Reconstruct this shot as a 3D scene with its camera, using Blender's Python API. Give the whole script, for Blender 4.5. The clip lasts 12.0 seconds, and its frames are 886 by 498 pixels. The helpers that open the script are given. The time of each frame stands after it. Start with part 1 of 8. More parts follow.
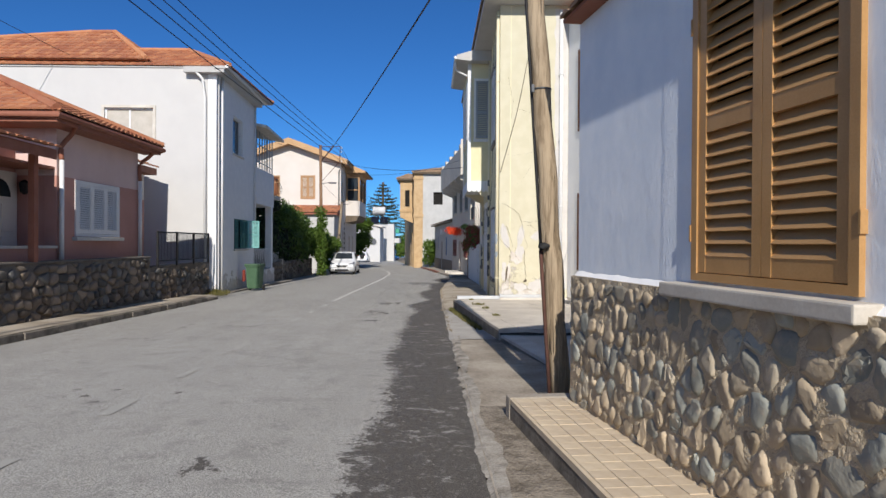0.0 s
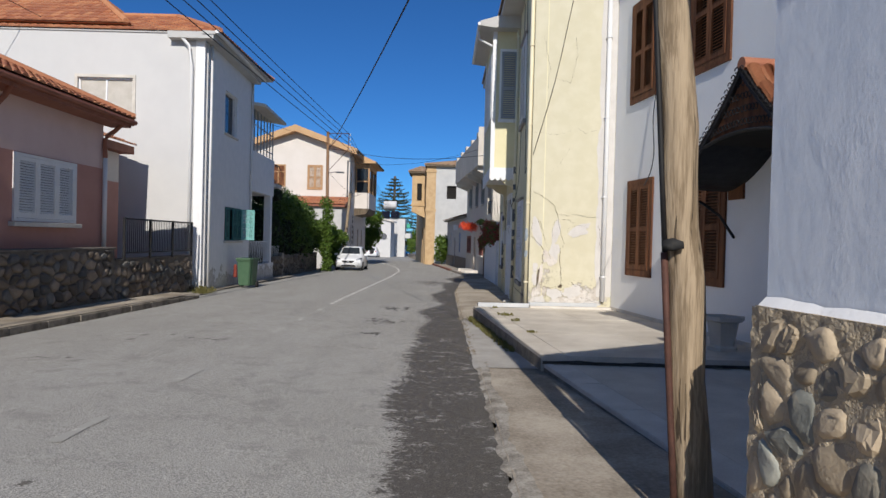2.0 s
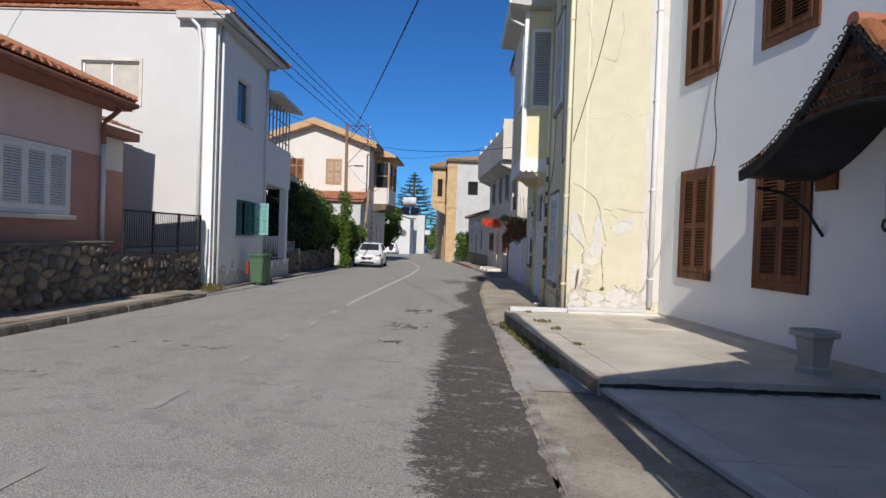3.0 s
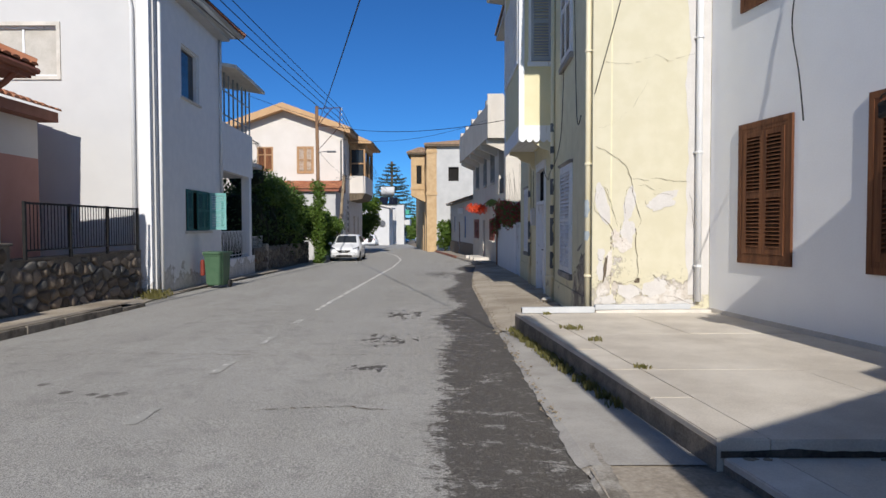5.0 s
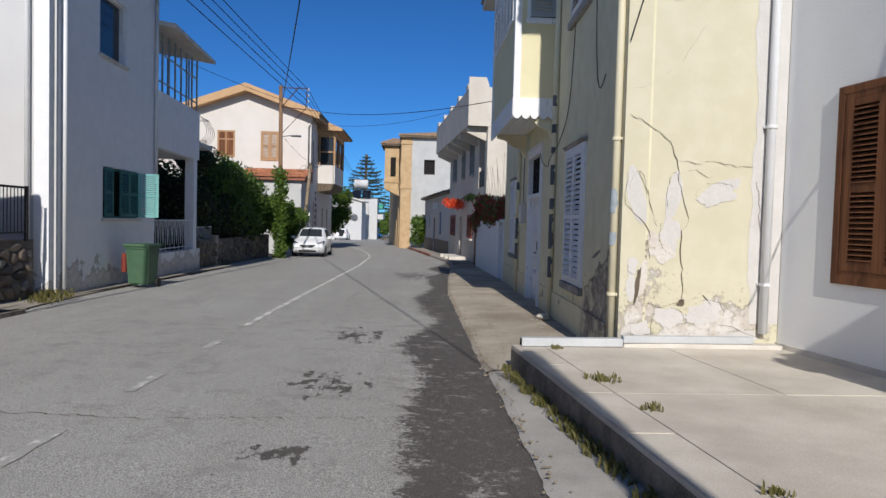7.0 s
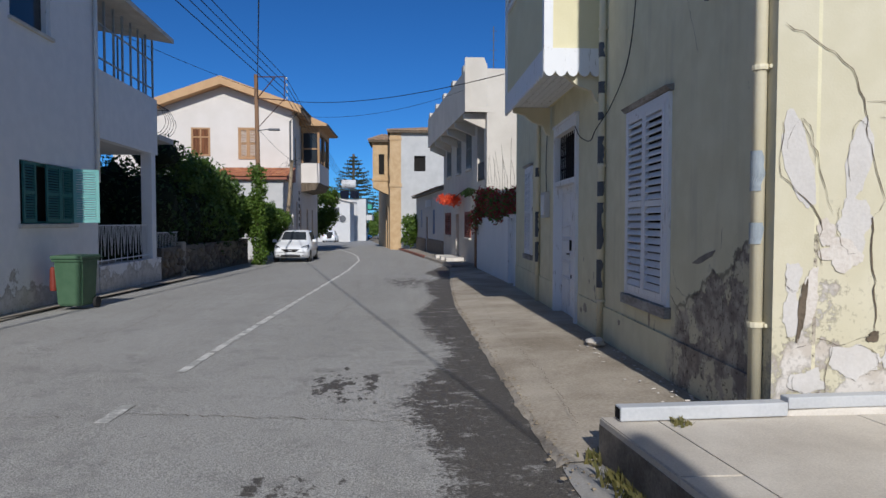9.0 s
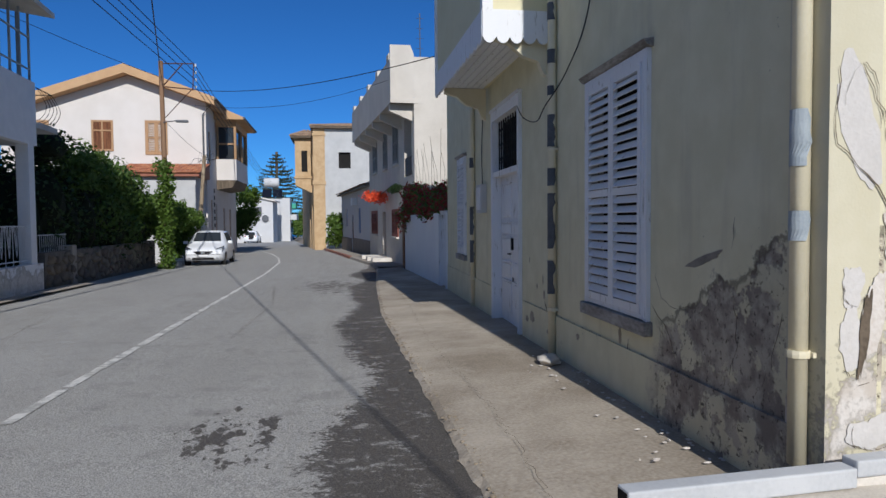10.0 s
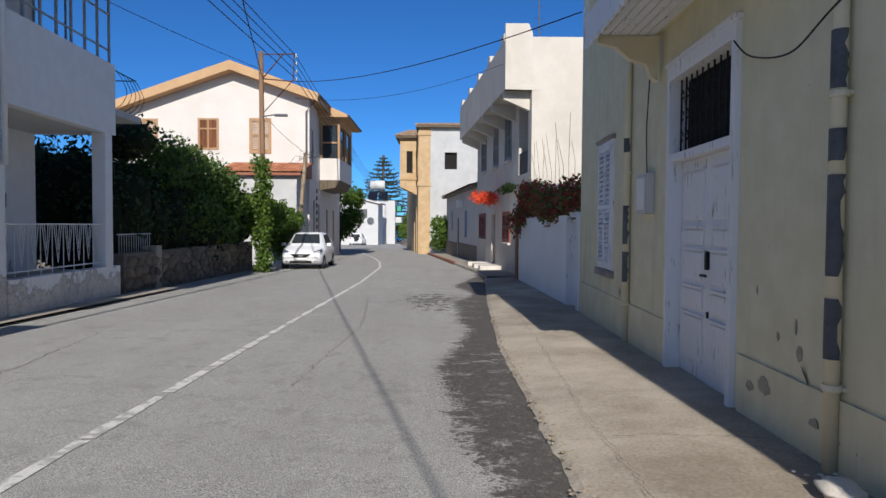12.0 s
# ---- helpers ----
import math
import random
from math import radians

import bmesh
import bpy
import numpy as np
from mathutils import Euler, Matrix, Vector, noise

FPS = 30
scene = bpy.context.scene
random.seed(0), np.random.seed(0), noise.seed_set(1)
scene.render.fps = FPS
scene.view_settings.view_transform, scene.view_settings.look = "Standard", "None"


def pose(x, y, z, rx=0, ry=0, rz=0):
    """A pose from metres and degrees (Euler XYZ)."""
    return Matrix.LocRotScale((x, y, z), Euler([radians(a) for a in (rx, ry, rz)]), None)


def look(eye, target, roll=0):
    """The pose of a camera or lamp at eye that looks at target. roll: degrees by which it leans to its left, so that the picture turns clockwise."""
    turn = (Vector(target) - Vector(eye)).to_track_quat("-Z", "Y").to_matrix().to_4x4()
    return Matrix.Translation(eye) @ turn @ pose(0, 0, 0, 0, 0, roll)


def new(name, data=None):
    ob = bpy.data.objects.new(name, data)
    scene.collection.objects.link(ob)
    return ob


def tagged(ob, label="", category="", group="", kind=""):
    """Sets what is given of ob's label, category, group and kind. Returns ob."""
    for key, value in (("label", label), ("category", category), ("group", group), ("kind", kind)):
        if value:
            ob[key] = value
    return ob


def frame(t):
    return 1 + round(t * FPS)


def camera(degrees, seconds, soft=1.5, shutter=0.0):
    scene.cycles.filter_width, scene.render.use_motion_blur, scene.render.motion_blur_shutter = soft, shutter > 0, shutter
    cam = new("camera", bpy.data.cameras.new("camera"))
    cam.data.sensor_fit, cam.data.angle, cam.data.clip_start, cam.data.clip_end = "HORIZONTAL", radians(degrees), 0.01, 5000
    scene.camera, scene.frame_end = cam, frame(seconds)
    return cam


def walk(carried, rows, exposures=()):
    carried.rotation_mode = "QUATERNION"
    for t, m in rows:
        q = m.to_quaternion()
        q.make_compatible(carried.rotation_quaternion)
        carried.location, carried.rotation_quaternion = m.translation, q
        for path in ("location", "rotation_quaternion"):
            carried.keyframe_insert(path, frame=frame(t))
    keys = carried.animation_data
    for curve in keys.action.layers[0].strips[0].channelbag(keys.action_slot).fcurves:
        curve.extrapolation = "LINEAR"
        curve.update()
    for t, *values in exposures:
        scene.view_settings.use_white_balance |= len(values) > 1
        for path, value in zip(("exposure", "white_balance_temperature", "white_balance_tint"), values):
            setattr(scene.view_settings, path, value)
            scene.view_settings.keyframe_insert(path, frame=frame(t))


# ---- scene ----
cam = camera(67.1, 12.0)
METRES, EYE, TILT, LEAN, TURN = 18.072, 1.5, 0.0, 0.0, -0.8
ROWS = [
    (0.0, 0.0, 0.0, 0.0, 0.0, -0.46, -0.33),
    (0.5, 0.0009, 0.0434, -0.001, -0.53, -0.77, -0.11),
    (1.0, -0.0029, 0.0835, -0.0005, 0.45, -0.87, -0.12),
    (1.5, -0.0048, 0.1244, -0.0004, 0.29, -0.84, -0.24),
    (2.0, -0.01, 0.1654, -0.0013, 0.94, -0.79, -1.51),
    (2.5, -0.015, 0.2057, -0.0016, 0.93, -1.01, -1.78),
    (3.0, -0.0216, 0.247, -0.0025, 2.56, -1.1, -1.99),
    (3.5, -0.0279, 0.2865, -0.0034, 2.52, -1.22, -1.84),
    (5.5, -0.0387, 0.4502, -0.0078, 0.53, -2.16, 0.4),
    (6.0, -0.0366, 0.4933, -0.0081, 0.06, -2.23, -0.96),
    (6.5, -0.0357, 0.5339, -0.0077, -1.06, -2.26, -1.4),
    (7.0, -0.0374, 0.5746, -0.0084, -1.4, -2.27, -1.54),
    (9.0, -0.0497, 0.7415, -0.0115, -2.33, -2.31, -0.06),
    (9.5, -0.0475, 0.7831, -0.0121, -5.98, -2.31, -0.05),
    (10.0, -0.0422, 0.8259, -0.0135, -8.51, -2.43, 0.47),
    (10.5, -0.0408, 0.8662, -0.0137, -8.23, -2.34, -1.2),
    (11.0, -0.0398, 0.9081, -0.0134, -4.11, -1.98, -1.2),
    (11.5, -0.0441, 0.951, -0.0137, -0.35, -2.07, -1.36),
    (12.0, -0.045, 0.9959, -0.0149, 0.35, -2.05, -0.37),
]
walk(cam, [(t, pose(0, 0, EYE, TILT, LEAN, TURN) @ pose(METRES * x, METRES * y, METRES * z, 90 + pitch, roll, yaw)) for t, x, y, z, yaw, pitch, roll in ROWS], ((0, .5, 6500, 10), (1, .43, 6500, 10), (1.5, .36, 6500, 10), (2.6, .32, 6500, 10), (3.5, .46, 6450, 10), (5.5, .42, 6400, 10), (6.5, .36, 6350, 10), (7, .3, 6300, 10), (9, .14, 6050, 10), (9.5, .12, 6000, 10), (10, .19, 5980, 10), (10.5, .42, 5980, 10), (11, .44, 5950, 10), (12, .53, 6350, 10)))

# ---- light ----
SUN_EL, SUN_AZ = 32.0, 1.0  # degrees up, and to the east of straight behind the walk
world = bpy.data.worlds.new("world")
scene.world = world
world.use_nodes = True
wt = world.node_tree
sky = wt.nodes.new("ShaderNodeTexSky")
sky.sky_type = 'NISHITA'
sky.sun_disc = False
sky.sun_elevation, sky.sun_rotation = radians(SUN_EL), radians(180 - SUN_AZ)
sky.altitude, sky.air_density, sky.dust_density, sky.ozone_density = 0, 0.7, 0.0, 2.5
to_sun = Vector((math.tan(radians(SUN_AZ)), -1, math.tan(radians(SUN_EL)) / math.cos(radians(SUN_AZ))))
# a clear, dry sky: deep blue away from the sun, whiter towards it
away = wt.nodes.new("ShaderNodeVectorMath")
away.operation = 'DOT_PRODUCT'
away.inputs[1].default_value = to_sun.normalized()
wt.links.new(wt.nodes.new("ShaderNodeTexCoord").outputs["Generated"], away.inputs[0])
glow = wt.nodes.new("ShaderNodeMapRange")
glow.interpolation_type = 'SMOOTHSTEP'
glow.inputs[1].default_value, glow.inputs[2].default_value = -.35, .8
wt.links.new(away.outputs["Value"], glow.inputs[0])
hue = wt.nodes.new("ShaderNodeMix")
hue.data_type = 'RGBA'
hue.inputs[6].default_value, hue.inputs[7].default_value = (.16, .41, .68, 1), (.75, .81, .885, 1)
wt.links.new(glow.outputs[0], hue.inputs[0])
tint = wt.nodes.new("ShaderNodeMix")
tint.data_type, tint.blend_type = 'RGBA', 'MULTIPLY'
tint.inputs[0].default_value = 1
wt.links.new(sky.outputs[0], tint.inputs[6])
wt.links.new(hue.outputs[2], tint.inputs[7])
wt.links.new(tint.outputs[2], wt.nodes["Background"].inputs[0])
wt.nodes["Background"].inputs[1].default_value = 0.108
sun = new("sun", bpy.data.lights.new("sun", 'SUN'))
sun.data.energy, sun.data.angle, sun.data.color = 3.6, radians(0.5), (1, .94, .855)
sun.matrix_world = look((0, 0, 30), Vector((0, 0, 30)) - to_sun)

# ---- materials ----


def blank(name, rough=.8, metal=0.0):
    m = bpy.data.materials.new(name)
    m.use_nodes = True
    b = m.node_tree.nodes["Principled BSDF"]
    b.inputs["Roughness"].default_value, b.inputs["Metallic"].default_value = rough, metal
    b.inputs["Specular IOR Level"].default_value = .3
    return m, m.node_tree, b


def plug(nt, sock, v):
    if isinstance(v, bpy.types.NodeSocket):
        nt.links.new(v, sock)
    elif isinstance(v, tuple):
        sock.default_value = (*v, 1) if len(v) == 3 and sock.type == 'RGBA' else v
    else:
        sock.default_value = v


def coords(nt, scale=(1, 1, 1), kind="Object"):
    t = nt.nodes.new("ShaderNodeTexCoord")
    mp = nt.nodes.new("ShaderNodeMapping")
    mp.inputs["Scale"].default_value = scale
    nt.links.new(t.outputs[kind], mp.inputs[0])
    return mp.outputs[0]


def noi(nt, vec, scale, detail=5, rough=.55):
    n = nt.nodes.new("ShaderNodeTexNoise")
    plug(nt, n.inputs["Vector"], vec)
    n.inputs["Scale"].default_value, n.inputs["Detail"].default_value, n.inputs["Roughness"].default_value = scale, detail, rough
    return n.outputs["Fac"]


def mth(nt, op, a, b=0.0, clamp=False):
    n = nt.nodes.new("ShaderNodeMath")
    n.operation, n.use_clamp = op, clamp
    plug(nt, n.inputs[0], a)
    plug(nt, n.inputs[1], b)
    return n.outputs[0]


def step(nt, v, lo, hi):
    n = nt.nodes.new("ShaderNodeMapRange")
    n.interpolation_type = 'SMOOTHSTEP'
    plug(nt, n.inputs[0], v)
    n.inputs[1].default_value, n.inputs[2].default_value = lo, hi
    return n.outputs[0]


def mixc(nt, f, a, b, blend='MIX'):
    n = nt.nodes.new("ShaderNodeMix")
    n.data_type, n.blend_type = 'RGBA', blend
    plug(nt, n.inputs[0], f)
    plug(nt, n.inputs[6], a)
    plug(nt, n.inputs[7], b)
    return n.outputs[2]


def xyz(nt, vec):
    n = nt.nodes.new("ShaderNodeSeparateXYZ")
    plug(nt, n.inputs[0], vec)
    return n.outputs


def bumped(nt, b, h, strength, dist=.02):
    n = nt.nodes.new("ShaderNodeBump")
    n.inputs["Strength"].default_value, n.inputs["Distance"].default_value = strength, dist
    plug(nt, n.inputs["Height"], h)
    nt.links.new(n.outputs[0], b.inputs["Normal"])


def mat(name, c1, c2, rough=.8, s1=1.5, s2=45, bump=.25, metal=0.0, stretch=(1, 1, 1), rnd=0.0, dist=.02):
    """Two colours by broad stains and fine grain, relief of both."""
    m, nt, b = blank(name, rough, metal)
    v = coords(nt, stretch)
    big, fine = noi(nt, v, s1, 6, .6), noi(nt, v, s2, 3)
    f = mth(nt, 'ADD', mth(nt, 'MULTIPLY', big, .75), mth(nt, 'MULTIPLY', fine, .35))
    col = mixc(nt, step(nt, f, .35, .75), c1, c2)
    if rnd:
        o = nt.nodes.new("ShaderNodeObjectInfo")
        g = nt.nodes.new("ShaderNodeNewGeometry")
        r = mth(nt, 'FRACT', mth(nt, 'ADD', o.outputs["Random"], g.outputs["Random Per Island"]))
        hv = nt.nodes.new("ShaderNodeHueSaturation")
        plug(nt, hv.inputs["Value"], mth(nt, 'ADD', mth(nt, 'MULTIPLY', r, 2 * rnd), 1 - rnd))
        plug(nt, hv.inputs["Hue"], mth(nt, 'ADD', mth(nt, 'MULTIPLY', r, rnd * .06), .5 - rnd * .03))
        plug(nt, hv.inputs["Color"], col)
        col = hv.outputs[0]
    plug(nt, b.inputs["Base Color"], col)
    plug(nt, b.inputs["Roughness"], mth(nt, 'ADD', mth(nt, 'MULTIPLY', fine, .2), rough - .1, True))
    bumped(nt, b, f, bump, dist)
    return m


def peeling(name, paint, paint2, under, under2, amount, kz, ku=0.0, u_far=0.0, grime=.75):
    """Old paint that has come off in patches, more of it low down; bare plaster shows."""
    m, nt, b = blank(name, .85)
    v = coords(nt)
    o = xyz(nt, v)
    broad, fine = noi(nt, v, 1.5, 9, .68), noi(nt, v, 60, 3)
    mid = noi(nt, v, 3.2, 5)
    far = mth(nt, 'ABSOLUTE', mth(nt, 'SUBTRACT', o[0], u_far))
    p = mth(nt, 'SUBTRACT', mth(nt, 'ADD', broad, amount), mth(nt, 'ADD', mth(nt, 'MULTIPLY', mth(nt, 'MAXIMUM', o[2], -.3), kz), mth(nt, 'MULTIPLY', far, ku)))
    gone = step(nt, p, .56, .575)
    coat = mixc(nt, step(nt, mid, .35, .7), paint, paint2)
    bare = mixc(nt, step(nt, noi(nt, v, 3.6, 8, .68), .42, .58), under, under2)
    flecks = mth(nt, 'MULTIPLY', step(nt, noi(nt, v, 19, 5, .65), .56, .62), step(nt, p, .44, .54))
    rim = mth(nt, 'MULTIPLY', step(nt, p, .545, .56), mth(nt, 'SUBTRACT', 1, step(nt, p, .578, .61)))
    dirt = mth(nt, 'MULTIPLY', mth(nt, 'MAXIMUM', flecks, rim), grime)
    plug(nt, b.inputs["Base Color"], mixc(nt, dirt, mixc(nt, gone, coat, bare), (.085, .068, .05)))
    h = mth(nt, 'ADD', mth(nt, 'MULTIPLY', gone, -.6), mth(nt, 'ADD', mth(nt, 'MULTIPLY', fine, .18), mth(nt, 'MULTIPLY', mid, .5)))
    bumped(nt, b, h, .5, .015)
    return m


def street_peel_mat(name, paint, paint2, under, under2, u_a, u_b, z_a, z_b):
    """Yellow paint that has come off below a rising line near the wall's end, with chips elsewhere."""
    m, nt, b = blank(name, .85)
    v = coords(nt)
    o = xyz(nt, v)
    broad, mid, fine, speck = noi(nt, v, 2.2, 9, .68), noi(nt, v, 3.2, 5), noi(nt, v, 60, 3), noi(nt, v, 24, 5, .7)
    run = mth(nt, 'MULTIPLY', mth(nt, 'SUBTRACT', o[0], u_a), (z_b - z_a) / (u_b - u_a))
    line = mth(nt, 'ADD', mth(nt, 'ADD', run, z_a), mth(nt, 'MULTIPLY', mth(nt, 'SUBTRACT', broad, .5), .75))
    near = step(nt, mth(nt, 'ADD', o[0], mth(nt, 'MULTIPLY', mth(nt, 'SUBTRACT', mid, .5), .6)), u_a - .12, u_a + .1)
    d = mth(nt, 'SUBTRACT', line, o[2])
    low = mth(nt, 'MULTIPLY', step(nt, d, -.012, .012), near)
    kept = mth(nt, 'MULTIPLY', step(nt, noi(nt, v, 2.6, 6, .62), .5, .54), .8)
    gone = mth(nt, 'MULTIPLY', low, mth(nt, 'SUBTRACT', 1, kept))
    coat = mixc(nt, step(nt, mid, .35, .7), paint, paint2)
    stain = step(nt, noi(nt, coords(nt, (2.5, 1, .35)), 1.6, 6, .6), .5, .75)
    coat = mixc(nt, mth(nt, 'MULTIPLY', stain, .28), coat, (.36, .33, .25))
    bare = mixc(nt, step(nt, noi(nt, v, 3.6, 8, .68), .42, .58), under, under2)
    flecks = mth(nt, 'MULTIPLY', step(nt, speck, .57, .62), step(nt, d, -.12, .1))
    flecks = mth(nt, 'MULTIPLY', flecks, near)
    chips = step(nt, noi(nt, coords(nt, (1.5, 1, .8)), 9, 5, .7), .695, .71)
    rim = mth(nt, 'MULTIPLY', near, mth(nt, 'MULTIPLY', step(nt, d, -.03, -.01), mth(nt, 'SUBTRACT', 1, step(nt, d, .02, .06))))
    dirt = mth(nt, 'MAXIMUM', mth(nt, 'MAXIMUM', mth(nt, 'MULTIPLY', flecks, .85), mth(nt, 'MULTIPLY', rim, .6)), mth(nt, 'MULTIPLY', chips, .7))
    plug(nt, b.inputs["Base Color"], mixc(nt, dirt, mixc(nt, gone, coat, bare), (.075, .06, .045)))
    h = mth(nt, 'ADD', mth(nt, 'MULTIPLY', mth(nt, 'MAXIMUM', gone, chips), -.6), mth(nt, 'ADD', mth(nt, 'MULTIPLY', fine, .18), mth(nt, 'MULTIPLY', mid, .5)))
    bumped(nt, b, h, .6, .02)
    return m


def flaking_mat():
    """White gloss paint worn down to grey wood in upright flakes."""
    m, nt, b = blank("flaking_white_paint", .65)
    own = nt.nodes.new("ShaderNodeCombineXYZ")
    plug(nt, own.inputs[0], mth(nt, 'MULTIPLY', nt.nodes.new("ShaderNodeObjectInfo").outputs["Random"], 31))

    def moved(vec):
        n = nt.nodes.new("ShaderNodeVectorMath")
        plug(nt, n.inputs[0], vec)
        nt.links.new(own.outputs[0], n.inputs[1])
        return n.outputs[0]
    v = moved(coords(nt))
    streak = noi(nt, moved(coords(nt, (1, 1, .12))), 22, 7, .7)
    patch, fine = noi(nt, v, 3.5, 5, .6), noi(nt, v, 90, 3)
    worn = step(nt, mth(nt, 'ADD', mth(nt, 'MULTIPLY', streak, .75), mth(nt, 'MULTIPLY', patch, .35)), .62, .69)
    coat = mixc(nt, patch, (.70, .71, .73), (.80, .80, .80))
    bare = mixc(nt, fine, (.24, .22, .195), (.42, .395, .36))
    plug(nt, b.inputs["Base Color"], mixc(nt, worn, coat, bare))
    bumped(nt, b, mth(nt, 'ADD', mth(nt, 'MULTIPLY', worn, -.5), mth(nt, 'MULTIPLY', fine, .2)), .5, .01)
    return m


def asphalt_mat():
    m, nt, b = blank("asphalt", .85)
    v = coords(nt)
    o = xyz(nt, v)
    grit, fleck, broad = noi(nt, v, 105, 2), noi(nt, v, 30, 3), noi(nt, v, .35, 6, .6)
    along = noi(nt, coords(nt, (2.2, .12, 1)), 1, 5)
    lt = mixc(nt, step(nt, mth(nt, 'ADD', mth(nt, 'MULTIPLY', broad, .6), mth(nt, 'MULTIPLY', along, .4)), .35, .65), (.31, .30, .278), (.40, .39, .365))
    pebble = noi(nt, v, 60, 3, .65)
    lt = mixc(nt, step(nt, grit, .3, .7), mixc(nt, .62, lt, (.07, .068, .064)), mixc(nt, .42, lt, (.72, .69, .62)))
    lt = mixc(nt, mth(nt, 'MULTIPLY', step(nt, pebble, .60, .68), .55), lt, (.74, .70, .62))
    lt = mixc(nt, mth(nt, 'MULTIPLY', step(nt, pebble, .36, .30), .6), lt, (.09, .085, .08))
    lt = mixc(nt, mth(nt, 'MULTIPLY', step(nt, noi(nt, v, 2.6, 7, .7), .52, .64), .28), lt, (.15, .142, .13))
    vo = nt.nodes.new("ShaderNodeTexVoronoi")
    plug(nt, vo.inputs["Vector"], v)
    vo.inputs["Scale"].default_value = 5
    spot = mth(nt, 'MULTIPLY', mth(nt, 'LESS_THAN', vo.outputs["Distance"], .075), mth(nt, 'GREATER_THAN', fleck, .52))
    lt = mixc(nt, mth(nt, 'MULTIPLY', spot, .6), lt, (.07, .07, .07))
    # water run along the gutter with a ragged edge
    rag = noi(nt, coords(nt, (3.2, 4.6, 1)), 1.3, 9, .8)
    wander = noi(nt, coords(nt, (0, .22, 0)), 1, 1)
    edge = mth(nt, 'ADD', mth(nt, 'MULTIPLY', wander, 1.5), -1.35)
    edge = mth(nt, 'ADD', edge, mth(nt, 'MULTIPLY', mth(nt, 'MAXIMUM', mth(nt, 'SUBTRACT', o[1], 30), 0), .07))
    edge = mth(nt, 'ADD', edge, mth(nt, 'MULTIPLY', step(nt, o[1], 17, 25), .32))
    wet = step(nt, mth(nt, 'ADD', mth(nt, 'ADD', mth(nt, 'SUBTRACT', o[0], edge), mth(nt, 'MULTIPLY', mth(nt, 'SUBTRACT', rag, .5), .95)), mth(nt, 'MULTIPLY', mth(nt, 'SUBTRACT', fleck, .5), .5)), -.03, .07)
    wet = mth(nt, 'MULTIPLY', wet, mth(nt, 'SUBTRACT', 1, mth(nt, 'MULTIPLY', step(nt, noi(nt, v, 16, 4, .7), .56, .66), .35)))
    dry = step(nt, noi(nt, coords(nt, (2.2, 3.2, 1)), 1.2, 9, .78), .56, .62)
    wet = mth(nt, 'MULTIPLY', wet, mth(nt, 'SUBTRACT', 1, mth(nt, 'MULTIPLY', dry, .75)))
    wet = mth(nt, 'MULTIPLY', wet, mth(nt, 'LESS_THAN', o[1], 44))
    rag2 = noi(nt, coords(nt, (1.3, .8, 1)), 5, 7, .7)
    for cx, cy, rx, ry in ((-1.29, 20.0, .42, .95), (-.6, 33.5, 1.0, 2.6), (-1.35, 16.9, .45, .6), (-1.69, 4.66, .22, .3), (-1.42, 14.8, .3, .3)):
        dx, dy = mth(nt, 'DIVIDE', mth(nt, 'SUBTRACT', o[0], cx), rx), mth(nt, 'DIVIDE', mth(nt, 'SUBTRACT', o[1], cy), ry)
        d = mth(nt, 'ADD', mth(nt, 'MULTIPLY', dx, dx), mth(nt, 'MULTIPLY', dy, dy))
        d = mth(nt, 'ADD', d, mth(nt, 'MULTIPLY', mth(nt, 'SUBTRACT', rag2, .45), 9.0))
        wet = mth(nt, 'MAXIMUM', wet, mth(nt, 'SUBTRACT', 1, step(nt, d, .25, .6)))
    # clusters of small oil drips
    vo2 = nt.nodes.new("ShaderNodeTexVoronoi")
    plug(nt, vo2.inputs["Vector"], coords(nt, (1, .8, 1)))
    vo2.inputs["Scale"].default_value = 3.6
    drip = mth(nt, 'LESS_THAN', mth(nt, 'ADD', vo2.outputs["Distance"], mth(nt, 'MULTIPLY', mth(nt, 'SUBTRACT', fleck, .5), .35)), .21)
    field = None
    for cx, cy, rx, ry in ((-3.15, 7.0, 1.0, .45), (-4.6, 13.6, 1.2, .5), (-5.4, 11.5, .8, .4)):
        dx, dy = mth(nt, 'DIVIDE', mth(nt, 'SUBTRACT', o[0], cx), rx), mth(nt, 'DIVIDE', mth(nt, 'SUBTRACT', o[1], cy), ry)
        d = mth(nt, 'SUBTRACT', 1, step(nt, mth(nt, 'ADD', mth(nt, 'MULTIPLY', dx, dx), mth(nt, 'MULTIPLY', dy, dy)), .5, 1.1))
        field = d if field is None else mth(nt, 'MAXIMUM', field, d)
    wet = mth(nt, 'MAXIMUM', wet, mth(nt, 'MULTIPLY', mth(nt, 'MULTIPLY', drip, field), .85))
    dk = mixc(nt, step(nt, grit, .35, .7), (.052, .045, .038), (.118, .103, .087))
    dk = mixc(nt, mth(nt, 'MULTIPLY', step(nt, pebble, .64, .70), .5), dk, (.34, .31, .27))
    plug(nt, b.inputs["Base Color"], mixc(nt, mth(nt, 'MULTIPLY', wet, .93), lt, dk))
    plug(nt, b.inputs["Roughness"], mth(nt, 'SUBTRACT', .9, mth(nt, 'MULTIPLY', wet, .2)))
    bumped(nt, b, mth(nt, 'ADD', grit, mth(nt, 'MULTIPLY', fleck, .5)), .55, .012)
    return m


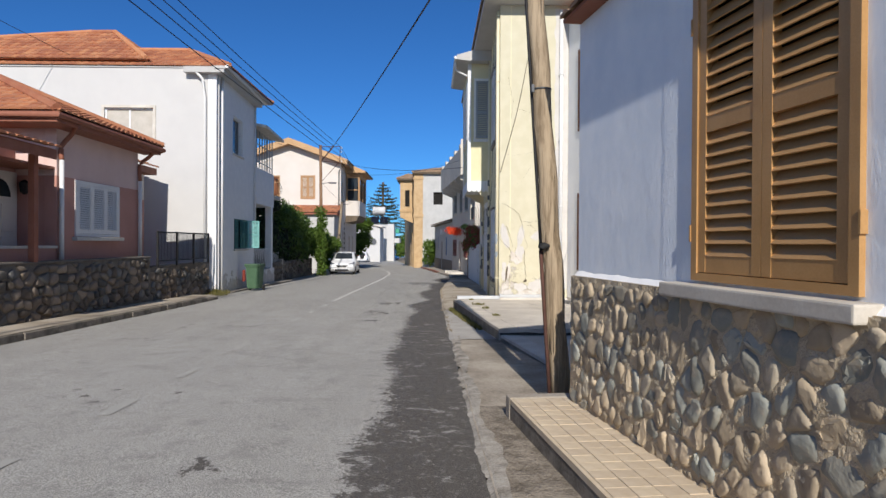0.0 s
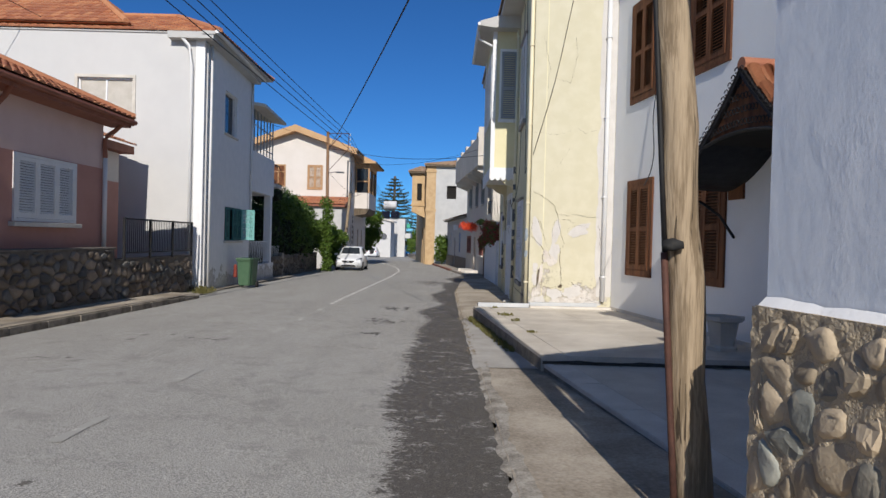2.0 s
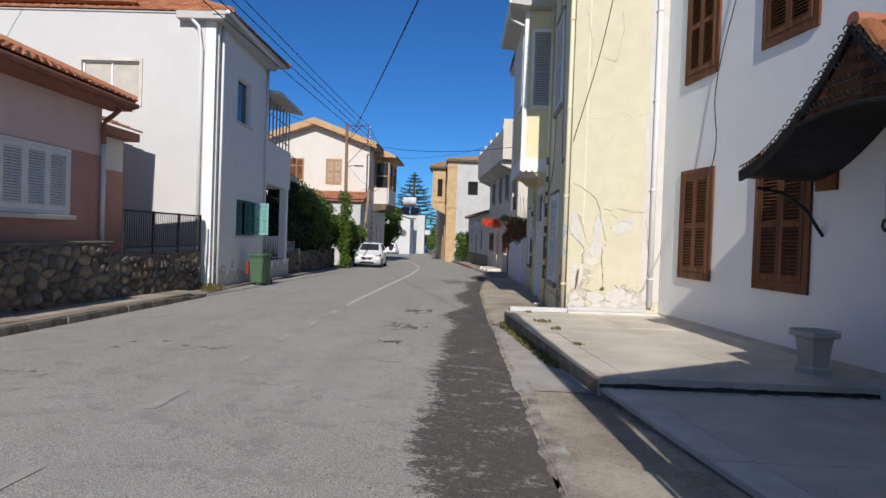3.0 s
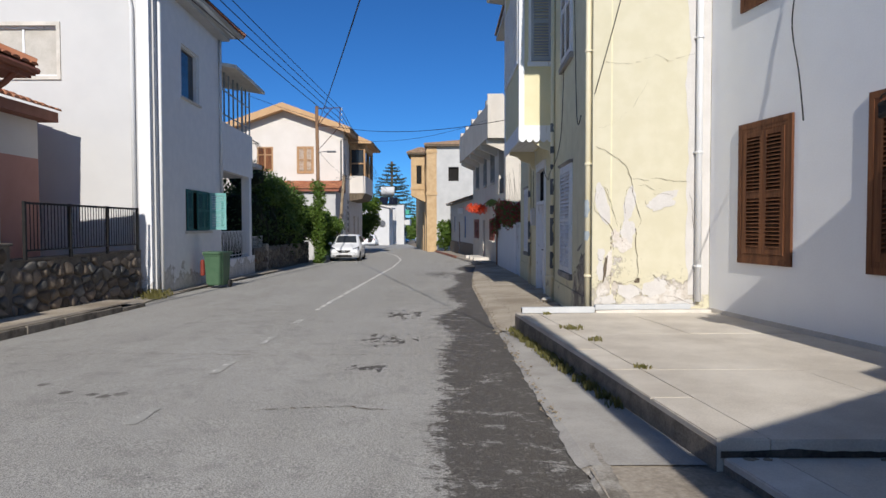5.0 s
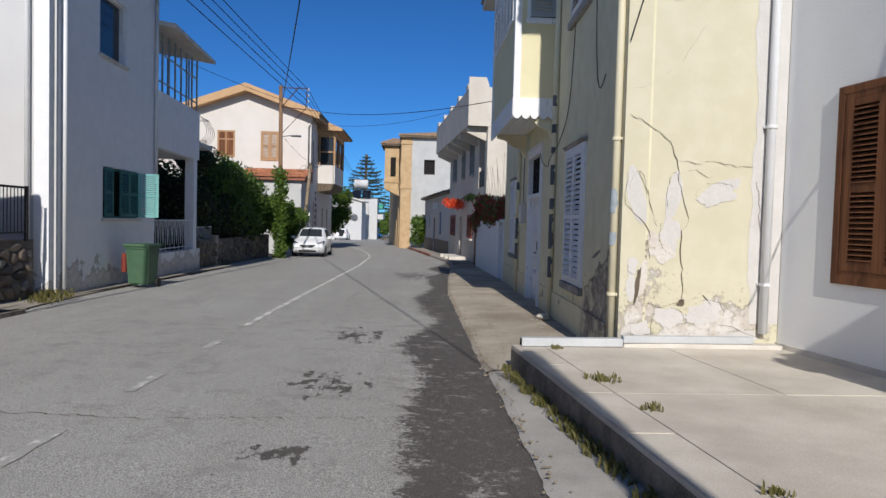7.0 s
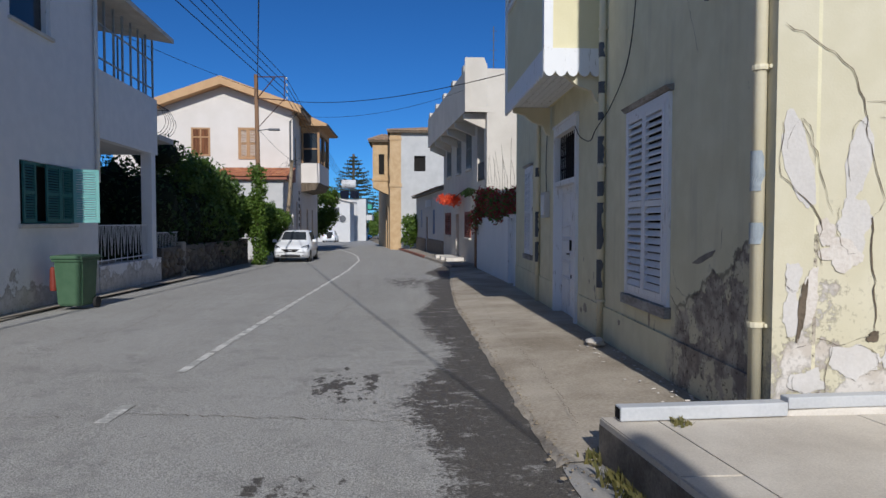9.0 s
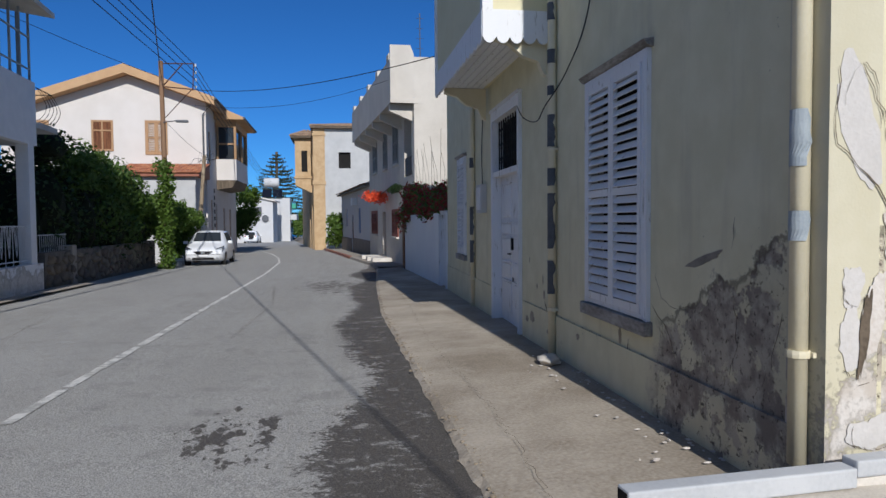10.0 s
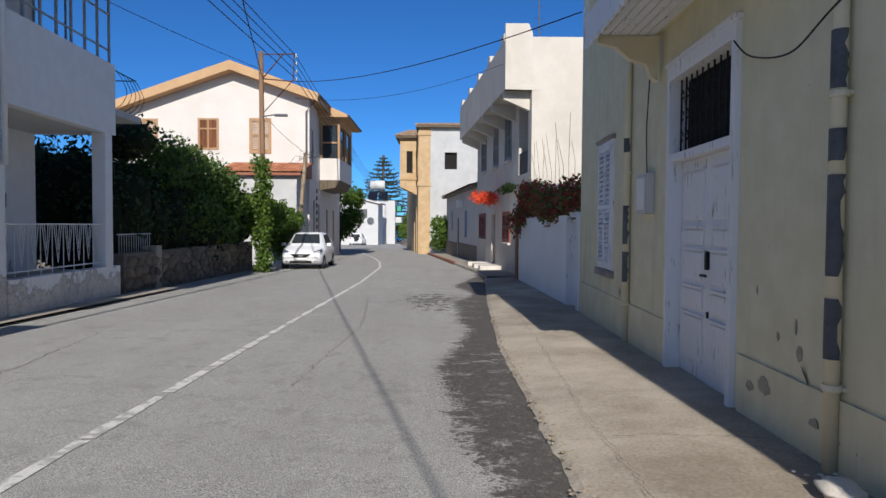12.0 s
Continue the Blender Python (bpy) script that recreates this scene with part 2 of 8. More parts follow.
def marking_mat():
    m, nt, b = blank("worn_road_paint", .8)
    v = coords(nt)
    o = xyz(nt, v)
    w = noi(nt, v, 6, 6, .7)
    wear = mth(nt, 'ADD', w, mth(nt, 'MULTIPLY', mth(nt, 'SUBTRACT', o[1], 24), .012, ))
    k = step(nt, mth(nt, 'MINIMUM', wear, mth(nt, 'ADD', w, .1)), .40, .56)
    plug(nt, b.inputs["Base Color"], mixc(nt, k, (.37, .36, .33), (.68, .66, .61)))
    bumped(nt, b, noi(nt, v, 140, 2), .4, .01)
    return m


def wood_mat(name, c1, c2, axis='z', rough=.75, s=9, bump=.5, split=0.0):
    st = {'x': (.06, 1, 1), 'y': (1, .06, 1), 'z': (1, 1, .06)}[axis]
    m, nt, b = blank(name, rough)
    v = coords(nt, st)
    g1, g2 = noi(nt, v, s, 6, .6), noi(nt, v, s * 6, 3)
    big = noi(nt, coords(nt), 1.2, 4)
    f = mth(nt, 'ADD', mth(nt, 'MULTIPLY', g1, .7), mth(nt, 'MULTIPLY', g2, .3))
    c = mixc(nt, step(nt, f, .38, .62), c1, c2)
    c = mixc(nt, mth(nt, 'MULTIPLY', big, .35), c, c1)
    if split:
        gap = step(nt, noi(nt, coords(nt, (1, 1, .025)), s * 1.4, 4, .6), .37, .33)
        c = mixc(nt, mth(nt, 'MULTIPLY', gap, split), c, (.035, .025, .018))
        f = mth(nt, 'SUBTRACT', f, gap)
    plug(nt, b.inputs["Base Color"], c)
    bumped(nt, b, f, bump, .012)
    return m


def glass_mat(name, tint=(.03, .035, .04), rough=.06):
    m, nt, b = blank(name, rough)
    b.inputs["Base Color"].default_value = (*tint, 1)
    b.inputs["Specular IOR Level"].default_value = .28
    return m


def leaf_mat(name, c1, c2):
    m, nt, b = blank(name, .55)
    g = nt.nodes.new("ShaderNodeNewGeometry")
    plug(nt, b.inputs["Base Color"], mixc(nt, g.outputs["Random Per Island"], c1, c2))
    b.inputs["Transmission Weight"].default_value = 0
    tr = nt.nodes.new("ShaderNodeBsdfTranslucent")
    tr.inputs[0].default_value = (c2[0] * 1.3, c2[1] * 1.3, c2[2], 1)
    mx = nt.nodes.new("ShaderNodeMixShader")
    mx.inputs[0].default_value = .28
    nt.links.new(b.outputs[0], mx.inputs[1])
    nt.links.new(tr.outputs[0], mx.inputs[2])
    nt.links.new(mx.outputs[0], nt.nodes["Material Output"].inputs[0])
    return m


ASPHALT, PAINT = asphalt_mat(), marking_mat()
APRON = mat("dirty_brown_concrete", (.20, .165, .125), (.45, .395, .32), .95, 1.3, 34, .7, dist=.03)
CONC_N = mat("grey_apron_concrete", (.30, .28, .25), (.44, .415, .375), .92, 1.6, 60, .6)
CONC_K = mat("black_stain_shade_concrete", (.03, .027, .022), (.1, .09, .075), .95, 5, 50, .7)
DIRT = mat("gritty_brown_dirt", (.11, .088, .066), (.36, .31, .245), .95, 5, 40, 1.0, dist=.04)
EARTH = mat("dry_earth", (.2, .16, .11), (.3, .25, .18), .95, .8, 30, .6)
CONC = mat("concrete", (.45, .40, .335), (.65, .595, .51), .9, 1.1, 75, .6)
CONC_B = mat("stained_concrete", (.27, .235, .19), (.42, .375, .315), .9, 1.1, 60, .4)
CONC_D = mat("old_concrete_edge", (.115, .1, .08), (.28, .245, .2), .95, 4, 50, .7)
CONC_L = mat("pale_worn_concrete", (.5, .465, .41), (.66, .62, .56), .9, 2.5, 60, .5)
BLUE = mat("blue_grey_stucco", (.68, .735, .80), (.76, .80, .85), .9, 2.2, 16, .13, stretch=(1, 1, .7), dist=.02)
def stucco_mat():
    """Smooth painted render with trowel marks, and a rougher combed strip beside the window."""
    m, nt, b = blank("blue_grey_stucco", .9)
    v = coords(nt)
    o = xyz(nt, v)
    big, mid, fine = noi(nt, v, 1.4, 6, .6), noi(nt, coords(nt, (1, 1, .8)), 5, 6, .6), noi(nt, coords(nt, (1, 1, .5)), 55, 4, .6)
    wob = mth(nt, 'ADD', o[0], mth(nt, 'MULTIPLY', mth(nt, 'SUBTRACT', mid, .5), .12))
    band = mth(nt, 'MULTIPLY', step(nt, wob, 1.50, 1.56), mth(nt, 'SUBTRACT', 1, step(nt, wob, 1.84, 1.88)))
    low = step(nt, mth(nt, 'ADD', noi(nt, v, 3, 4), mth(nt, 'MULTIPLY', o[2], -.12)), .28, .42)
    plug(nt, b.inputs["Base Color"], mixc(nt, step(nt, mth(nt, 'ADD', mth(nt, 'MULTIPLY', big, .7), mth(nt, 'MULTIPLY', mid, .3)), .36, .64), (.73, .785, .845), (.83, .865, .90)))
    rough = mth(nt, 'MULTIPLY', fine, mth(nt, 'ADD', mth(nt, 'MULTIPLY', band, .8), mth(nt, 'MULTIPLY', low, .2)))
    trowel = noi(nt, coords(nt, (1, 1, .35)), 9, 7, .68)
    bumped(nt, b, mth(nt, 'ADD', mth(nt, 'ADD', mth(nt, 'MULTIPLY', mid, .55), mth(nt, 'MULTIPLY', trowel, .22)), rough), .4, .024)
    return m


STUCCO = stucco_mat()
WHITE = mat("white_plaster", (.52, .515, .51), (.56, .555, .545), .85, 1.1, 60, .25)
WHITE_W = mat("weathered_white_plaster", (.43, .425, .415), (.52, .51, .495), .88, 1.3, 50, .35)
CREAM = mat("pale_cream_plaster", (.60, .555, .505), (.66, .615, .57), .85, .8, 40, .25)
GREYC = mat("old_cream_render", (.52, .475, .41), (.62, .575, .505), .88, .9, 45, .4)
GREYW = mat("grey_white_render", (.42, .42, .415), (.5, .5, .49), .9, 1.2, 40, .4)
# one yellow paint: toned down for the sunlit wall, up for the shaded
YEL_S = peeling("peeling_yellow_paint_sun_tone", (.56, .52, .38), (.60, .56, .425), (.5, .45, .39), (.62, .585, .54), .14, .17, .04, .3, .3)
YEL_F = street_peel_mat("peeling_yellow_paint_shade_tone", (.66, .615, .42), (.72, .675, .48), (.24, .205, .17), (.46, .41, .325), 10.95, 12.55, .55, 1.15)
YELLOW = mat("yellow_paint", (.66, .60, .38), (.72, .665, .45), .85, 1.4, 50, .3)
CREAMP = mat("cream_pipe_paint", (.66, .60, .42), (.72, .66, .49), .55, 3, 60, .2)
PALE_M = mat("blue_grey_primer", (.26, .30, .33), (.36, .40, .42), .6, 5, 60, .3)
BARE_M = mat("bare_grey_metal", (.08, .085, .095), (.14, .145, .155), .6, 5, 60, .3, .4)
WPAINT = flaking_mat()
OLDWOOD = mat("weathered_grey_wood", (.13, .115, .1), (.42, .40, .37), .85, 4, 50, .6, stretch=(.3, 1, 1))
PIPE_G = mat("chalky_white_pipe", (.44, .455, .47), (.54, .55, .56), .6, 2, 50, .2)
WPLAIN = mat("white_pipe", (.66, .66, .66), (.72, .72, .715), .45, 4, 50, .1)
BROWNW = wood_mat("brown_stained_wood", (.095, .034, .014), (.225, .09, .037))
GOLD = mat("golden_brown_aluminium", (.42, .235, .09), (.52, .305, .13), .42, 2, 90, .1, .2)
POLE = wood_mat("weathered_pole_wood", (.19, .14, .088), (.44, .345, .235), 'z', .85, 20, 1.0, .8)
TERRA = mat("terracotta_tile", (.36, .13, .065), (.43, .2, .11), .85, 2, 40, .4, rnd=.22)
TERRA_D = mat("weathered_roof_tile", (.28, .18, .12), (.36, .26, .18), .9, 2, 40, .4, rnd=.2)
PINK = mat("light_pink_render", (.62, .46, .42), (.68, .52, .475), .9, 1.5, 60, .4)
PINK_D = mat("dark_pink_render", (.43, .225, .185), (.49, .265, .22), .9, 1.5, 60, .4)
RUST = mat("red_brown_fascia", (.24, .09, .055), (.31, .125, .08), .7, 3, 50, .3)
MORTAR = mat("mortar", (.40, .325, .225), (.54, .45, .325), .95, 7, 60, 1.0, dist=.04)
MORTAR_D = mat("dark_mortar", (.11, .10, .085), (.2, .175, .15), .95, 4, 40, .9, dist=.04)
def stone_mat(name, tan, tan2, grey, grey2, spread):
    m, nt, b = blank(name, .8)
    v = coords(nt)
    oi = nt.nodes.new("ShaderNodeObjectInfo")
    r = oi.outputs["Random"]
    mp = nt.nodes.new("ShaderNodeVectorMath")
    mp.operation = 'ADD'
    plug(nt, mp.inputs[0], v)
    cb = nt.nodes.new("ShaderNodeCombineXYZ")
    plug(nt, cb.inputs[0], mth(nt, 'MULTIPLY', r, 37))
    nt.links.new(cb.outputs[0], mp.inputs[1])
    f1, f2 = noi(nt, mp.outputs[0], 1.6, 6, .6), noi(nt, mp.outputs[0], 9, 5, .6)
    c = mixc(nt, step(nt, r, .55, .8), mixc(nt, f1, tan, tan2), mixc(nt, f1, grey, grey2))
    hv = nt.nodes.new("ShaderNodeHueSaturation")
    plug(nt, hv.inputs["Value"], mth(nt, 'ADD', mth(nt, 'MULTIPLY', mth(nt, 'FRACT', mth(nt, 'MULTIPLY', r, 7.3)), spread), 1 - spread / 2))
    plug(nt, hv.inputs["Color"], mixc(nt, step(nt, f2, .5, .8), c, tan2))
    plug(nt, b.inputs["Base Color"], hv.outputs[0])
    bumped(nt, b, mth(nt, 'ADD', f1, mth(nt, 'MULTIPLY', f2, .6)), .6, .035)
    return m


STONE = stone_mat("river_stone", (.33, .26, .175), (.50, .41, .295), (.20, .21, .19), (.36, .355, .305), .6)
STONE_D = stone_mat("dark_rubble_stone", (.12, .096, .072), (.25, .2, .155), (.07, .07, .066), (.16, .152, .14), 1.0)
TILE = mat("sandy_floor_tile", (.53, .425, .295), (.61, .505, .375), .6, 8, 70, .15, rnd=.08)
BARE_W = mat("bare_white_plaster", (.53, .505, .475), (.61, .585, .555), .9, 3, 40, .5)
BARE_D = mat("bare_dark_plaster", (.16, .145, .12), (.3, .27, .225), .9, 6, 40, .5)
BARE_T = mat("bare_tan_plaster", (.27, .235, .175), (.44, .39, .305), .9, 5, 40, .5)
BARE_P = mat("bare_patched_plaster", (.50, .44, .38), (.64, .6, .55), .9, 2.5, 40, .6)
SILL = mat("smooth_painted_sill", (.44, .40, .345), (.57, .53, .465), .8, 2.5, 60, .15)
# low stains, on a white raised to make up for the walls' shade
WHITE_P = peeling("stained_shade_side_plaster", (.73, .735, .745), (.78, .78, .785), (.5, .48, .44), (.6, .58, .55), .09, .42, 0, 0, .35)
GROUT = mat("pale_grout", (.47, .40, .285), (.55, .47, .345), .9, 5, 60, .4)
IRON = mat("black_iron", (.012, .012, .013), (.03, .028, .028), .55, 8, 60, .3, .3)
IRON_W = mat("white_iron", (.62, .63, .64), (.7, .7, .7), .5, 8, 60, .2)
RUSTPIPE = mat("rusty_steel_pipe", (.065, .034, .028), (.125, .06, .045), .7, 6, 60, .4, .3)
# near-black colour stands in for the dark of unlit rooms and recesses
DARK = mat("unlit_interior", (.012, .011, .01), (.02, .018, .016), .95, 3, 30, .1)
GLASS = glass_mat("dark_window_glass")
TEAL = mat("teal_shutter_paint", (.028, .12, .112), (.045, .16, .15), .6, 4, 50, .25)
# paler copy of the teal: sunlight on the open leaf put into colour
TEAL_L = mat("sunlit_teal_shutter_tone", (.17, .40, .38), (.22, .46, .44), .6, 4, 50, .25)
GREENB = mat("green_plastic", (.05, .105, .058), (.07, .13, .075), .5, 5, 60, .15)
RED = mat("red_plastic", (.17, .03, .02), (.22, .045, .03), .5, 5, 60, .15)
RUBBER = mat("black_rubber", (.015, .015, .015), (.03, .03, .03), .8, 10, 60, .3)
OCHRE = mat("ochre_sandstone", (.42, .28, .145), (.54, .39, .23), .9, 2, 30, .5)
TANP = mat("tan_fascia_paint", (.46, .285, .15), (.53, .34, .185), .8, 1.5, 40, .2)
TANW = wood_mat("light_brown_shutter", (.36, .21, .105), (.43, .27, .15))
CARW = mat("white_car_paint", (.74, .75, .76), (.77, .78, .79), .22, 1, 30, .02)
CARB = mat("blue_car_paint", (.01, .16, .42), (.012, .18, .46), .2, 1, 30, .02)
CHROME = mat("bright_metal", (.6, .6, .6), (.7, .7, .7), .25, 2, 40, .05, .9)
LAMPG = glass_mat("lamp_glass", (.35, .37, .4), .1)
REDG = glass_mat("red_lamp_glass", (.3, .01, .01), .15)
WIRE = mat("black_cable", (.01, .01, .012), (.02, .02, .02), .6, 5, 40, .05)
CRACK = mat("crack_shadow_line", (.07, .055, .04), (.16, .125, .09), .95, 8, 60, .3)
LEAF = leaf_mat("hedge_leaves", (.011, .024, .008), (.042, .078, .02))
LEAF_Y = leaf_mat("bright_vine_leaves", (.045, .09, .013), (.12, .19, .03))
LEAF_P = leaf_mat("conifer_needles", (.04, .062, .05), (.085, .115, .085))
CONC_P = mat("worn_footway_concrete", (.25, .205, .15), (.51, .445, .355), .9, .8, 40, .6)
CONC_G = mat("pale_gutter_concrete", (.16, .138, .108), (.45, .415, .36), .92, 4.5, 50, .9)
# brighter leaf copy; sunlight on the hedge is put into its colour
LEAF_M = leaf_mat("lit_tone_leaves", (.045, .085, .016), (.10, .165, .035))
# brightened copy of the white plaster, makes up for weak light on walls
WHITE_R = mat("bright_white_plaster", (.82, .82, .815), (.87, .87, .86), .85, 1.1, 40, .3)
BOUG = leaf_mat("dark_magenta_bracts", (.13, .02, .022), (.33, .055, .05))
BOUG_R = leaf_mat("orange_red_bracts", (.62, .06, .025), (.8, .12, .04))
WEED = leaf_mat("dry_green_weeds", (.08, .085, .025), (.19, .165, .06))
BARK = wood_mat("grey_bark", (.08, .06, .04), (.17, .13, .09))
SEA = mat("sea_water", (.02, .10, .20), (.03, .13, .25), .3, .01, .2, .1)
SOLAR = glass_mat("solar_panel", (.01, .012, .02), .15)
CURTAIN = mat("net_curtain_behind_glass", (.42, .39, .34), (.53, .5, .45), .6, 3, 30, .2)

# ---- helpers of this scene ----
I4 = Matrix()


def G(y):
    """The street falls gently away from the walk's start."""
    return -.015 * y


def chain(ob):
    return (chain(ob.parent) @ ob.matrix_parent_inverse if ob.parent else I4) @ ob.matrix_basis


def solid(name, bm, material, smooth=False):
    me = bpy.data.meshes.new(name)
    bmesh.ops.recalc_face_normals(bm, faces=bm.faces[:])
    bm.to_mesh(me)
    bm.free()
    me.materials.append(material)
    if smooth:
        me.polygons.foreach_set("use_smooth", [True] * len(me.polygons))
    return me


def thing(name, label, category, at=(0, 0, 0), group="", rz=0.0):
    ob = new(name)
    ob.empty_display_size = .2
    ob.matrix_basis = pose(*at, 0, 0, rz)
    return tagged(ob, label, category, group)


def part(name, bm, material, parent, label="", m=None, smooth=False):
    """One mesh under a thing or part; m: the world frame in which the mesh is drawn (None: its parent's own)."""
    me = bm if isinstance(bm, bpy.types.Mesh) else solid(name, bm, material, smooth)
    ob = new(name, me)
    ob.parent = parent
    if m is not None:
        ob.matrix_basis = chain(parent).inverted() @ m
    if label:
        ob["label"] = label
    return ob


def single(name, bm, material, label, category, kind="", group="", smooth=False, m=I4):
    ob = new(name, bm if isinstance(bm, bpy.types.Mesh) else solid(name, bm, material, smooth))
    ob.matrix_basis = m
    return tagged(ob, label, category, group, kind)


def box(bm, x0, x1, y0, y1, z0, z1):
    v = [bm.verts.new(p) for p in ((x0, y0, z0), (x1, y0, z0), (x1, y1, z0), (x0, y1, z0), (x0, y0, z1), (x1, y0, z1), (x1, y1, z1), (x0, y1, z1))]
    for q in ((3, 2, 1, 0), (4, 5, 6, 7), (0, 1, 5, 4), (1, 2, 6, 5), (2, 3, 7, 6), (3, 0, 4, 7)):
        bm.faces.new([v[i] for i in q])
    return v


def boxes(*bs):
    bm = bmesh.new()
    for b in bs:
        box(bm, *b)
    return bm


def soft_box(b, r=.01):
    bm = boxes(b)
    bmesh.ops.bevel(bm, geom=bm.edges[:], offset=r, segments=2, affect='EDGES', profile=.6)
    return bm


def prism(bm, pts, vec):
    a = [bm.verts.new(p) for p in pts]
    b = [bm.verts.new(Vector(p) + Vector(vec)) for p in pts]
    bm.faces.new(a)
    bm.faces.new(b[::-1])
    n = len(a)
    for i in range(n):
        bm.faces.new((a[i], b[i], b[(i + 1) % n], a[(i + 1) % n]))
    return bm


def plan(pts, z0, z1):
    return prism(bmesh.new(), [(x, y, z0) for x, y in pts], (0, 0, z1 - z0))


def tube(bm, pts, r, n=6, r1=None):
    pts = [Vector(p) for p in pts]
    rings = []
    for i, p in enumerate(pts):
        d = (pts[min(i + 1, len(pts) - 1)] - pts[max(i - 1, 0)]).normalized()
        a = d.orthogonal().normalized() if abs(d.z) > .95 else d.cross(Vector((0, 0, 1))).normalized()
        c = d.cross(a)
        k = r + ((r1 if r1 is not None else r) - r) * i / (len(pts) - 1)
        rings.append([bm.verts.new(p + k * (math.cos(t) * a + math.sin(t) * c)) for t in (2 * math.pi * j / n for j in range(n))])
    for s, e in zip(rings, rings[1:]):
        for j in range(n):
            bm.faces.new((s[j], s[(j + 1) % n], e[(j + 1) % n], e[j]))
    bm.faces.new(rings[0][::-1])
    bm.faces.new(rings[-1])
    return bm


def tubes(r, *lines, n=6):
    bm = bmesh.new()
    for l in lines:
        tube(bm, l, r, n)
    return bm


def lathe(bm, prof, n=16, at=(0, 0, 0)):
    rings = [[bm.verts.new((at[0] + r * math.cos(2 * math.pi * j / n), at[1] + r * math.sin(2 * math.pi * j / n), at[2] + z)) for j in range(n)] for r, z in prof]
    for s, e in zip(rings, rings[1:]):
        for j in range(n):
            bm.faces.new((s[j], s[(j + 1) % n], e[(j + 1) % n], e[j]))
    bm.faces.new(rings[0][::-1])
    bm.faces.new(rings[-1])
    return bm


def side(p, q, z=0.0):
    """A wall's frame: x runs from p to q, the outside is at y < 0, z up."""
    d = Vector((q[0] - p[0], q[1] - p[1], 0)).normalized()
    m = Matrix(((d.x, -d.y, 0, p[0]), (d.y, d.x, 0, p[1]), (0, 0, 1, z), (0, 0, 0, 1)))
    return m


def span(p, q):
    return math.hypot(q[0] - p[0], q[1] - p[1])


def wall_mesh(L, z0, z1, th=.25, holes=(), u0=0.0):
    """A wall of thickness th with openings (u0, u1, z0, z1) through it."""
    us = sorted({u0, L, *[h[0] for h in holes], *[h[1] for h in holes]})
    zs = sorted({z0, z1, *[h[2] for h in holes], *[h[3] for h in holes]})
    bm = bmesh.new()
    at = {}

    def v(i, k, y):
        if (i, k, y) not in at:
            at[(i, k, y)] = bm.verts.new((us[i], y * th, zs[k]))
        return at[(i, k, y)]

    def full(i, k):
        if not (0 <= i < len(us) - 1 and 0 <= k < len(zs) - 1):
            return False
        u, z = (us[i] + us[i + 1]) / 2, (zs[k] + zs[k + 1]) / 2
        return not any(h[0] < u < h[1] and h[2] < z < h[3] for h in holes)
    for i in range(len(us) - 1):
        for k in range(len(zs) - 1):
            if full(i, k):
                bm.faces.new((v(i, k, 0), v(i + 1, k, 0), v(i + 1, k + 1, 0), v(i, k + 1, 0)))
                bm.faces.new((v(i, k, 1), v(i, k + 1, 1), v(i + 1, k + 1, 1), v(i + 1, k, 1)))
                for di, dk, a, b in ((-1, 0, (i, k), (i, k + 1)), (1, 0, (i + 1, k), (i + 1, k + 1)), (0, -1, (i, k), (i + 1, k)), (0, 1, (i, k + 1), (i + 1, k + 1))):
                    if not full(i + di, k + dk):
                        bm.faces.new((v(*a, 0), v(*b, 0), v(*b, 1), v(*a, 1)))
    return bm


SLATS = {}


def slat_mesh(w, depth, thick, tilt, material):
    key = (round(w, 3), depth, thick, tilt, material.name)
    if key not in SLATS:
        bm = boxes((-w / 2, w / 2, -depth / 2, depth / 2, -thick / 2, thick / 2))
        bmesh.ops.rotate(bm, verts=bm.verts[:], matrix=Matrix.Rotation(radians(tilt), 3, 'X'))
        SLATS[key] = solid("slat", bm, material)
    return SLATS[key]


def leaf_of(parent, m, u0, u1, z0, z1, material, rails=(.5,), st=.055, pitch=.055, depth=.056, th=.04, y=0.0, tilt=58, jitter=0.0):
    """One louvred shutter leaf: stiles and rails, and a slat for each louvre."""
    zr = [z0] + [z0 + (z1 - z0) * r for r in rails] + [z1]
    bm = boxes((u0, u0 + st, y - th, y, z0, z1), (u1 - st, u1, y - th, y, z0, z1))
    for i, z in enumerate(zr):
        lo, hi = (z, z + st * 1.3) if i == 0 else (z - st, z) if i == len(zr) - 1 else (z - st * .6, z + st * .6)
        box(bm, u0 + st, u1 - st, y - th + .003, y - .003, lo, hi)
    leaf = part("shutter_leaf", bm, material, parent, m=m)
    me = slat_mesh(u1 - u0 - 2 * st + .004, depth, .008, tilt, material)
    for lo, hi in zip(zr, zr[1:]):
        a, b = lo + st * (1.3 if lo == zr[0] else .6), hi - st * (1.0 if hi == zr[-1] else .6)
        n = max(2, int((b - a) / pitch))
        for i in range(n):
            s = part("slat", me, None, parent, m=m @ pose((u0 + u1) / 2, y - th / 2, a + (i + .5) * (b - a) / n, random.uniform(-jitter, jitter)))
    return leaf


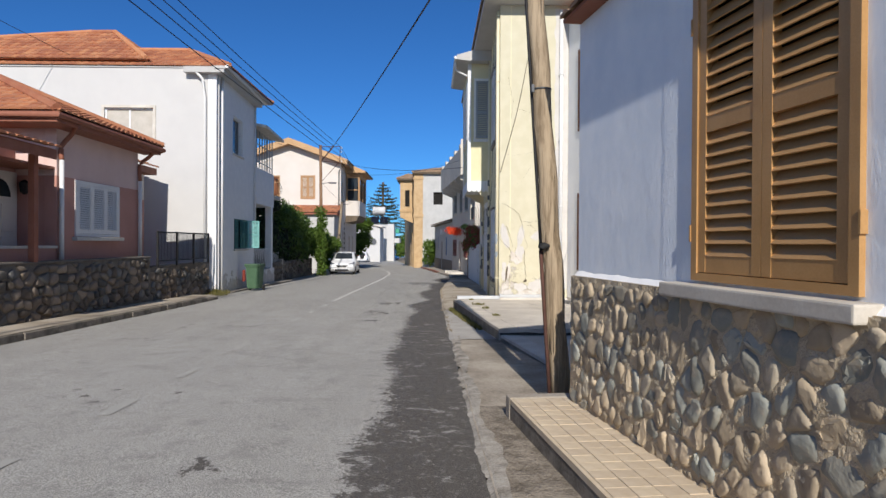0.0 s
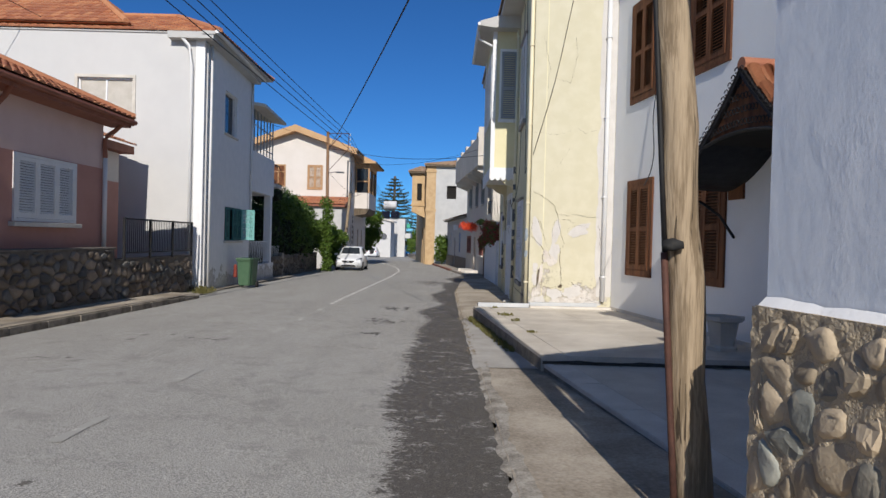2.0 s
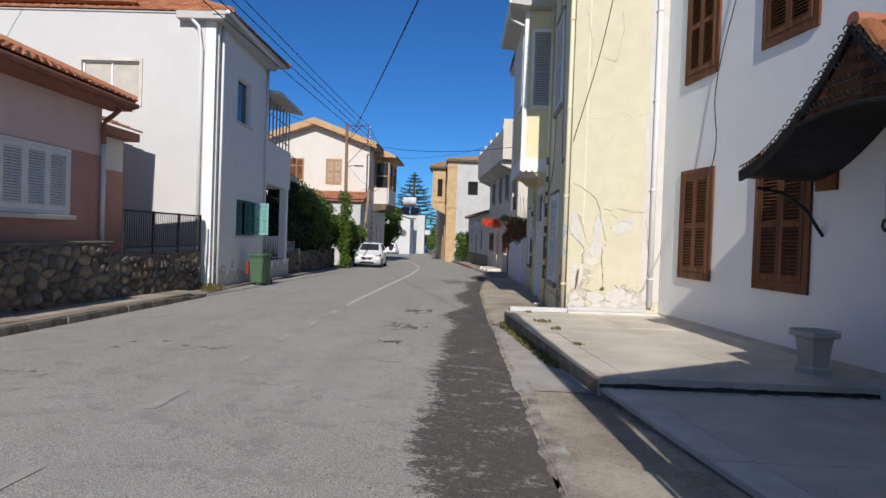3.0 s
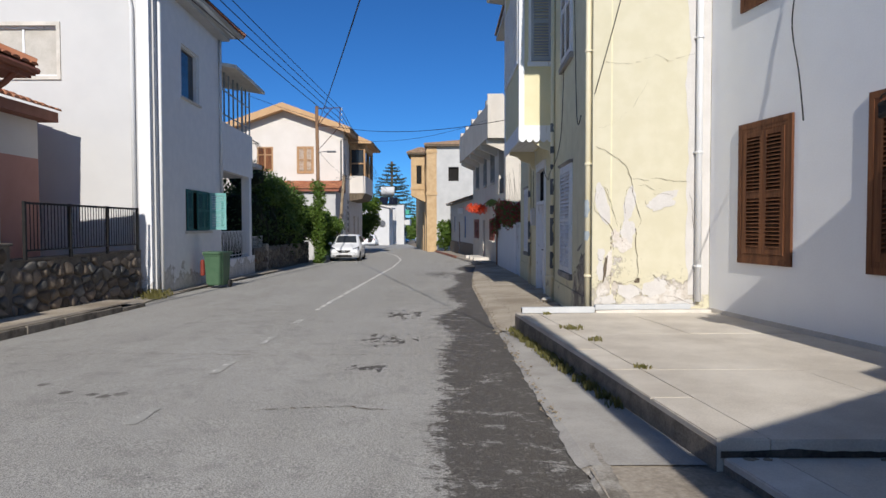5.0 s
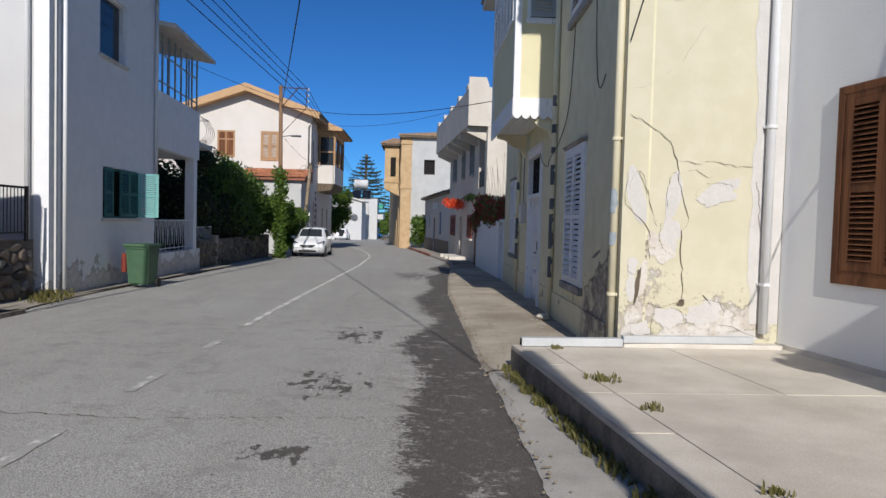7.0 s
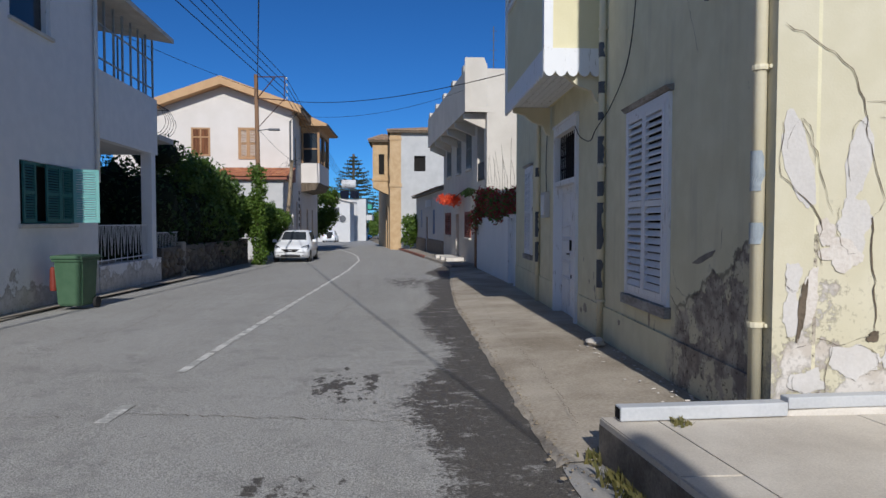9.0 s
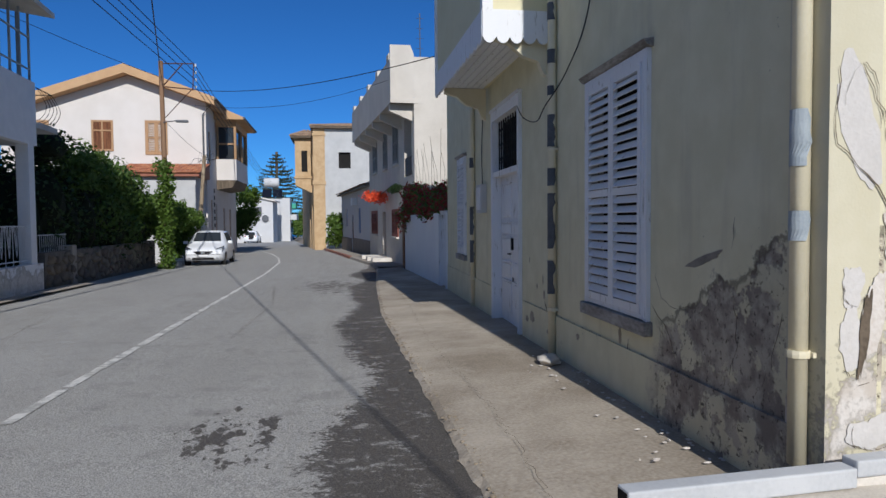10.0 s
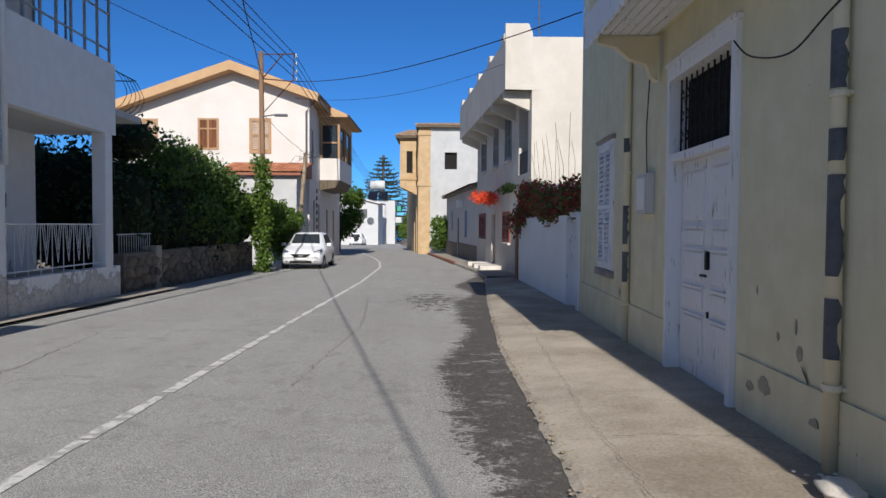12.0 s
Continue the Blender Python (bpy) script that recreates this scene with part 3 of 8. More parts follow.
def shuttered(parent, m, u0, u1, z0, z1, material, surround=.0, frame_mat=None, back=.12, sill=None, y=.0, frame_w=.06, **kw):
    """A window with a pair of closed louvred leaves in a frame, set in its opening."""
    fm = frame_mat or material
    w = frame_w
    win = part("window", wall_mesh(u1, z0, z1, back - y + .03, [(u0 + w, u1 - w, z0 + w, z1 - w)], u0), fm, parent, m=m @ pose(0, y - .03, 0))
    # black backing sheet in place of the unlit room
    part("unlit_backing", boxes((u0 + .01, u1 - .01, back + .01, back + .03, z0 + .01, z1 - .01)), DARK, win, m=m)
    if surround:
        s = surround
        part("surround", boxes((u0 - s, u0, y - .035, y + .0, z0 - s, z1 + s), (u1, u1 + s, y - .035, y, z0 - s, z1 + s), (u0, u1, y - .035, y, z1, z1 + s), (u0, u1, y - .035, y, z0 - s, z0)), fm, win, m=m)
    if sill:
        part("sill", soft_box((u0 - .08, u1 + .08, -.12, .1, z0 - .09, z0 - .005), .012), sill, win, m=m)
    c = (u0 + u1) / 2
    leaf_of(win, m, u0 + w + .004, c - .003, z0 + w + .004, z1 - w - .004, material, y=y + .0, **kw)
    leaf_of(win, m, c + .003, u1 - w - .004, z0 + w + .004, z1 - w - .004, material, y=y + .0, **kw)
    return win


def plain_window(parent, m, u0, u1, z0, z1, fm, back=.14, sill=None, bars=1, glass=None):
    w = .05
    bs = [(u0, u0 + w, .06, back, z0, z1), (u1 - w, u1, .06, back, z0, z1), (u0 + w, u1 - w, .06, back, z1 - w, z1), (u0 + w, u1 - w, .06, back, z0, z0 + w)]
    for i in range(bars):
        c = u0 + (u1 - u0) * (i + 1) / (bars + 1)
        bs.append((c - .025, c + .025, .07, back, z0 + w, z1 - w))
    win = part("window", boxes(*bs), fm, parent, m=m)
    part("pane", boxes((u0 + .01, u1 - .01, back - .04, back - .03, z0 + .01, z1 - .01)), glass or GLASS, win, m=m)
    if sill:
        part("sill", soft_box((u0 - .06, u1 + .06, -.06, .08, z0 - .07, z0 - .005), .01), sill, win, m=m)
    return win


def roof_face(bm, p0, p1, rise, a, b, col=.24, row=.36, high=.05):
    """Barrel tiles on one slope: eave p0-p1, rise: vector up the slope, the ridge lies between a and b along the eave."""
    p0, p1, rise = Vector(p0), Vector(p1), Vector(rise)
    L, H = (p1 - p0).length, rise.length
    e, up = (p1 - p0) / L, rise / H
    nrm = e.cross(up)
    nrm = nrm if nrm.z > 0 else -nrm
    n = max(1, round(L / col))
    w = L / n
    for i in range(n):
        c = (i + .5) * w
        t_max = min(1, c / a if a > 1e-4 else 1, (L - c) / (L - b) if L - b > 1e-4 else 1) * H
        s = -.04
        while s < t_max - .03:
            t = min(s + row + .04, t_max)
            j = random.uniform(-.008, .008)
            lo, hi = [], []
            for k in range(5):
                q = math.pi * k / 4
                off = c - w * .5 * math.cos(q)
                lo.append(bm.verts.new(p0 + e * (off + j) + up * s + nrm * (.03 + high * math.sin(q))))
                hi.append(bm.verts.new(p0 + e * off + up * t + nrm * (.004 + high * .8 * math.sin(q))))
            for k in range(4):
                bm.faces.new((lo[k], lo[k + 1], hi[k + 1], hi[k]))
            bm.faces.new(lo[::-1])
            s += row
    return bm


def hip_roof(parent, x0, x1, y0, y1, z, rise, rx0, rx1, material, ry=None, fascia=RUST, thick=.16):
    """A hip roof over a rectangle, ridge along x from rx0 to rx1."""
    ry = (y0 + y1) / 2 if ry is None else ry
    bm = bmesh.new()
    P = [bm.verts.new(p) for p in ((x0, y0, z), (x1, y0, z), (x1, y1, z), (x0, y1, z), (rx0, ry, z + rise), (rx1, ry, z + rise), (x0, y0, z - thick), (x1, y0, z - thick), (x1, y1, z - thick), (x0, y1, z - thick))]
    for q in ((0, 1, 5, 4), (1, 2, 5), (2, 3, 4, 5), (3, 0, 4), (0, 6, 7, 1), (1, 7, 8, 2), (2, 8, 9, 3), (3, 9, 6, 0), (6, 9, 8, 7)):
        bm.faces.new([P[i] for i in q])
    roof = part("roof", bm, fascia, parent, m=I4)
    t = bmesh.new()
    z += .004
    roof_face(t, (x0, y0, z), (x1, y0, z), (0, ry - y0, rise), rx0 - x0, rx1 - x0)
    if x1 - rx1 > .2:
        roof_face(t, (x1, y0, z), (x1, y1, z), (rx1 - x1, 0, rise), ry - y0, ry - y0)
    if rx0 - x0 > .2:
        roof_face(t, (x0, y1, z), (x0, y0, z), (rx0 - x0, 0, rise), y1 - ry, y1 - ry)
    ob = part("roof_tiles", t, material, roof, m=I4)
    ob["kind"] = "stuff"
    c = bmesh.new()
    for a, b in (((x1, y0, z), (rx1, ry, z + rise)), ((x1, y1, z), (rx1, ry, z + rise)), ((rx0, ry, z + rise), (rx1, ry, z + rise)), ((x0, y0, z), (rx0, ry, z + rise))):
        if (Vector(a) - Vector(b)).length > .3:
            tube(c, [Vector(a) + Vector((0, 0, .05)), Vector(b) + Vector((0, 0, .06))], .1, 8)
    part("ridge_tiles", c, material, roof, m=I4)
    return roof


def crack(bm, pts, w=.012, y=-.004, wander=.03):
    """A thin ragged crack along points (u, z) of a wall."""
    path = []
    for (a, b), (c, d) in zip(pts, pts[1:]):
        n = max(2, int(math.hypot(c - a, d - b) / .06))
        for i in range(n):
            t = i / n
            path.append((a + (c - a) * t + random.uniform(-wander, wander), b + (d - b) * t + random.uniform(-wander, wander)))
    path.append(pts[-1])
    last = None
    for i, (u, z) in enumerate(path):
        k = w * random.uniform(.3, 1.0) * (.3 if i in (0, len(path) - 1) else 1)
        cur = (bm.verts.new((u - k / 2, y, z - k / 3)), bm.verts.new((u + k / 2, y, z + k / 3)))
        if last:
            bm.faces.new((last[0], last[1], cur[1], cur[0]))
        last = cur
    return bm


def foliage(name, blobs, count, size, material, seed=1, squash=1.0, shell=.55):
    """Many small leaves spread through lumpy volumes (x, y, z, rx, ry, rz), most of them near the outside."""
    rg = np.random.default_rng(seed)
    vol = np.array([b[3] * b[4] * b[5] for b in blobs]) ** .8
    idx = rg.choice(len(blobs), count, p=vol / vol.sum())
    B = np.array(blobs)[idx]
    d = rg.normal(size=(count, 3))
    d /= np.linalg.norm(d, axis=1)[:, None]
    rad = (shell + (1.08 - shell) * rg.random(count) ** .7)[:, None] * (1 + .18 * np.sin(d[:, :1] * 9 + idx[:, None]) * np.cos(d[:, 2:] * 7))
    c = B[:, :3] + d * rad * B[:, 3:]
    a = rg.normal(size=(count, 3))
    a /= np.linalg.norm(a, axis=1)[:, None]
    b = np.cross(a, d + .6 * rg.normal(size=(count, 3)))
    b /= np.linalg.norm(b, axis=1)[:, None] + 1e-6
    s = size * (.6 + .8 * rg.random(count))[:, None]
    v = np.stack([c - a * s, c + b * s * .5, c + a * s, c - b * s * .5], 1).reshape(-1, 3)
    v[:, 2] = np.maximum(v[:, 2], G(v[:, 1]) + .02)
    me = bpy.data.meshes.new(name)
    me.from_pydata(v.tolist(), [], np.arange(count * 4).reshape(-1, 4).tolist())
    me.materials.append(material)
    return me


def ragged(bm, cu, cz, ru, rz, y=-.003, seed=0, n=34, lean=0):
    """A flat patch with a torn outline on a wall, in (u, z)."""
    pts = []
    for i in range(n):
        a = 2 * math.pi * i / n
        f = 1 + .45 * noise.noise((math.cos(a) * 1.3 + seed * 7.1, math.sin(a) * 1.3, seed)) + .25 * noise.noise((math.cos(a) * 4, math.sin(a) * 4 + seed * 3.3, 0))
        p, q, k = ru * f * math.cos(a), rz * f * math.sin(a), radians(lean)
        pts.append((cu + p * math.cos(k) - q * math.sin(k), y, cz + p * math.sin(k) + q * math.cos(k)))
    return prism(bm, pts, (0, .002, 0))


def lump(bm, c, r, seed=0, sub=2, amp=.25):
    """A rough ball."""
    k = bmesh.ops.create_icosphere(bm, subdivisions=sub, radius=1)
    for v in k["verts"]:
        f = 1 + amp * noise.noise(v.co * 1.6 + Vector((seed * 3.1, seed * 1.7, 0)))
        v.co = Vector((c[0] + v.co.x * r[0] * f, c[1] + v.co.y * r[1] * f, c[2] + v.co.z * r[2] * f))
    return bm


def sag(p, q, drop, n=14):
    p, q = Vector(p), Vector(q)
    return [p.lerp(q, i / n) - Vector((0, 0, 4 * drop * (i / n) * (1 - i / n))) for i in range(n + 1)]


def eased(pts, n=6):
    """A smooth curve through the points."""
    P = [Vector(p) for p in pts]
    P = [P[0]] + P + [P[-1]]
    out = []
    for a, b, c, d in zip(P, P[1:], P[2:], P[3:]):
        for i in range(n):
            t = i / n
            out.append(.5 * (2 * b + (c - a) * t + (2 * a - 5 * b + 4 * c - d) * t * t + (3 * b - a - 3 * c + d) * t ** 3))
    return out + [P[-1]]


# ---- ground, road and pavements ----


def sheet(rows, cols_of):
    """A grid of points: one row for each y."""
    bm = bmesh.new()
    last = None
    for y in rows:
        cur = [bm.verts.new(p) for p in cols_of(y)]
        if last:
            for i in range(len(cur) - 1):
                bm.faces.new((last[i], last[i + 1], cur[i + 1], cur[i]))
        last = cur
    return bm


def bend(y, pts):
    return float(np.interp(y, [p[0] for p in pts], [p[1] for p in pts]))


ROAD_L = ((-40, -6.95), (20, -6.95), (23, -7.5), (34, -8.0), (48, -8.6), (60, -9.3), (90, -12.5), (130, -17), (180, -22))
ROAD_R = ((-40, 1.3), (0, .42), (6, .34), (18, .3), (27, .33), (33, .62), (42, 1.2), (52, .3), (58, -.2), (71, -1.4), (92, -3.7), (130, -7), (180, -10))
ys = list(range(-40, 0, 4)) + list(range(0, 60, 1)) + list(range(60, 181, 4))
single("ground", sheet([-300, -60, 0, 60, 120, 190, 260], lambda y: [(x, y, G(y) - .08) for x in (-900, -300, -60, -20, 0, 20, 60, 300, 900)]), EARTH, "dry bare earth falling gently towards the sea", "ground", "structure")
single("road", sheet(ys, lambda y: [(bend(y, ROAD_L) + (bend(y, ROAD_R) - bend(y, ROAD_L)) * i / 8, y, G(y) + .03 * (1 - (i / 4 - 1) ** 2) - .015) for i in range(9)]), ASPHALT, "worn grey asphalt road with a wet dark gutter side", "road", "structure")
single("water", boxes((-6000, 6000, 255, 7000, -30, -28)), SEA, "flat blue sea beyond the end of the street", "sea", "structure")

LINE = ((-5, -2.95), (8, -3.0), (22, -3.09), (39, -2.95), (48, -3.15), (54, -3.68), (60, -4.5), (66, -5.6), (74, -7.0))
bm = bmesh.new()
y = 2.0
while y < 72:
    ln = random.uniform(.5, .8) if y < 19 else random.uniform(.9, 1.3)
    gap = random.uniform(1.0, 1.6) if y < 19 else random.uniform(.02, .18)
    n = 4
    pr = None
    for i in range(n + 1):
        yy = y + ln * i / n
        cx = bend(yy, LINE)
        xl, xr = bend(yy, ROAD_L), bend(yy, ROAD_R)
        q = (cx - xl) / (xr - xl) * 2 - 1
        z = G(yy) + .03 * (1 - q * q) - .015 + .006
        w = .05 + random.uniform(-.014, .014)
        cur = (bm.verts.new((cx - w, yy, z)), bm.verts.new((cx + w, yy, z)))
        if pr:
            bm.faces.new((pr[0], pr[1], cur[1], cur[0]))
        pr = cur
    y += ln + gap
single("road_marking", bm, PAINT, "worn white centre line on asphalt", "road marking", "structure")

# footway on the west side, with a kerb
rows = [-12 + i * 1.0 for i in range(34)] + [21.6]
kerb = thing("kerb", "low grey concrete kerb along the footway", "kerb", (-6.95, 5, G(5)))
kerb["kind"] = "structure"
single("pavement_west", sheet(rows, lambda y: [(-7.85, y, G(y) + .14), (-6.985, y, G(y) + .129)]), CONC_P, "stained concrete footway below a rubble wall", "pavement", "structure")
for i in range(32):
    y0 = -11 + i * 1.02
    j = random.uniform(-.012, .012)
    hh = .12 if y0 < 19 else .12 - (y0 - 19) * .03
    b = soft_box((-7.1, -6.94 + j, 0, .995, -.2, hh + random.uniform(-.01, .0)), .018)
    part("kerb_stone", b, CONC_D, kerb, m=pose(0, y0, G(y0), -.86))
single("verge", sheet([21.4, 22.5, 24, 26, 29, 33, 36], lambda y: [(-8.0, y, G(y) + .06), (-7.5, y, G(y) + .05), (bend(y, ROAD_L) + .12, y, G(y) + .012)]), CONC_B, "dusty broken concrete verge beside a white house", "verge", "structure")

# gutter and apron on the east side
single("gutter", sheet([-12 + i * .06 for i in range(402)], lambda y: [(bend(y, ROAD_R) - .02 + .07 * noise.noise((y * 1.3, 0, 0)) + .06 * noise.noise((y * 5, 3, 0)) + .015 * noise.noise((y * 13, 5, 0)), y, G(y) - .02), (bend(y, ROAD_R) + .06, y, G(y) + .013), (bend(y, ROAD_R) + .14 + .08 * noise.noise((y * .9, 7, 0)) + .05 * noise.noise((y * 5, 9, 0)), y, G(y) + .018)]), CONC_G, "pale broken concrete gutter strip", "gutter", "structure")
single("dirt_strip", sheet([-12 + i * .5 for i in range(38)], lambda y: [(bend(y, ROAD_R) + .1, y, G(y) + .012), (bend(y, ROAD_R) + .3, y, G(y) + .016), (2.2, y, G(y) + .018)]), DIRT, "dark brown gritty dirt beside a tiled ledge", "dirt", "structure")
single("apron", sheet([-12 + i for i in range(30)] + [17.9], lambda y: [(bend(y, ROAD_R) + .03, y, G(y) + .005), (2.4, y, G(y) + .006)]), APRON, "stained brown concrete apron along the gutter", "apron", "structure")

single("apron_north", sheet([11.6 + i * .1 for i in range(64)], lambda y: [(bend(y, ROAD_R) - .03 + .03 * noise.noise((y * 1.3, 0, 0)) + .025 * noise.noise((y * 6, 5, 0)), y, G(y) - .006), (bend(y, ROAD_R) + .04, y, G(y) + .016), (2.0, y, G(y) + .02)]), CONC_N, "pale grey concrete apron below a platform kerb", "apron", "structure")
# footway past the yellow house
F_FAR, F_NEAR = (2.11, 30.45), (1.74, 17.75)
foot_y = [17.55 + i * .12 for i in range(205)]
bm = sheet(foot_y, lambda y: [(bend(y, ROAD_R) - .06 + .03 * noise.noise((y * 1.5, 1, 0)) + .03 * noise.noise((y * 7.1, 3, 0)), y, G(y) - .008), (bend(y, ROAD_R) + .03 * noise.noise((y * 1.5, 1, 0)) + .02 * noise.noise((y * 6.1, 3, 0)), y, G(y) + .028), (bend(y, ROAD_R) + .5, y, G(y) + .065), (2.6, y, G(y) + .10)])
single("pavement_east", bm, CONC_P, "sunlit worn concrete footway below a yellow house", "pavement", "structure")
bm = bmesh.new()
crack(bm, [(.55, 18.2), (.66, 20), (.62, 23), (.8, 27), (.95, 31)], .005, 0, .03)
crack(bm, [(.35, 22.6), (1.0, 22.75), (1.85, 22.6)], .012, 0, .02)
crack(bm, [(.4, 26.1), (1.1, 26.0), (1.9, 26.15)], .01, 0, .02)
for v in bm.verts:
    v.co = Vector((v.co.x, v.co.z, G(v.co.z) + .083 + .012 * (v.co.x - .5)))
single("pavement_crack", bm, CRACK, "thin dark cracks in the concrete footway", "crack", "structure")

for pts, w in (([(-6.2, 15.6), (-4.5, 15.75), (-2.6, 15.55), (-.9, 15.7)], .02), ([(-2.2, 13.0), (-1.4, 13.1), (-1.0, 13.0)], .03), ([(-6.8, 18.5), (-3, 18.9), (-.6, 18.6)], .014), ([(-5.5, 21.5), (-5.0, 24), (-5.6, 28)], .014), ([(-2.0, 24.5), (-1.8, 29), (-2.2, 34)], .012)):
    bm = crack(bmesh.new(), pts, w, 0, .035)
    for v in bm.verts:
        xl, xr = bend(v.co.z, ROAD_L), bend(v.co.z, ROAD_R)
        q = (v.co.x - xl) / (xr - xl) * 2 - 1
        v.co = Vector((v.co.x, v.co.z, G(v.co.z) + .03 * (1 - q * q) - .015 + .004))
    single("road_crack", bm, CRACK, "thin dark crack in the asphalt", "crack", "structure")

# raised platforms before the white house
def slab(name, pts, z0, z1, n_edge, label, edge_mat):
    t = thing(name, label, "platform", (pts[0][0], pts[0][1], 0))
    (ax, ay), (bx, by), (cx, cy), (dx, dy) = pts  # street far, street near, house near, house far
    part("fill", plan([(ax + .34, ay), (bx + .34, by + .0), (cx, cy), (dx, dy)], -.6, z1[0] - .012), CONC, t, m=I4)
    for i in range(n_edge):
        s0, s1 = i / n_edge, (i + 1) / n_edge - .0012
        e = bmesh.new()
        q = [(ax + (bx - ax) * s + o, ay + (by - ay) * s) for s, o in ((s0, 0), (s1, 0), (s1, .335), (s0, .335))]
        prism(e, [(x, y, -.55) for x, y in q], (0, 0, .55 + z1[0] + random.uniform(-.002, .002)))
        bmesh.ops.bevel(e, geom=[k for k in e.edges if min(v.co.z for v in k.verts) > -.1], offset=.008, segments=2, affect='EDGES')
        part("edge_stone", e, edge_mat, t, m=I4)
    # thin strip over the stones: kerb dirt plus shadow, both as dark colour
    part("kerb_face", prism(bmesh.new(), [(ax - .004, ay, -.5), (bx - .004, by, -.5), (bx - .004, by, z1[0] - .045), (ax - .004, ay, z1[0] - .045)], (.003, 0, 0)), CONC_D, t, "kerb face with dirt and shade in its dark colour", m=I4)
    nu, nv = 2, max(2, n_edge // 2)
    for i in range(nv):
        for j in range(nu):
            def at(s, k):
                x0, y0 = ax + .34 + (bx - ax) * s, ay + (by - ay) * s
                x1, y1 = dx + (cx - dx) * s, dy + (cy - dy) * s
                return (x0 + (x1 - x0) * k, y0 + (y1 - y0) * k)
            s0, s1, k0, k1 = i / nv + .001, (i + 1) / nv - .001, j / nu + .001, (j + 1) / nu - .001
            e = plan([at(s0, k0), at(s1, k0), at(s1, k1), at(s0, k1)], z1[0] - .03, z1[0] - .003 + random.uniform(-.003, .003))
            part("paving_slab", e, CONC, t, m=I4)
    return t


slab("platform", ((.53, 17.6), (1.13, 11.5), (4.48, 11.5), (3.555, 17.7)), -.5, (.04,), 6, "raised sunlit concrete platform before a white house", CONC)
slab("platform", ((1.17, 11.485), (1.78, 7.0), (5.15, 7.0), (4.485, 11.485)), -.5, (-.07,), 4, "lower shaded concrete platform before an arched door", CONC_L)


st = thing("platform_step", "step between two concrete platforms, dirt and shade painted dark", "step", (2.8, 11.49, 0))
# ragged black band: step dirt and the shadow gap painted together
e = bmesh.new()
lo, hi = [], []
for i in range(61):
    x = 1.15 + 3.3 * i / 60
    lo.append(e.verts.new((x, 11.493, -.075)))
    hi.append(e.verts.new((x, 11.493, -.03 + .02 * noise.noise((x * 2.2, 0, 0)) + .012 * noise.noise((x * 9, 0, 4)))))
for a, b, c, d in zip(lo, lo[1:], hi[1:], hi):
    e.faces.new((a, b, c, d))
part("dirt_shade_edge", e, CONC_K, st, m=I4)
for i in range(16):
    x = 1.3 + 3.0 * random.random()
    e = bmesh.new()
    lump(e, (x, 11.44, -.068), (random.uniform(.02, .06), random.uniform(.01, .03), .012), i, 1, .6)
    part("dry_leaf", e, EARTH, st, m=I4)

# ---- blue house ----
B_P, B_Q = (1.295, 5.95), (3.095, -6.05)
bh = thing("blue_house", "blue-grey stucco house on a river-stone base", "house", (1.4, 5.9, G(5.9)))
BM = side(B_P, B_Q)
BL = span(B_P, B_Q)
part("wall", wall_mesh(BL, 1.2, 3.455, .3, [(1.97, 3.24, 1.30, 3.05)]), STUCCO, bh, m=BM)
part("base_wall", boxes((0, BL, -.055, .3, -.4, 1.225)), MORTAR, bh, m=BM)
part("north_wall", plan([(1.31, 5.945), (1.65, 5.6), (3.3, 5.6), (3.3, 5.945)], -.4, 3.455), BLUE, bh, m=I4)
# unseen upper storey with assumed height, added for the shade it casts
part("upper_wall", prism(bmesh.new(), [(3.33, -6, -.4), (9, -6, -.4), (9, -6, 4.7), (6.2, -6, 6.0), (3.33, -6, 4.7)], (0, 11.94, 0)), BLUE, bh, m=I4)
br = part("roof", prism(bmesh.new(), [(0, -.16, 3.46), (0, -.16, 3.49), (0, 2.0, 4.18), (0, 2.0, 3.46)], (BL, 0, 0)), RUST, bh, m=BM)
t = bmesh.new()
roof_face(t, (.01, -.15, 3.475), (BL, -.15, 3.475), (0, 2.15, .69), 0, BL, high=.03)
part("roof_tiles", t, TERRA_D, br, m=BM)["kind"] = "stuff"
# rough white plaster edge between stucco and stones
bm = bmesh.new()
lo, hi = [], []
for i in range(201):
    u = BL * i / 200
    j = .012 * noise.noise((u * 4, 0, 0)) + .008 * noise.noise((u * 15, 2, 0))
    hi.append((u, -.004, 1.262 + j))
    lo.append((u, -.062 + .4 * j, 1.205 + 1.3 * j))
for a, b, c, d in zip(lo, lo[1:], hi[1:], hi):
    bm.faces.new([bm.verts.new(p) for p in (a, b, c, d)])
bmesh.ops.remove_doubles(bm, verts=bm.verts[:], dist=.0005)
part("plaster_edge", bm, WHITE_R, bh, m=BM, smooth=True)
win = part("window_recess", boxes((1.97, 3.24, .12, .14, 1.3, 3.05)), DARK, bh, m=BM)
fw = part("window", wall_mesh(3.26, 1.29, 3.08, .13, [(2.01, 3.20, 1.335, 3.02)], 1.95), GOLD, bh, "golden-brown shutter frame", m=BM @ pose(0, -.03, 0))
for a, b in ((2.013, 2.602), (2.608, 3.197)):
    leaf_of(fw, BM, a, b, 1.34, 3.015, GOLD, (.515,), .075, .07, .088, .05, .03, 60)
part("hinge", boxes((1.938, 1.95, -.036, -.0, 1.52, 1.62)), GOLD, fw, m=BM)
part("hinge", boxes((1.938, 1.95, -.036, -.0, 2.76, 2.86)), GOLD, fw, m=BM)
part("hinge", boxes((3.26, 3.272, -.036, -.0, 1.55, 1.65)), GOLD, fw, m=BM)
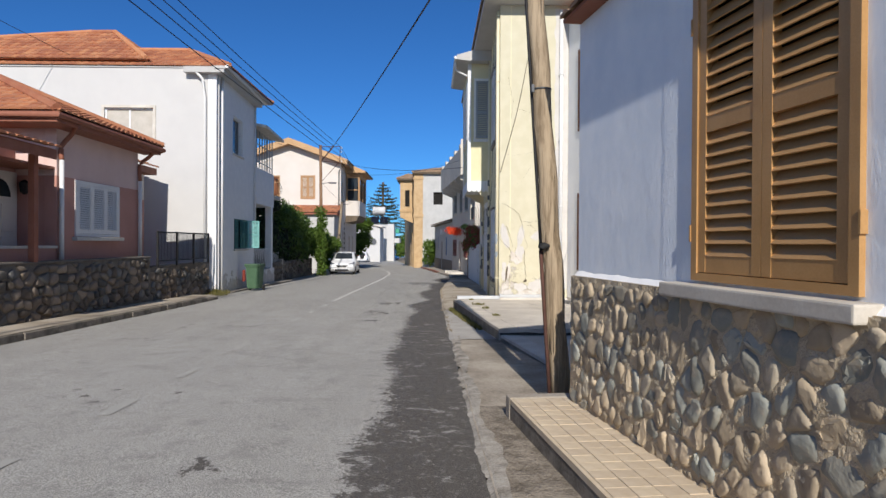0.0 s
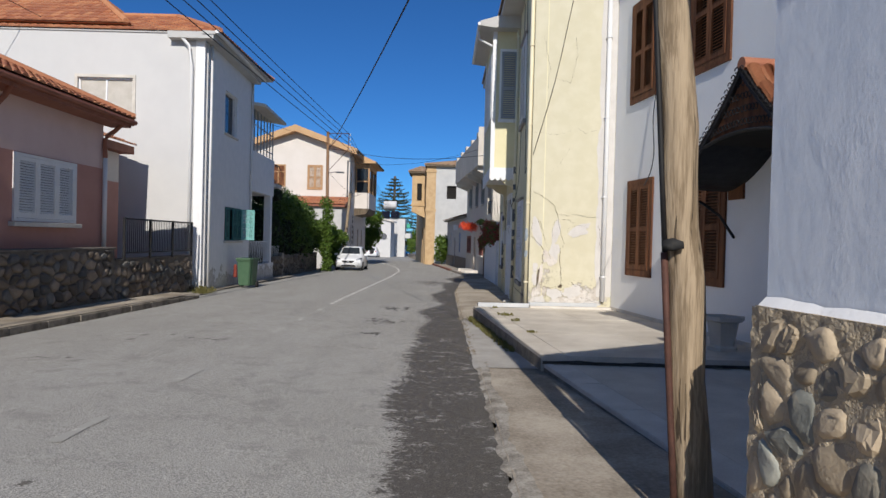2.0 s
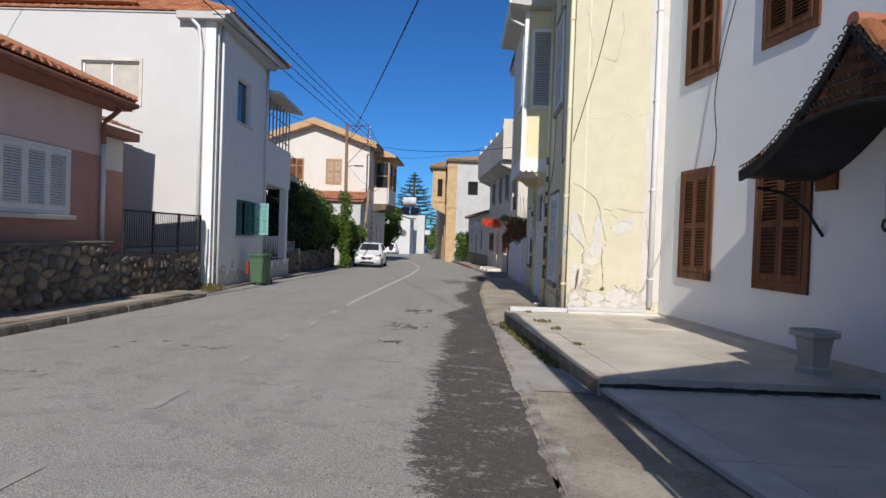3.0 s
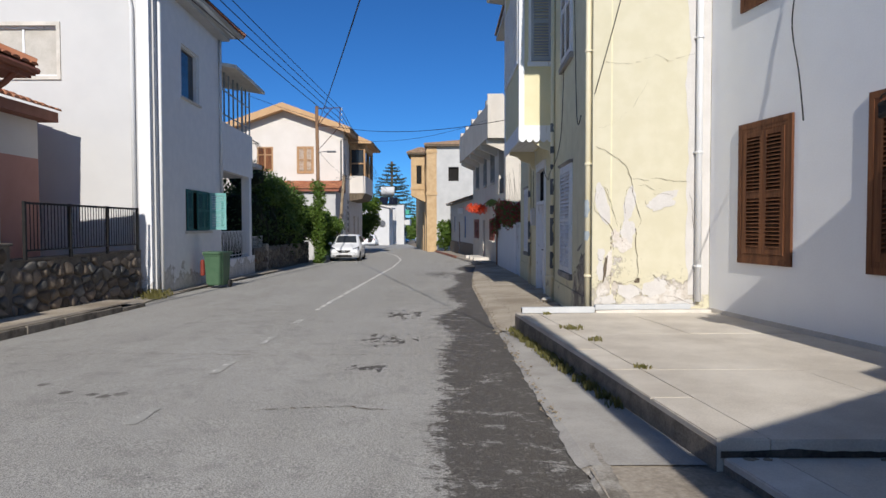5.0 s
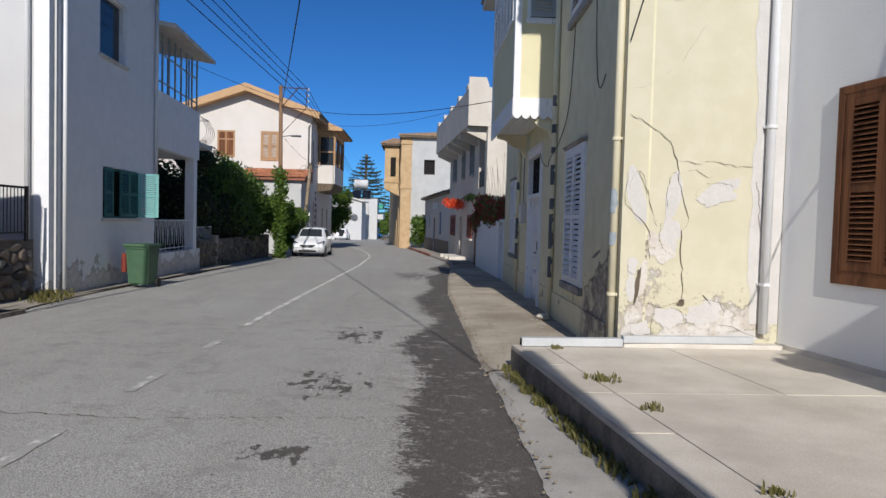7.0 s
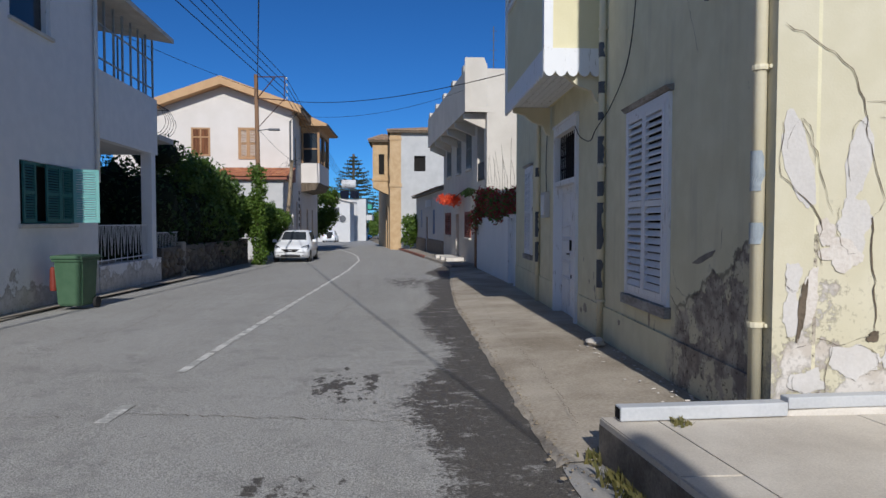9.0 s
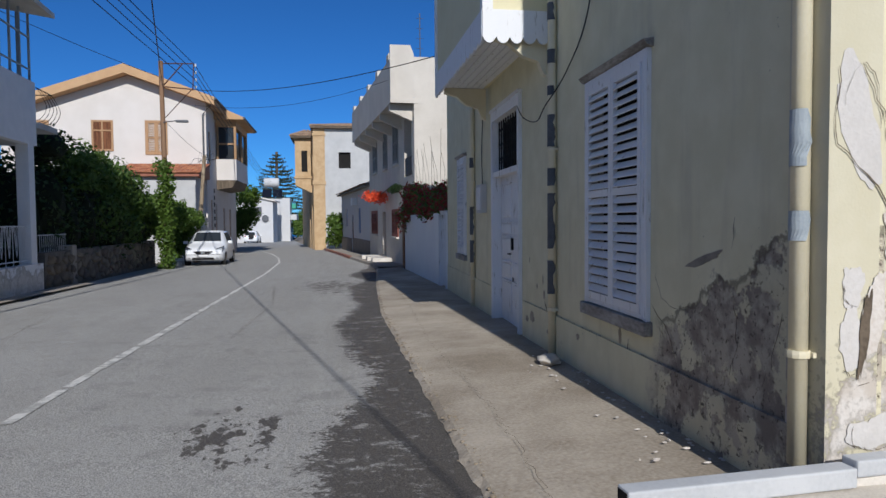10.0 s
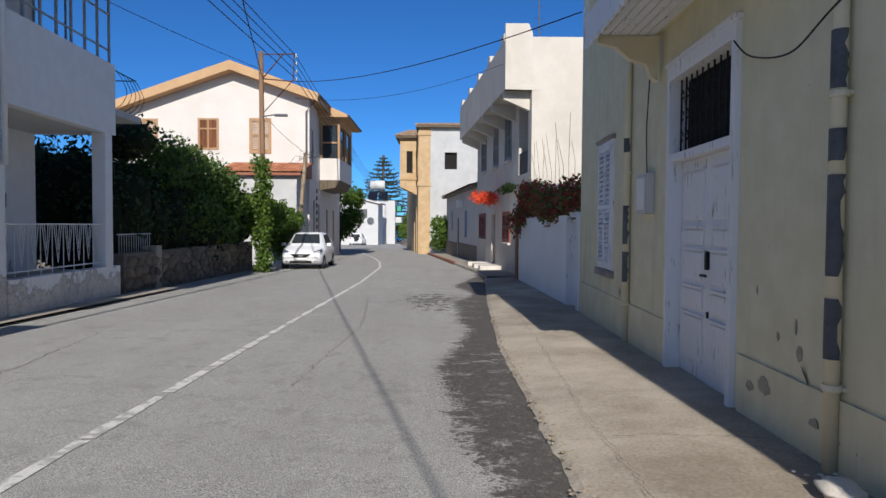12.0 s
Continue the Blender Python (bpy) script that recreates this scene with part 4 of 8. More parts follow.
b = soft_box((1.76, 3.36, -.14, .05, 1.185, 1.27), .012)
part("sill", b, SILL, bh, "worn pale concrete sill", m=BM)


def cells(u0, u1, z0, z1, w, h, seed):
    """Close-packed irregular stone outlines: each seed point keeps what lies nearer to it than to its neighbours."""
    rg = random.Random(seed)
    pts, r, z = [], 0, z0 - h
    while z < z1 + h:
        u = u0 - w + (w * .5 if r % 2 else 0)
        while u < u1 + w:
            if rg.random() > .13:
                pts.append((u + rg.uniform(-.42, .42) * w, z + rg.uniform(-.42, .42) * h))
            u += w
        z += h
        r += 1
    out = []
    k2 = (w / h) ** 2
    for i, (a, b) in enumerate(pts):
        poly = [(a - 2 * w, b - 2 * h), (a + 2 * w, b - 2 * h), (a + 2 * w, b + 2 * h), (a - 2 * w, b + 2 * h)]
        for j, (c, d) in enumerate(pts):
            if i == j or abs(c - a) > 3 * w or abs(d - b) > 3 * h:
                continue
            nx, nz = c - a, (d - b) * k2
            lim = nx * (a + c) / 2 + nz * (b + d) / 2
            new_poly = []
            for (x0, y0), (x1, y1) in zip(poly, poly[1:] + poly[:1]):
                f0, f1 = nx * x0 + nz * y0 - lim, nx * x1 + nz * y1 - lim
                if f0 <= 0:
                    new_poly.append((x0, y0))
                if f0 * f1 < 0:
                    t = f0 / (f0 - f1)
                    new_poly.append((x0 + (x1 - x0) * t, y0 + (y1 - y0) * t))
            poly = new_poly
        poly = [(min(max(x, u0), u1), min(max(y, z0), z1)) for x, y in poly]
        cx, cz = sum(p[0] for p in poly) / len(poly), sum(p[1] for p in poly) / len(poly)
        if u0 < a < u1 and z0 < b < z1 and max(p[0] for p in poly) - min(p[0] for p in poly) > .25 * w and max(p[1] for p in poly) - min(p[1] for p in poly) > .25 * h:
            out.append((cx, cz, poly))
    return out


def fitted_stones(parent, m, u0, u1, z0, z1, w, h, deep, material, cap, y, seed, joint=.012):
    """Rubble whose stones fill the wall, each with a rounded edge and a face that tilts its own way."""
    rg = random.Random(seed + 1)
    got = cells(u0, u1, z0, z1, w, h, seed)
    got.sort(key=lambda c: c[0])
    for cx, cz, poly in got[:cap]:
        ring = []
        for (x0, y0), (x1, y1) in zip(poly, poly[1:] + poly[:1]):
            if math.hypot(x1 - x0, y1 - y0) < .012:
                continue
            for t in (.2, .8):
                ring.append((x0 + (x1 - x0) * t - cx, y0 + (y1 - y0) * t - cz))
        if len(ring) < 6:
            continue
        rad = sum(math.hypot(*p) for p in ring) / len(ring)
        k0 = max(.55, 1 - joint * rg.uniform(.5, 1.8) / rad)
        tu, tz, dp = rg.uniform(-.1, .1), rg.uniform(-.12, .09), deep * rg.uniform(.6, 1.1)
        bm = bmesh.new()
        rings = []
        for s, f in ((1.03, -.012), (.98, .35), (.84, .85), (.5, 1.0)):
            row = []
            for q, (x, z) in enumerate(ring):
                j = 1 + .05 * rg.uniform(-1, 1)
                d = dp * f + (tu * x + tz * z) * (1 if f > .5 else .5 if f > 0 else 0) + (.006 * rg.uniform(-1, 1) if f > .5 else 0)
                row.append(bm.verts.new((x * s * k0 * j, -max(d, -.012), z * s * k0 * j)))
            rings.append(row)
        n = len(ring)
        for a, b in zip(rings, rings[1:]):
            for q in range(n):
                bm.faces.new((a[q], a[(q + 1) % n], b[(q + 1) % n], b[q]))
        bm.faces.new(rings[-1])
        part("stone", bm, material, parent, m=m @ pose(cx, y, cz), smooth=rg.random() < .8)


# tiled ledge below the blue house
ledge = thing("tiled_ledge", "low ledge with sandy yellow floor tiles", "ledge", (1, 5, G(5)))
LP, LQ = (.675, 6.1), (2.055, -5.9)
LM = side(LP, LQ)
part("ledge_body", boxes((0, 12, .004, .85, -.45, .095)), CONC_D, ledge, m=LM)
part("nosing", boxes((0, 12, 0, .03, .07, .114), (0, .03, .03, .62, .07, .114)), TILE, ledge, m=LM)
part("grout", boxes((.03, 12, .03, .85, .095, .106)), GROUT, ledge, m=LM)
part("end_rim", soft_box((-.02, .13, -.004, .72, -.3, .122), .015), CONC_B, ledge, m=LM)
tile_me = solid("floor_tile", soft_box((-.071, .071, -.071, .071, -.01, .008), .003), TILE)
for i in range(68):
    for j in range(4):
        part("floor_tile", tile_me, None, ledge, m=LM @ pose(.215 + i * .147, .105 + j * .147, .108 + random.uniform(-.0015, .0015), random.uniform(-.3, .3), random.uniform(-.3, .3), 0))
part("mortar_fillet", tubes(.035, [(0.2, .66, .1), (12, 1.06, .1)], n=6), MORTAR, ledge, m=LM)

# ---- leaning wooden pole with its conduit ----
pole = thing("utility_pole", "weathered leaning wooden utility pole with a rusty conduit", "pole", (1.27, 6.72, -.06))
P0, P1 = Vector((1.295, 6.7, -.1)), Vector((.82, 6.7, 6.6))
bm = bmesh.new()
tube(bm, [P0.lerp(P1, i / 24) + Vector((.012 * math.sin(i * 1.7), .01 * math.sin(i * 2.3), 0)) for i in range(25)], .102, 16, .086)
part("shaft", bm, POLE, pole, m=I4, smooth=True)
off = Vector((-.118, -.03, 0))
part("conduit", tubes(.02, [P0.lerp(P1, t) + off * (1 - .1 * t) for t in (0, .07, .15, .23)], n=8), RUSTPIPE, pole, "rusty steel conduit", m=I4, smooth=True)
part("conduit", tubes(.016, [P0.lerp(P1, t) + off * (1 - .25 * t) for t in (.23, .3, .5, .8, 1)], n=8), WIRE, pole, "black cable sleeve", m=I4, smooth=True)
bm = bmesh.new()
lump(bm, tuple(P0.lerp(P1, .236) + Vector((-.09, -.1, 0))), (.06, .05, .032), 5, 2, .45)
part("cable_clamp", bm, RUBBER, pole, m=I4, smooth=True)
c = P0.lerp(P1, .47)
bm = bmesh.new()
lathe(bm, [(.1, -.008), (.103, 0), (.1, .008)], 14, tuple(c))
part("tie_wire", bm, BARE_M, pole, m=I4)
part("tie", soft_box((c.x - .115, c.x - .085, c.y - .115, c.y - .085, c.z - .05, c.z + .03), .008), BARE_M, pole, m=I4)

# ---- white house behind the platforms ----
wr = thing("white_house", "white plastered two-storey house with brown shutters", "house", (3.8, 12, G(12)))
W_P, W_Q = (3.56, 17.74), (5.321, 6.0)
WM = side(W_P, W_Q)
low = [(.86, 1.86), (3.25, 4.36)]
holes = [(a, b, .92, 2.72) for a, b in low] + [(a, b, 4.45, 6.35) for a, b in low] + [(6.08, 7.76, -.2, 2.35)]
part("wall", wall_mesh(11.87, -.4, 7.4, .3, holes), WHITE_R, wr, m=WM)
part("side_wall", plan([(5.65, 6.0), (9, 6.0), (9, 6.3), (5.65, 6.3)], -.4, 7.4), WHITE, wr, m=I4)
wrf = part("roof", prism(bmesh.new(), [(0, -.1, 7.4), (0, -.1, 7.5), (0, 4, 9.0), (0, 4, 7.4)], (11.9, 0, 0)), RUST, wr, m=WM)
t = bmesh.new()
roof_face(t, (0, -.12, 7.51), (11.9, -.12, 7.51), (0, 4.1, 1.5), 0, 11.9)
part("roof_tiles", t, TERRA, wrf, m=WM)["kind"] = "stuff"
for a, b in low:
    for z0, z1 in ((.92, 2.72), (4.45, 6.35)):
        shuttered(wr, WM, a, b, z0, z1, BROWNW, .075, pitch=.05, rails=(.48,), st=.07, tilt=38, jitter=2)
part("skirting", boxes((0, 6.0, -.025, 0, -.08, .1)), CONC_L, wr, m=WM)
single("doorstep", soft_box((5.9, 7.95, -.45, -.002, -.4, .06), .015), CONC_L, "shaded concrete step below an arched door", "step", m=WM)
# arched door
bm = bmesh.new()
n = 12
for s in (0, 1):
    pts = [(6.08 + (1.68 if s else 0), 0, 2.36)]
    for i in range(n + 1):
        a = math.pi * i / n / 2
        x = 6.92 + (1 if s else -1) * .84 * math.cos(a)
        pts.append((x, 0, 1.75 + .6 * math.sin(a)))
    pts = [pts[0]] + pts[1:]
    prism(bm, [(p[0], .0, p[2]) for p in pts], (0, .3, 0))
part("arch", bm, WHITE_R, wr, m=WM)
door = part("door", boxes((6.08, 6.90, .2, .25, -.05, 2.35), (6.94, 7.76, .2, .25, -.05, 2.35)), wood_mat("dark_door_wood", (.05, .02, .01), (.09, .035, .018)), wr, "dark brown double door", m=WM)
for a in (6.2, 7.06):
    for z0, z1 in ((.15, .75), (.9, 1.75)):
        part("door_panel", soft_box((a, a + .58, .175, .21, z0, z1), .015), BROWNW, door, m=WM)
bm = bmesh.new()
lathe(bm, [(.085, 0), (.085, .02), (.07, .028)], 18)
pl = part("door_plaque", bm, IRON, wr, "round black enamel plaque", m=WM @ pose(5.72, -.0, 1.75, 90))
part("plaque_bar", boxes((-.02, -.006, -.03, .03, .028, .031), (.006, .02, -.03, .03, .028, .031)), IRON_W, pl, m=WM @ pose(5.72, -.0, 1.75, 90))
part("vent", boxes((4.5, 4.9, -.03, 0, 2.2, 2.6)), BROWNW, wr, m=WM)

# curved tiled hood over the arched door
hood = thing("door_hood", "curved hood of terracotta tiles with black iron scrollwork", "hood", (4.4, 11, 2.2))


def hood_z(v):
    s = abs(v) / 1.9
    return 2.42 + 1.28 * max(0, 1 - s) ** 1.7


def hood_arch(v):
    return min(2.31 + .6 * max(0, math.cos(v / 1.9 * math.pi / 2)) ** .7, hood_z(v) - .1)


HX0, HX1, HY = 2.62, 3.69, 10.02
HFM = WM @ Matrix(((0, -1, 0, 16.4), (1, 0, 0, -3.695), (0, 0, 1, 0), (0, 0, 0, 1)))
bm = bmesh.new()
vs = [-1.9 + 3.8 * i / 24 for i in range(25)]
for v0, v1 in zip(vs, vs[1:]):
    prism(bm, [(HX0, HY + v0, hood_z(v0) - .09), (HX0, HY + v1, hood_z(v1) - .09), (HX0, HY + v1, hood_z(v1) - .01), (HX0, HY + v0, hood_z(v0) - .01)], (HX1 - HX0, 0, 0))
bmesh.ops.remove_doubles(bm, verts=bm.verts[:], dist=.0005)
part("hood_frame", bm, IRON, hood, m=HFM)
bm = bmesh.new()
e = [(HX0 + .02, HY + v, hood_arch(v)) for v in vs]
tube(bm, e, .025, 6)
tube(bm, [(HX0 + .02, HY + v, hood_z(v) - .02) for v in vs], .03, 6)
part("hood_rim", bm, IRON, hood, m=HFM)
bm = bmesh.new()
for s in (-1, 1):
    for i in range(26):
        v = s * (.05 + i * .071)
        top, bot = hood_z(v) - .05, hood_arch(v) + .02
        if top - bot > .05:
            for k in range(max(1, int((top - bot) / .16))):
                zc = bot + .08 + k * .16
                tube(bm, [(HX0 + .02, HY + v + .05 * math.cos(a) * (1 - a / 9), zc + .06 * math.sin(a) * (1 - a / 9)) for a in (j * .75 for j in range(9))], .008, 4)
        z = hood_z(v) + .03
        tube(bm, [(HX0 - .01, HY + v + .04 * math.cos(a), z + .035 * math.sin(a)) for a in (j * .9 for j in range(7))], .009, 4)
part("scrollwork", bm, IRON, hood, "black wrought-iron scrolls", m=HFM)["kind"] = "stuff"
bm = bmesh.new()
prism(bm, [(HX0 + .06, HY + v, z) for v, z in [(v, hood_z(v) - .07) for v in vs] + [(v, hood_arch(v) + .03) for v in vs[::-1]]], (.02, 0, 0))
part("hood_panel", bm, BROWNW, hood, m=HFM)
bm = bmesh.new()
for i in range(len(vs) - 1):
    z0, z1 = hood_arch(vs[i]) + .03, hood_arch(vs[i + 1]) + .03
    prism(bm, [(HX0 + .08, HY + vs[i], z0), (HX0 + .08, HY + vs[i + 1], z1), (HX0 + .08, HY + vs[i + 1], z1 + .03), (HX0 + .08, HY + vs[i], z0 + .03)], (HX1 - HX0 - .09, 0, 0))
bmesh.ops.remove_doubles(bm, verts=bm.verts[:], dist=.0005)
# soffit painted near-black for the shade under the hood
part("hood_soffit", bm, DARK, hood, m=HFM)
for s in (-1, 1):
    part("bracket", tubes(.022, [(HX0 + .15, HY + s * 1.72, 2.2), (HX0 + .5, HY + s * 1.72, 2.15), (HX1 - .25, HY + s * 1.72, 1.95), (HX1, HY + s * 1.72, 1.62)]), IRON, hood, m=HFM)
bm = bmesh.new()
k = [[bm.verts.new((sx * .2, .085 * math.cos(q) * (1 - .12 * (sx + 1)), .07 * math.sin(q) + .02 * -sx)) for q in (math.pi * j / 5 for j in range(6))] for sx in (-1, 1)]
for j in range(5):
    bm.faces.new((k[0][j], k[0][j + 1], k[1][j + 1], k[1][j]))
bmesh.ops.solidify(bm, geom=bm.faces[:], thickness=.012)
rt = solid("roof_tile", bm, TERRA, True)
for s in (-1, 1):
    for i in range(7):
        v = .06 + i * .26
        slope = math.degrees(math.atan2(hood_z(v + .15) - hood_z(v - .02), .17))
        for j in range(6):
            part("roof_tile", rt, None, hood, m=HFM @ pose(HX0 + .12 + j * .185, HY + s * (v + .14), (hood_z(v) + hood_z(v + .26)) / 2 + .035, 0, 0, 90 * s) @ pose(0, 0, 0, 0, -slope, 0) @ pose(0, 0, 0, 0, 0, 0))
part("ridge_tiles", tubes(.09, [(HX0 + .02, HY, 3.74), (HX1, HY, 3.74)], n=10), TERRA, hood, m=HFM)

# planter
pot = thing("planter", "empty grey concrete planter on a hexagonal foot", "planter", (3.78, 12.32, .04))
bm = bmesh.new()
lathe(bm, [(.21, 0), (.21, .05), (.17, .07), (.225, .4), (.3, .42), (.3, .475), (.26, .475), (.22, .38)], 6)
part("pot", bm, CONC, pot)
bm = bmesh.new()
lathe(bm, [(.19, .37), (.19, .40)], 6)
part("soil", bm, EARTH, pot)

# ---- yellow house ----
yh = thing("yellow_house", "peeling yellow two-storey house with a boarded bay", "house", (2.2, 20, G(20)))
YM, YLn = side(F_FAR, F_NEAR), span(F_FAR, F_NEAR)


def fu(y):
    return (30.45 - y) * 1.0003


D0, D1 = fu(25.22), fu(23.52)
w1, w2 = (fu(20.93), fu(19.68)), (fu(28.78), fu(27.88))
holes = [(*w1, .49, 2.48), (*w2, .58, 2.47), (D0, D1, -.32, 2.85), (w1[0], w1[1], 4.55, 6.6), (w2[0], w2[1], 4.55, 6.6)]
part("street_wall", wall_mesh(YLn, -.6, 7.85, .3, holes), YEL_F, yh, "shaded peeling yellow plaster", m=YM)
SM = side((1.738, 17.742), (3.56, 17.742))
part("south_wall", boxes((.0, 1.818, .0, .28, -.5, 7.85)), YEL_S, yh, "sunlit cracked yellow plaster", m=SM)
part("back_wall", plan([(2.1, 30.44), (9, 30.44), (9, 17.76), (3.57, 17.76), (3.57, 18.04), (8.7, 18.04), (8.7, 30.1), (2.35, 30.1)], -.6, 7.85), YELLOW, yh, m=I4)
for a, b in ((0, w2[0]), (D1 + .12, YLn - .2), (w2[0], D0 - .12)):
    part("plinth", boxes((a, b, -.022, 0, -.6, .2)), YEL_F, yh, m=YM)
hip_roof(yh, 1.3, 9.6, 17.3, 31, 8.0, 2.2, 5, 6, TERRA_D, fascia=WHITE_W)
for (a, b), (z0, z1) in ((w1, (.49, 2.48)), (w2, (.58, 2.47)), (w1, (4.55, 6.6)), (w2, (4.55, 6.6))):
    wn = shuttered(yh, YM, a, b, z0, z1, WPAINT, .0, pitch=.072, rails=(.5,), st=.05, y=-.01, depth=.066, jitter=4, tilt=56, frame_w=.035)
    for q in ((a - .05, a, -.035, 0, z0 - .05, z1 + .05), (b, b + .05, -.035, 0, z0 - .05, z1 + .05), (a, b, -.035, 0, z1, z1 + .05)):
        part("architrave", boxes(q), WPAINT, wn, m=YM)
    part("head_moulding", prism(bmesh.new(), [(a - .09, 0, z1 + .05), (a - .09, -.05, z1 + .06), (a - .09, -.085, z1 + .1), (a - .09, 0, z1 + .115)], (b - a + .18, 0, 0)), OLDWOOD, wn, m=YM)
    part("sill", soft_box((a - .09, b + .09, -.07, .1, z0 - .12, z0 - .01), .012), OLDWOOD, wn, m=YM)
# double door with a barred fanlight
dr = part("door_frame", boxes((D0 - .04, D0 + .05, -.05, .2, -.33, 2.93), (D1 - .05, D1 + .04, -.05, .2, -.33, 2.93), (D0 + .05, D1 - .05, -.05, .2, 2.78, 2.93), (D0 + .05, D1 - .05, -.03, .2, 1.92, 2.0), (D0 - .06, D1 + .06, -.07, .0, 2.93, 2.97)), WPAINT, yh, "flaking white door surround", m=YM)
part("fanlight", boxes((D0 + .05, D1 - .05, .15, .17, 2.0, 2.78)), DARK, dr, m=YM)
bm = bmesh.new()
n = 11
for i in range(n):
    u = D0 + .1 + (D1 - D0 - .2) * i / (n - 1)
    tube(bm, [(u, .06, 2.0), (u, .06, 2.78)], .011, 6)
    for z in (2.18, 2.4, 2.62):
        tube(bm, [(u + .035 + .03 * math.cos(a), .06, z + .05 * math.sin(a)) for a in (j * .8 for j in range(8))], .007, 4)
part("fanlight_grille", bm, IRON, dr, "black wrought-iron grille", m=YM)
mid = (D0 + D1) / 2
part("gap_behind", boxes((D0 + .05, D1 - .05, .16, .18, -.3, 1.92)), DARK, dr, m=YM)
for a, b, yy in ((D0 + .055, mid - .007, .1), (mid + .007, D1 - .055, .085)):
    lf = part("door_leaf", boxes((a, b, yy, yy + .05, -.28, 1.915)), WPAINT, dr, "flaking white door leaf", m=YM)
    for z0, z1 in ((-.12, .32), (.42, .6), (.7, .98), (1.05, 1.2), (1.3, 1.78)):
        part("door_panel", soft_box((a + .12, b - .12, yy - .018, yy + .01, z0, z1), .012), WPAINT, lf, m=YM)
        part("moulding", boxes((a + .1, b - .1, yy - .03, yy, z1 + .015, z1 + .04)), WPAINT, lf, m=YM)
part("door_lock", soft_box((mid + .012, mid + .065, .05, .085, .82, 1.0), .006), IRON, dr, m=YM)
part("door_handle", tubes(.012, [(mid + .05, .05, .77), (mid + .05, .0, .77), (mid + .2, .0, .77)]), IRON, dr, m=YM)
part("keyhole_plate", boxes((mid + .03, mid + .06, .07, .085, .36, .42)), IRON, dr, m=YM)
# boarded bay over the door
BX, BY0, BY1, BZ0, BZ1 = 1.14, 22.3, 25.75, 3.42, 7.5
bay = part("bay", plan([(BX, BY0), (1.9, BY0), (1.98, BY1), (BX, BY1)], BZ0, BZ1), YELLOW, yh, "projecting yellow bay", m=I4)
n = 7
for i in range(n):
    x0 = BX + .02 + (1.9 - BX - .04) * i / n
    part("floor_board", boxes((x0, x0 + (1.86 - BX) / n - .012, BY0 + .03, BY1 - .03, BZ0 - .035, BZ0 - .002)), WPAINT, bay, m=I4)
part("bay_corner_post", boxes((BX - .03, BX + .09, BY0 - .03, BY0 + .09, BZ0 - .02, BZ1)), WPAINT, bay, m=I4)
part("bay_corner_post", boxes((BX - .03, BX + .09, BY1 - .09, BY1 + .03, BZ0 - .02, BZ1)), WPAINT, bay, m=I4)


def valance(L, n=9):
    pts = [(0, 0, .32), (L, 0, .32)]
    for i in range(n * 6, -1, -1):
        t = i / (n * 6)
        pts.append((L * t, 0, .0 - .05 * abs(math.sin(math.pi * t * n)) + .18 * (1 - abs(2 * t - 1)) ** 2 * .0 + (.02 if i % 6 == 0 else 0)))
    return prism(bmesh.new(), pts, (0, .03, 0))


part("valance", valance(.78, 5), WPAINT, bay, "scalloped white valance", m=pose(BX - .03, BY0 - .035, BZ0 - .14))
part("valance", valance(BY1 - BY0, 16), WPAINT, bay, "scalloped white valance", m=side((BX - .035, BY1), (BX - .035, BY0), BZ0 - .14))
for yy in (BY0 + .05, BY1 - .15):
    bm = bmesh.new()
    pts = [(1.92, 0, BZ0 - .04), (BX + .1, 0, BZ0 - .04), (BX + .1, 0, BZ0 - .12), (BX + .3, 0, BZ0 - .17), (BX + .45, 0, BZ0 - .3), (1.78, 0, BZ0 - .36), (1.84, 0, BZ0 - .5), (1.92, 0, BZ0 - .55)]
    part("bay_bracket", prism(bm, pts, (0, .1, 0)), CREAMP, bay, m=pose(0, yy, 0))
BSM = side((BX, BY0), (1.9, BY0))
leaf_of(bay, BSM, .24, .68, 5.02, 6.92, mat("grey_shutter_paint", (.30, .33, .35), (.38, .40, .42), .7), (.45,), .06, .06, .05, .04, -.005)
part("bay_window_surround", boxes((.18, .235, -.05, 0, 4.95, 7.0), (.685, .74, -.05, 0, 4.95, 7.0), (.235, .685, -.05, 0, 6.93, 7.0), (.16, .76, -.07, 0, 4.9, 4.99)), WPAINT, bay, m=BSM)
BWM = side((BX, BY1), (BX, BY0))
for a, b in ((.3, 1.2), (1.35, 2.15), (2.3, 3.2)):
    leaf_of(bay, BWM, a, a + (b - a) / 2 - .01, 5.02, 6.92, WPAINT, (.45,), .06, .075, .05, .04, -.005)
    leaf_of(bay, BWM, a + (b - a) / 2 + .01, b, 5.02, 6.92, WPAINT, (.45,), .06, .075, .05, .04, -.005)
bm = prism(bmesh.new(), [(BX - .42, 0, 7.55), (BX - .42, 0, 7.68), (1.95, 0, 8.05), (1.95, 0, 7.5), (BX - .05, 0, 7.5)], (0, BY1 - BY0 + .8, 0))
part("bay_roof", bm, WHITE_W, bay, m=pose(0, BY0 - .4, 0))
part("bay_gutter", tubes(.05, [(BX - .45, BY0 - .4, 7.6), (BX - .45, BY1 + .4, 7.6)], n=8), WPLAIN, bay, m=I4)
part("bay_gutter_pipe", tubes(.03, [(BX - .45, BY0 + .1, 7.55), (BX - .42, BY0 + .1, 7.3), (BX - .05, BY0 + .05, 7.1)]), WPLAIN, bay, m=I4)

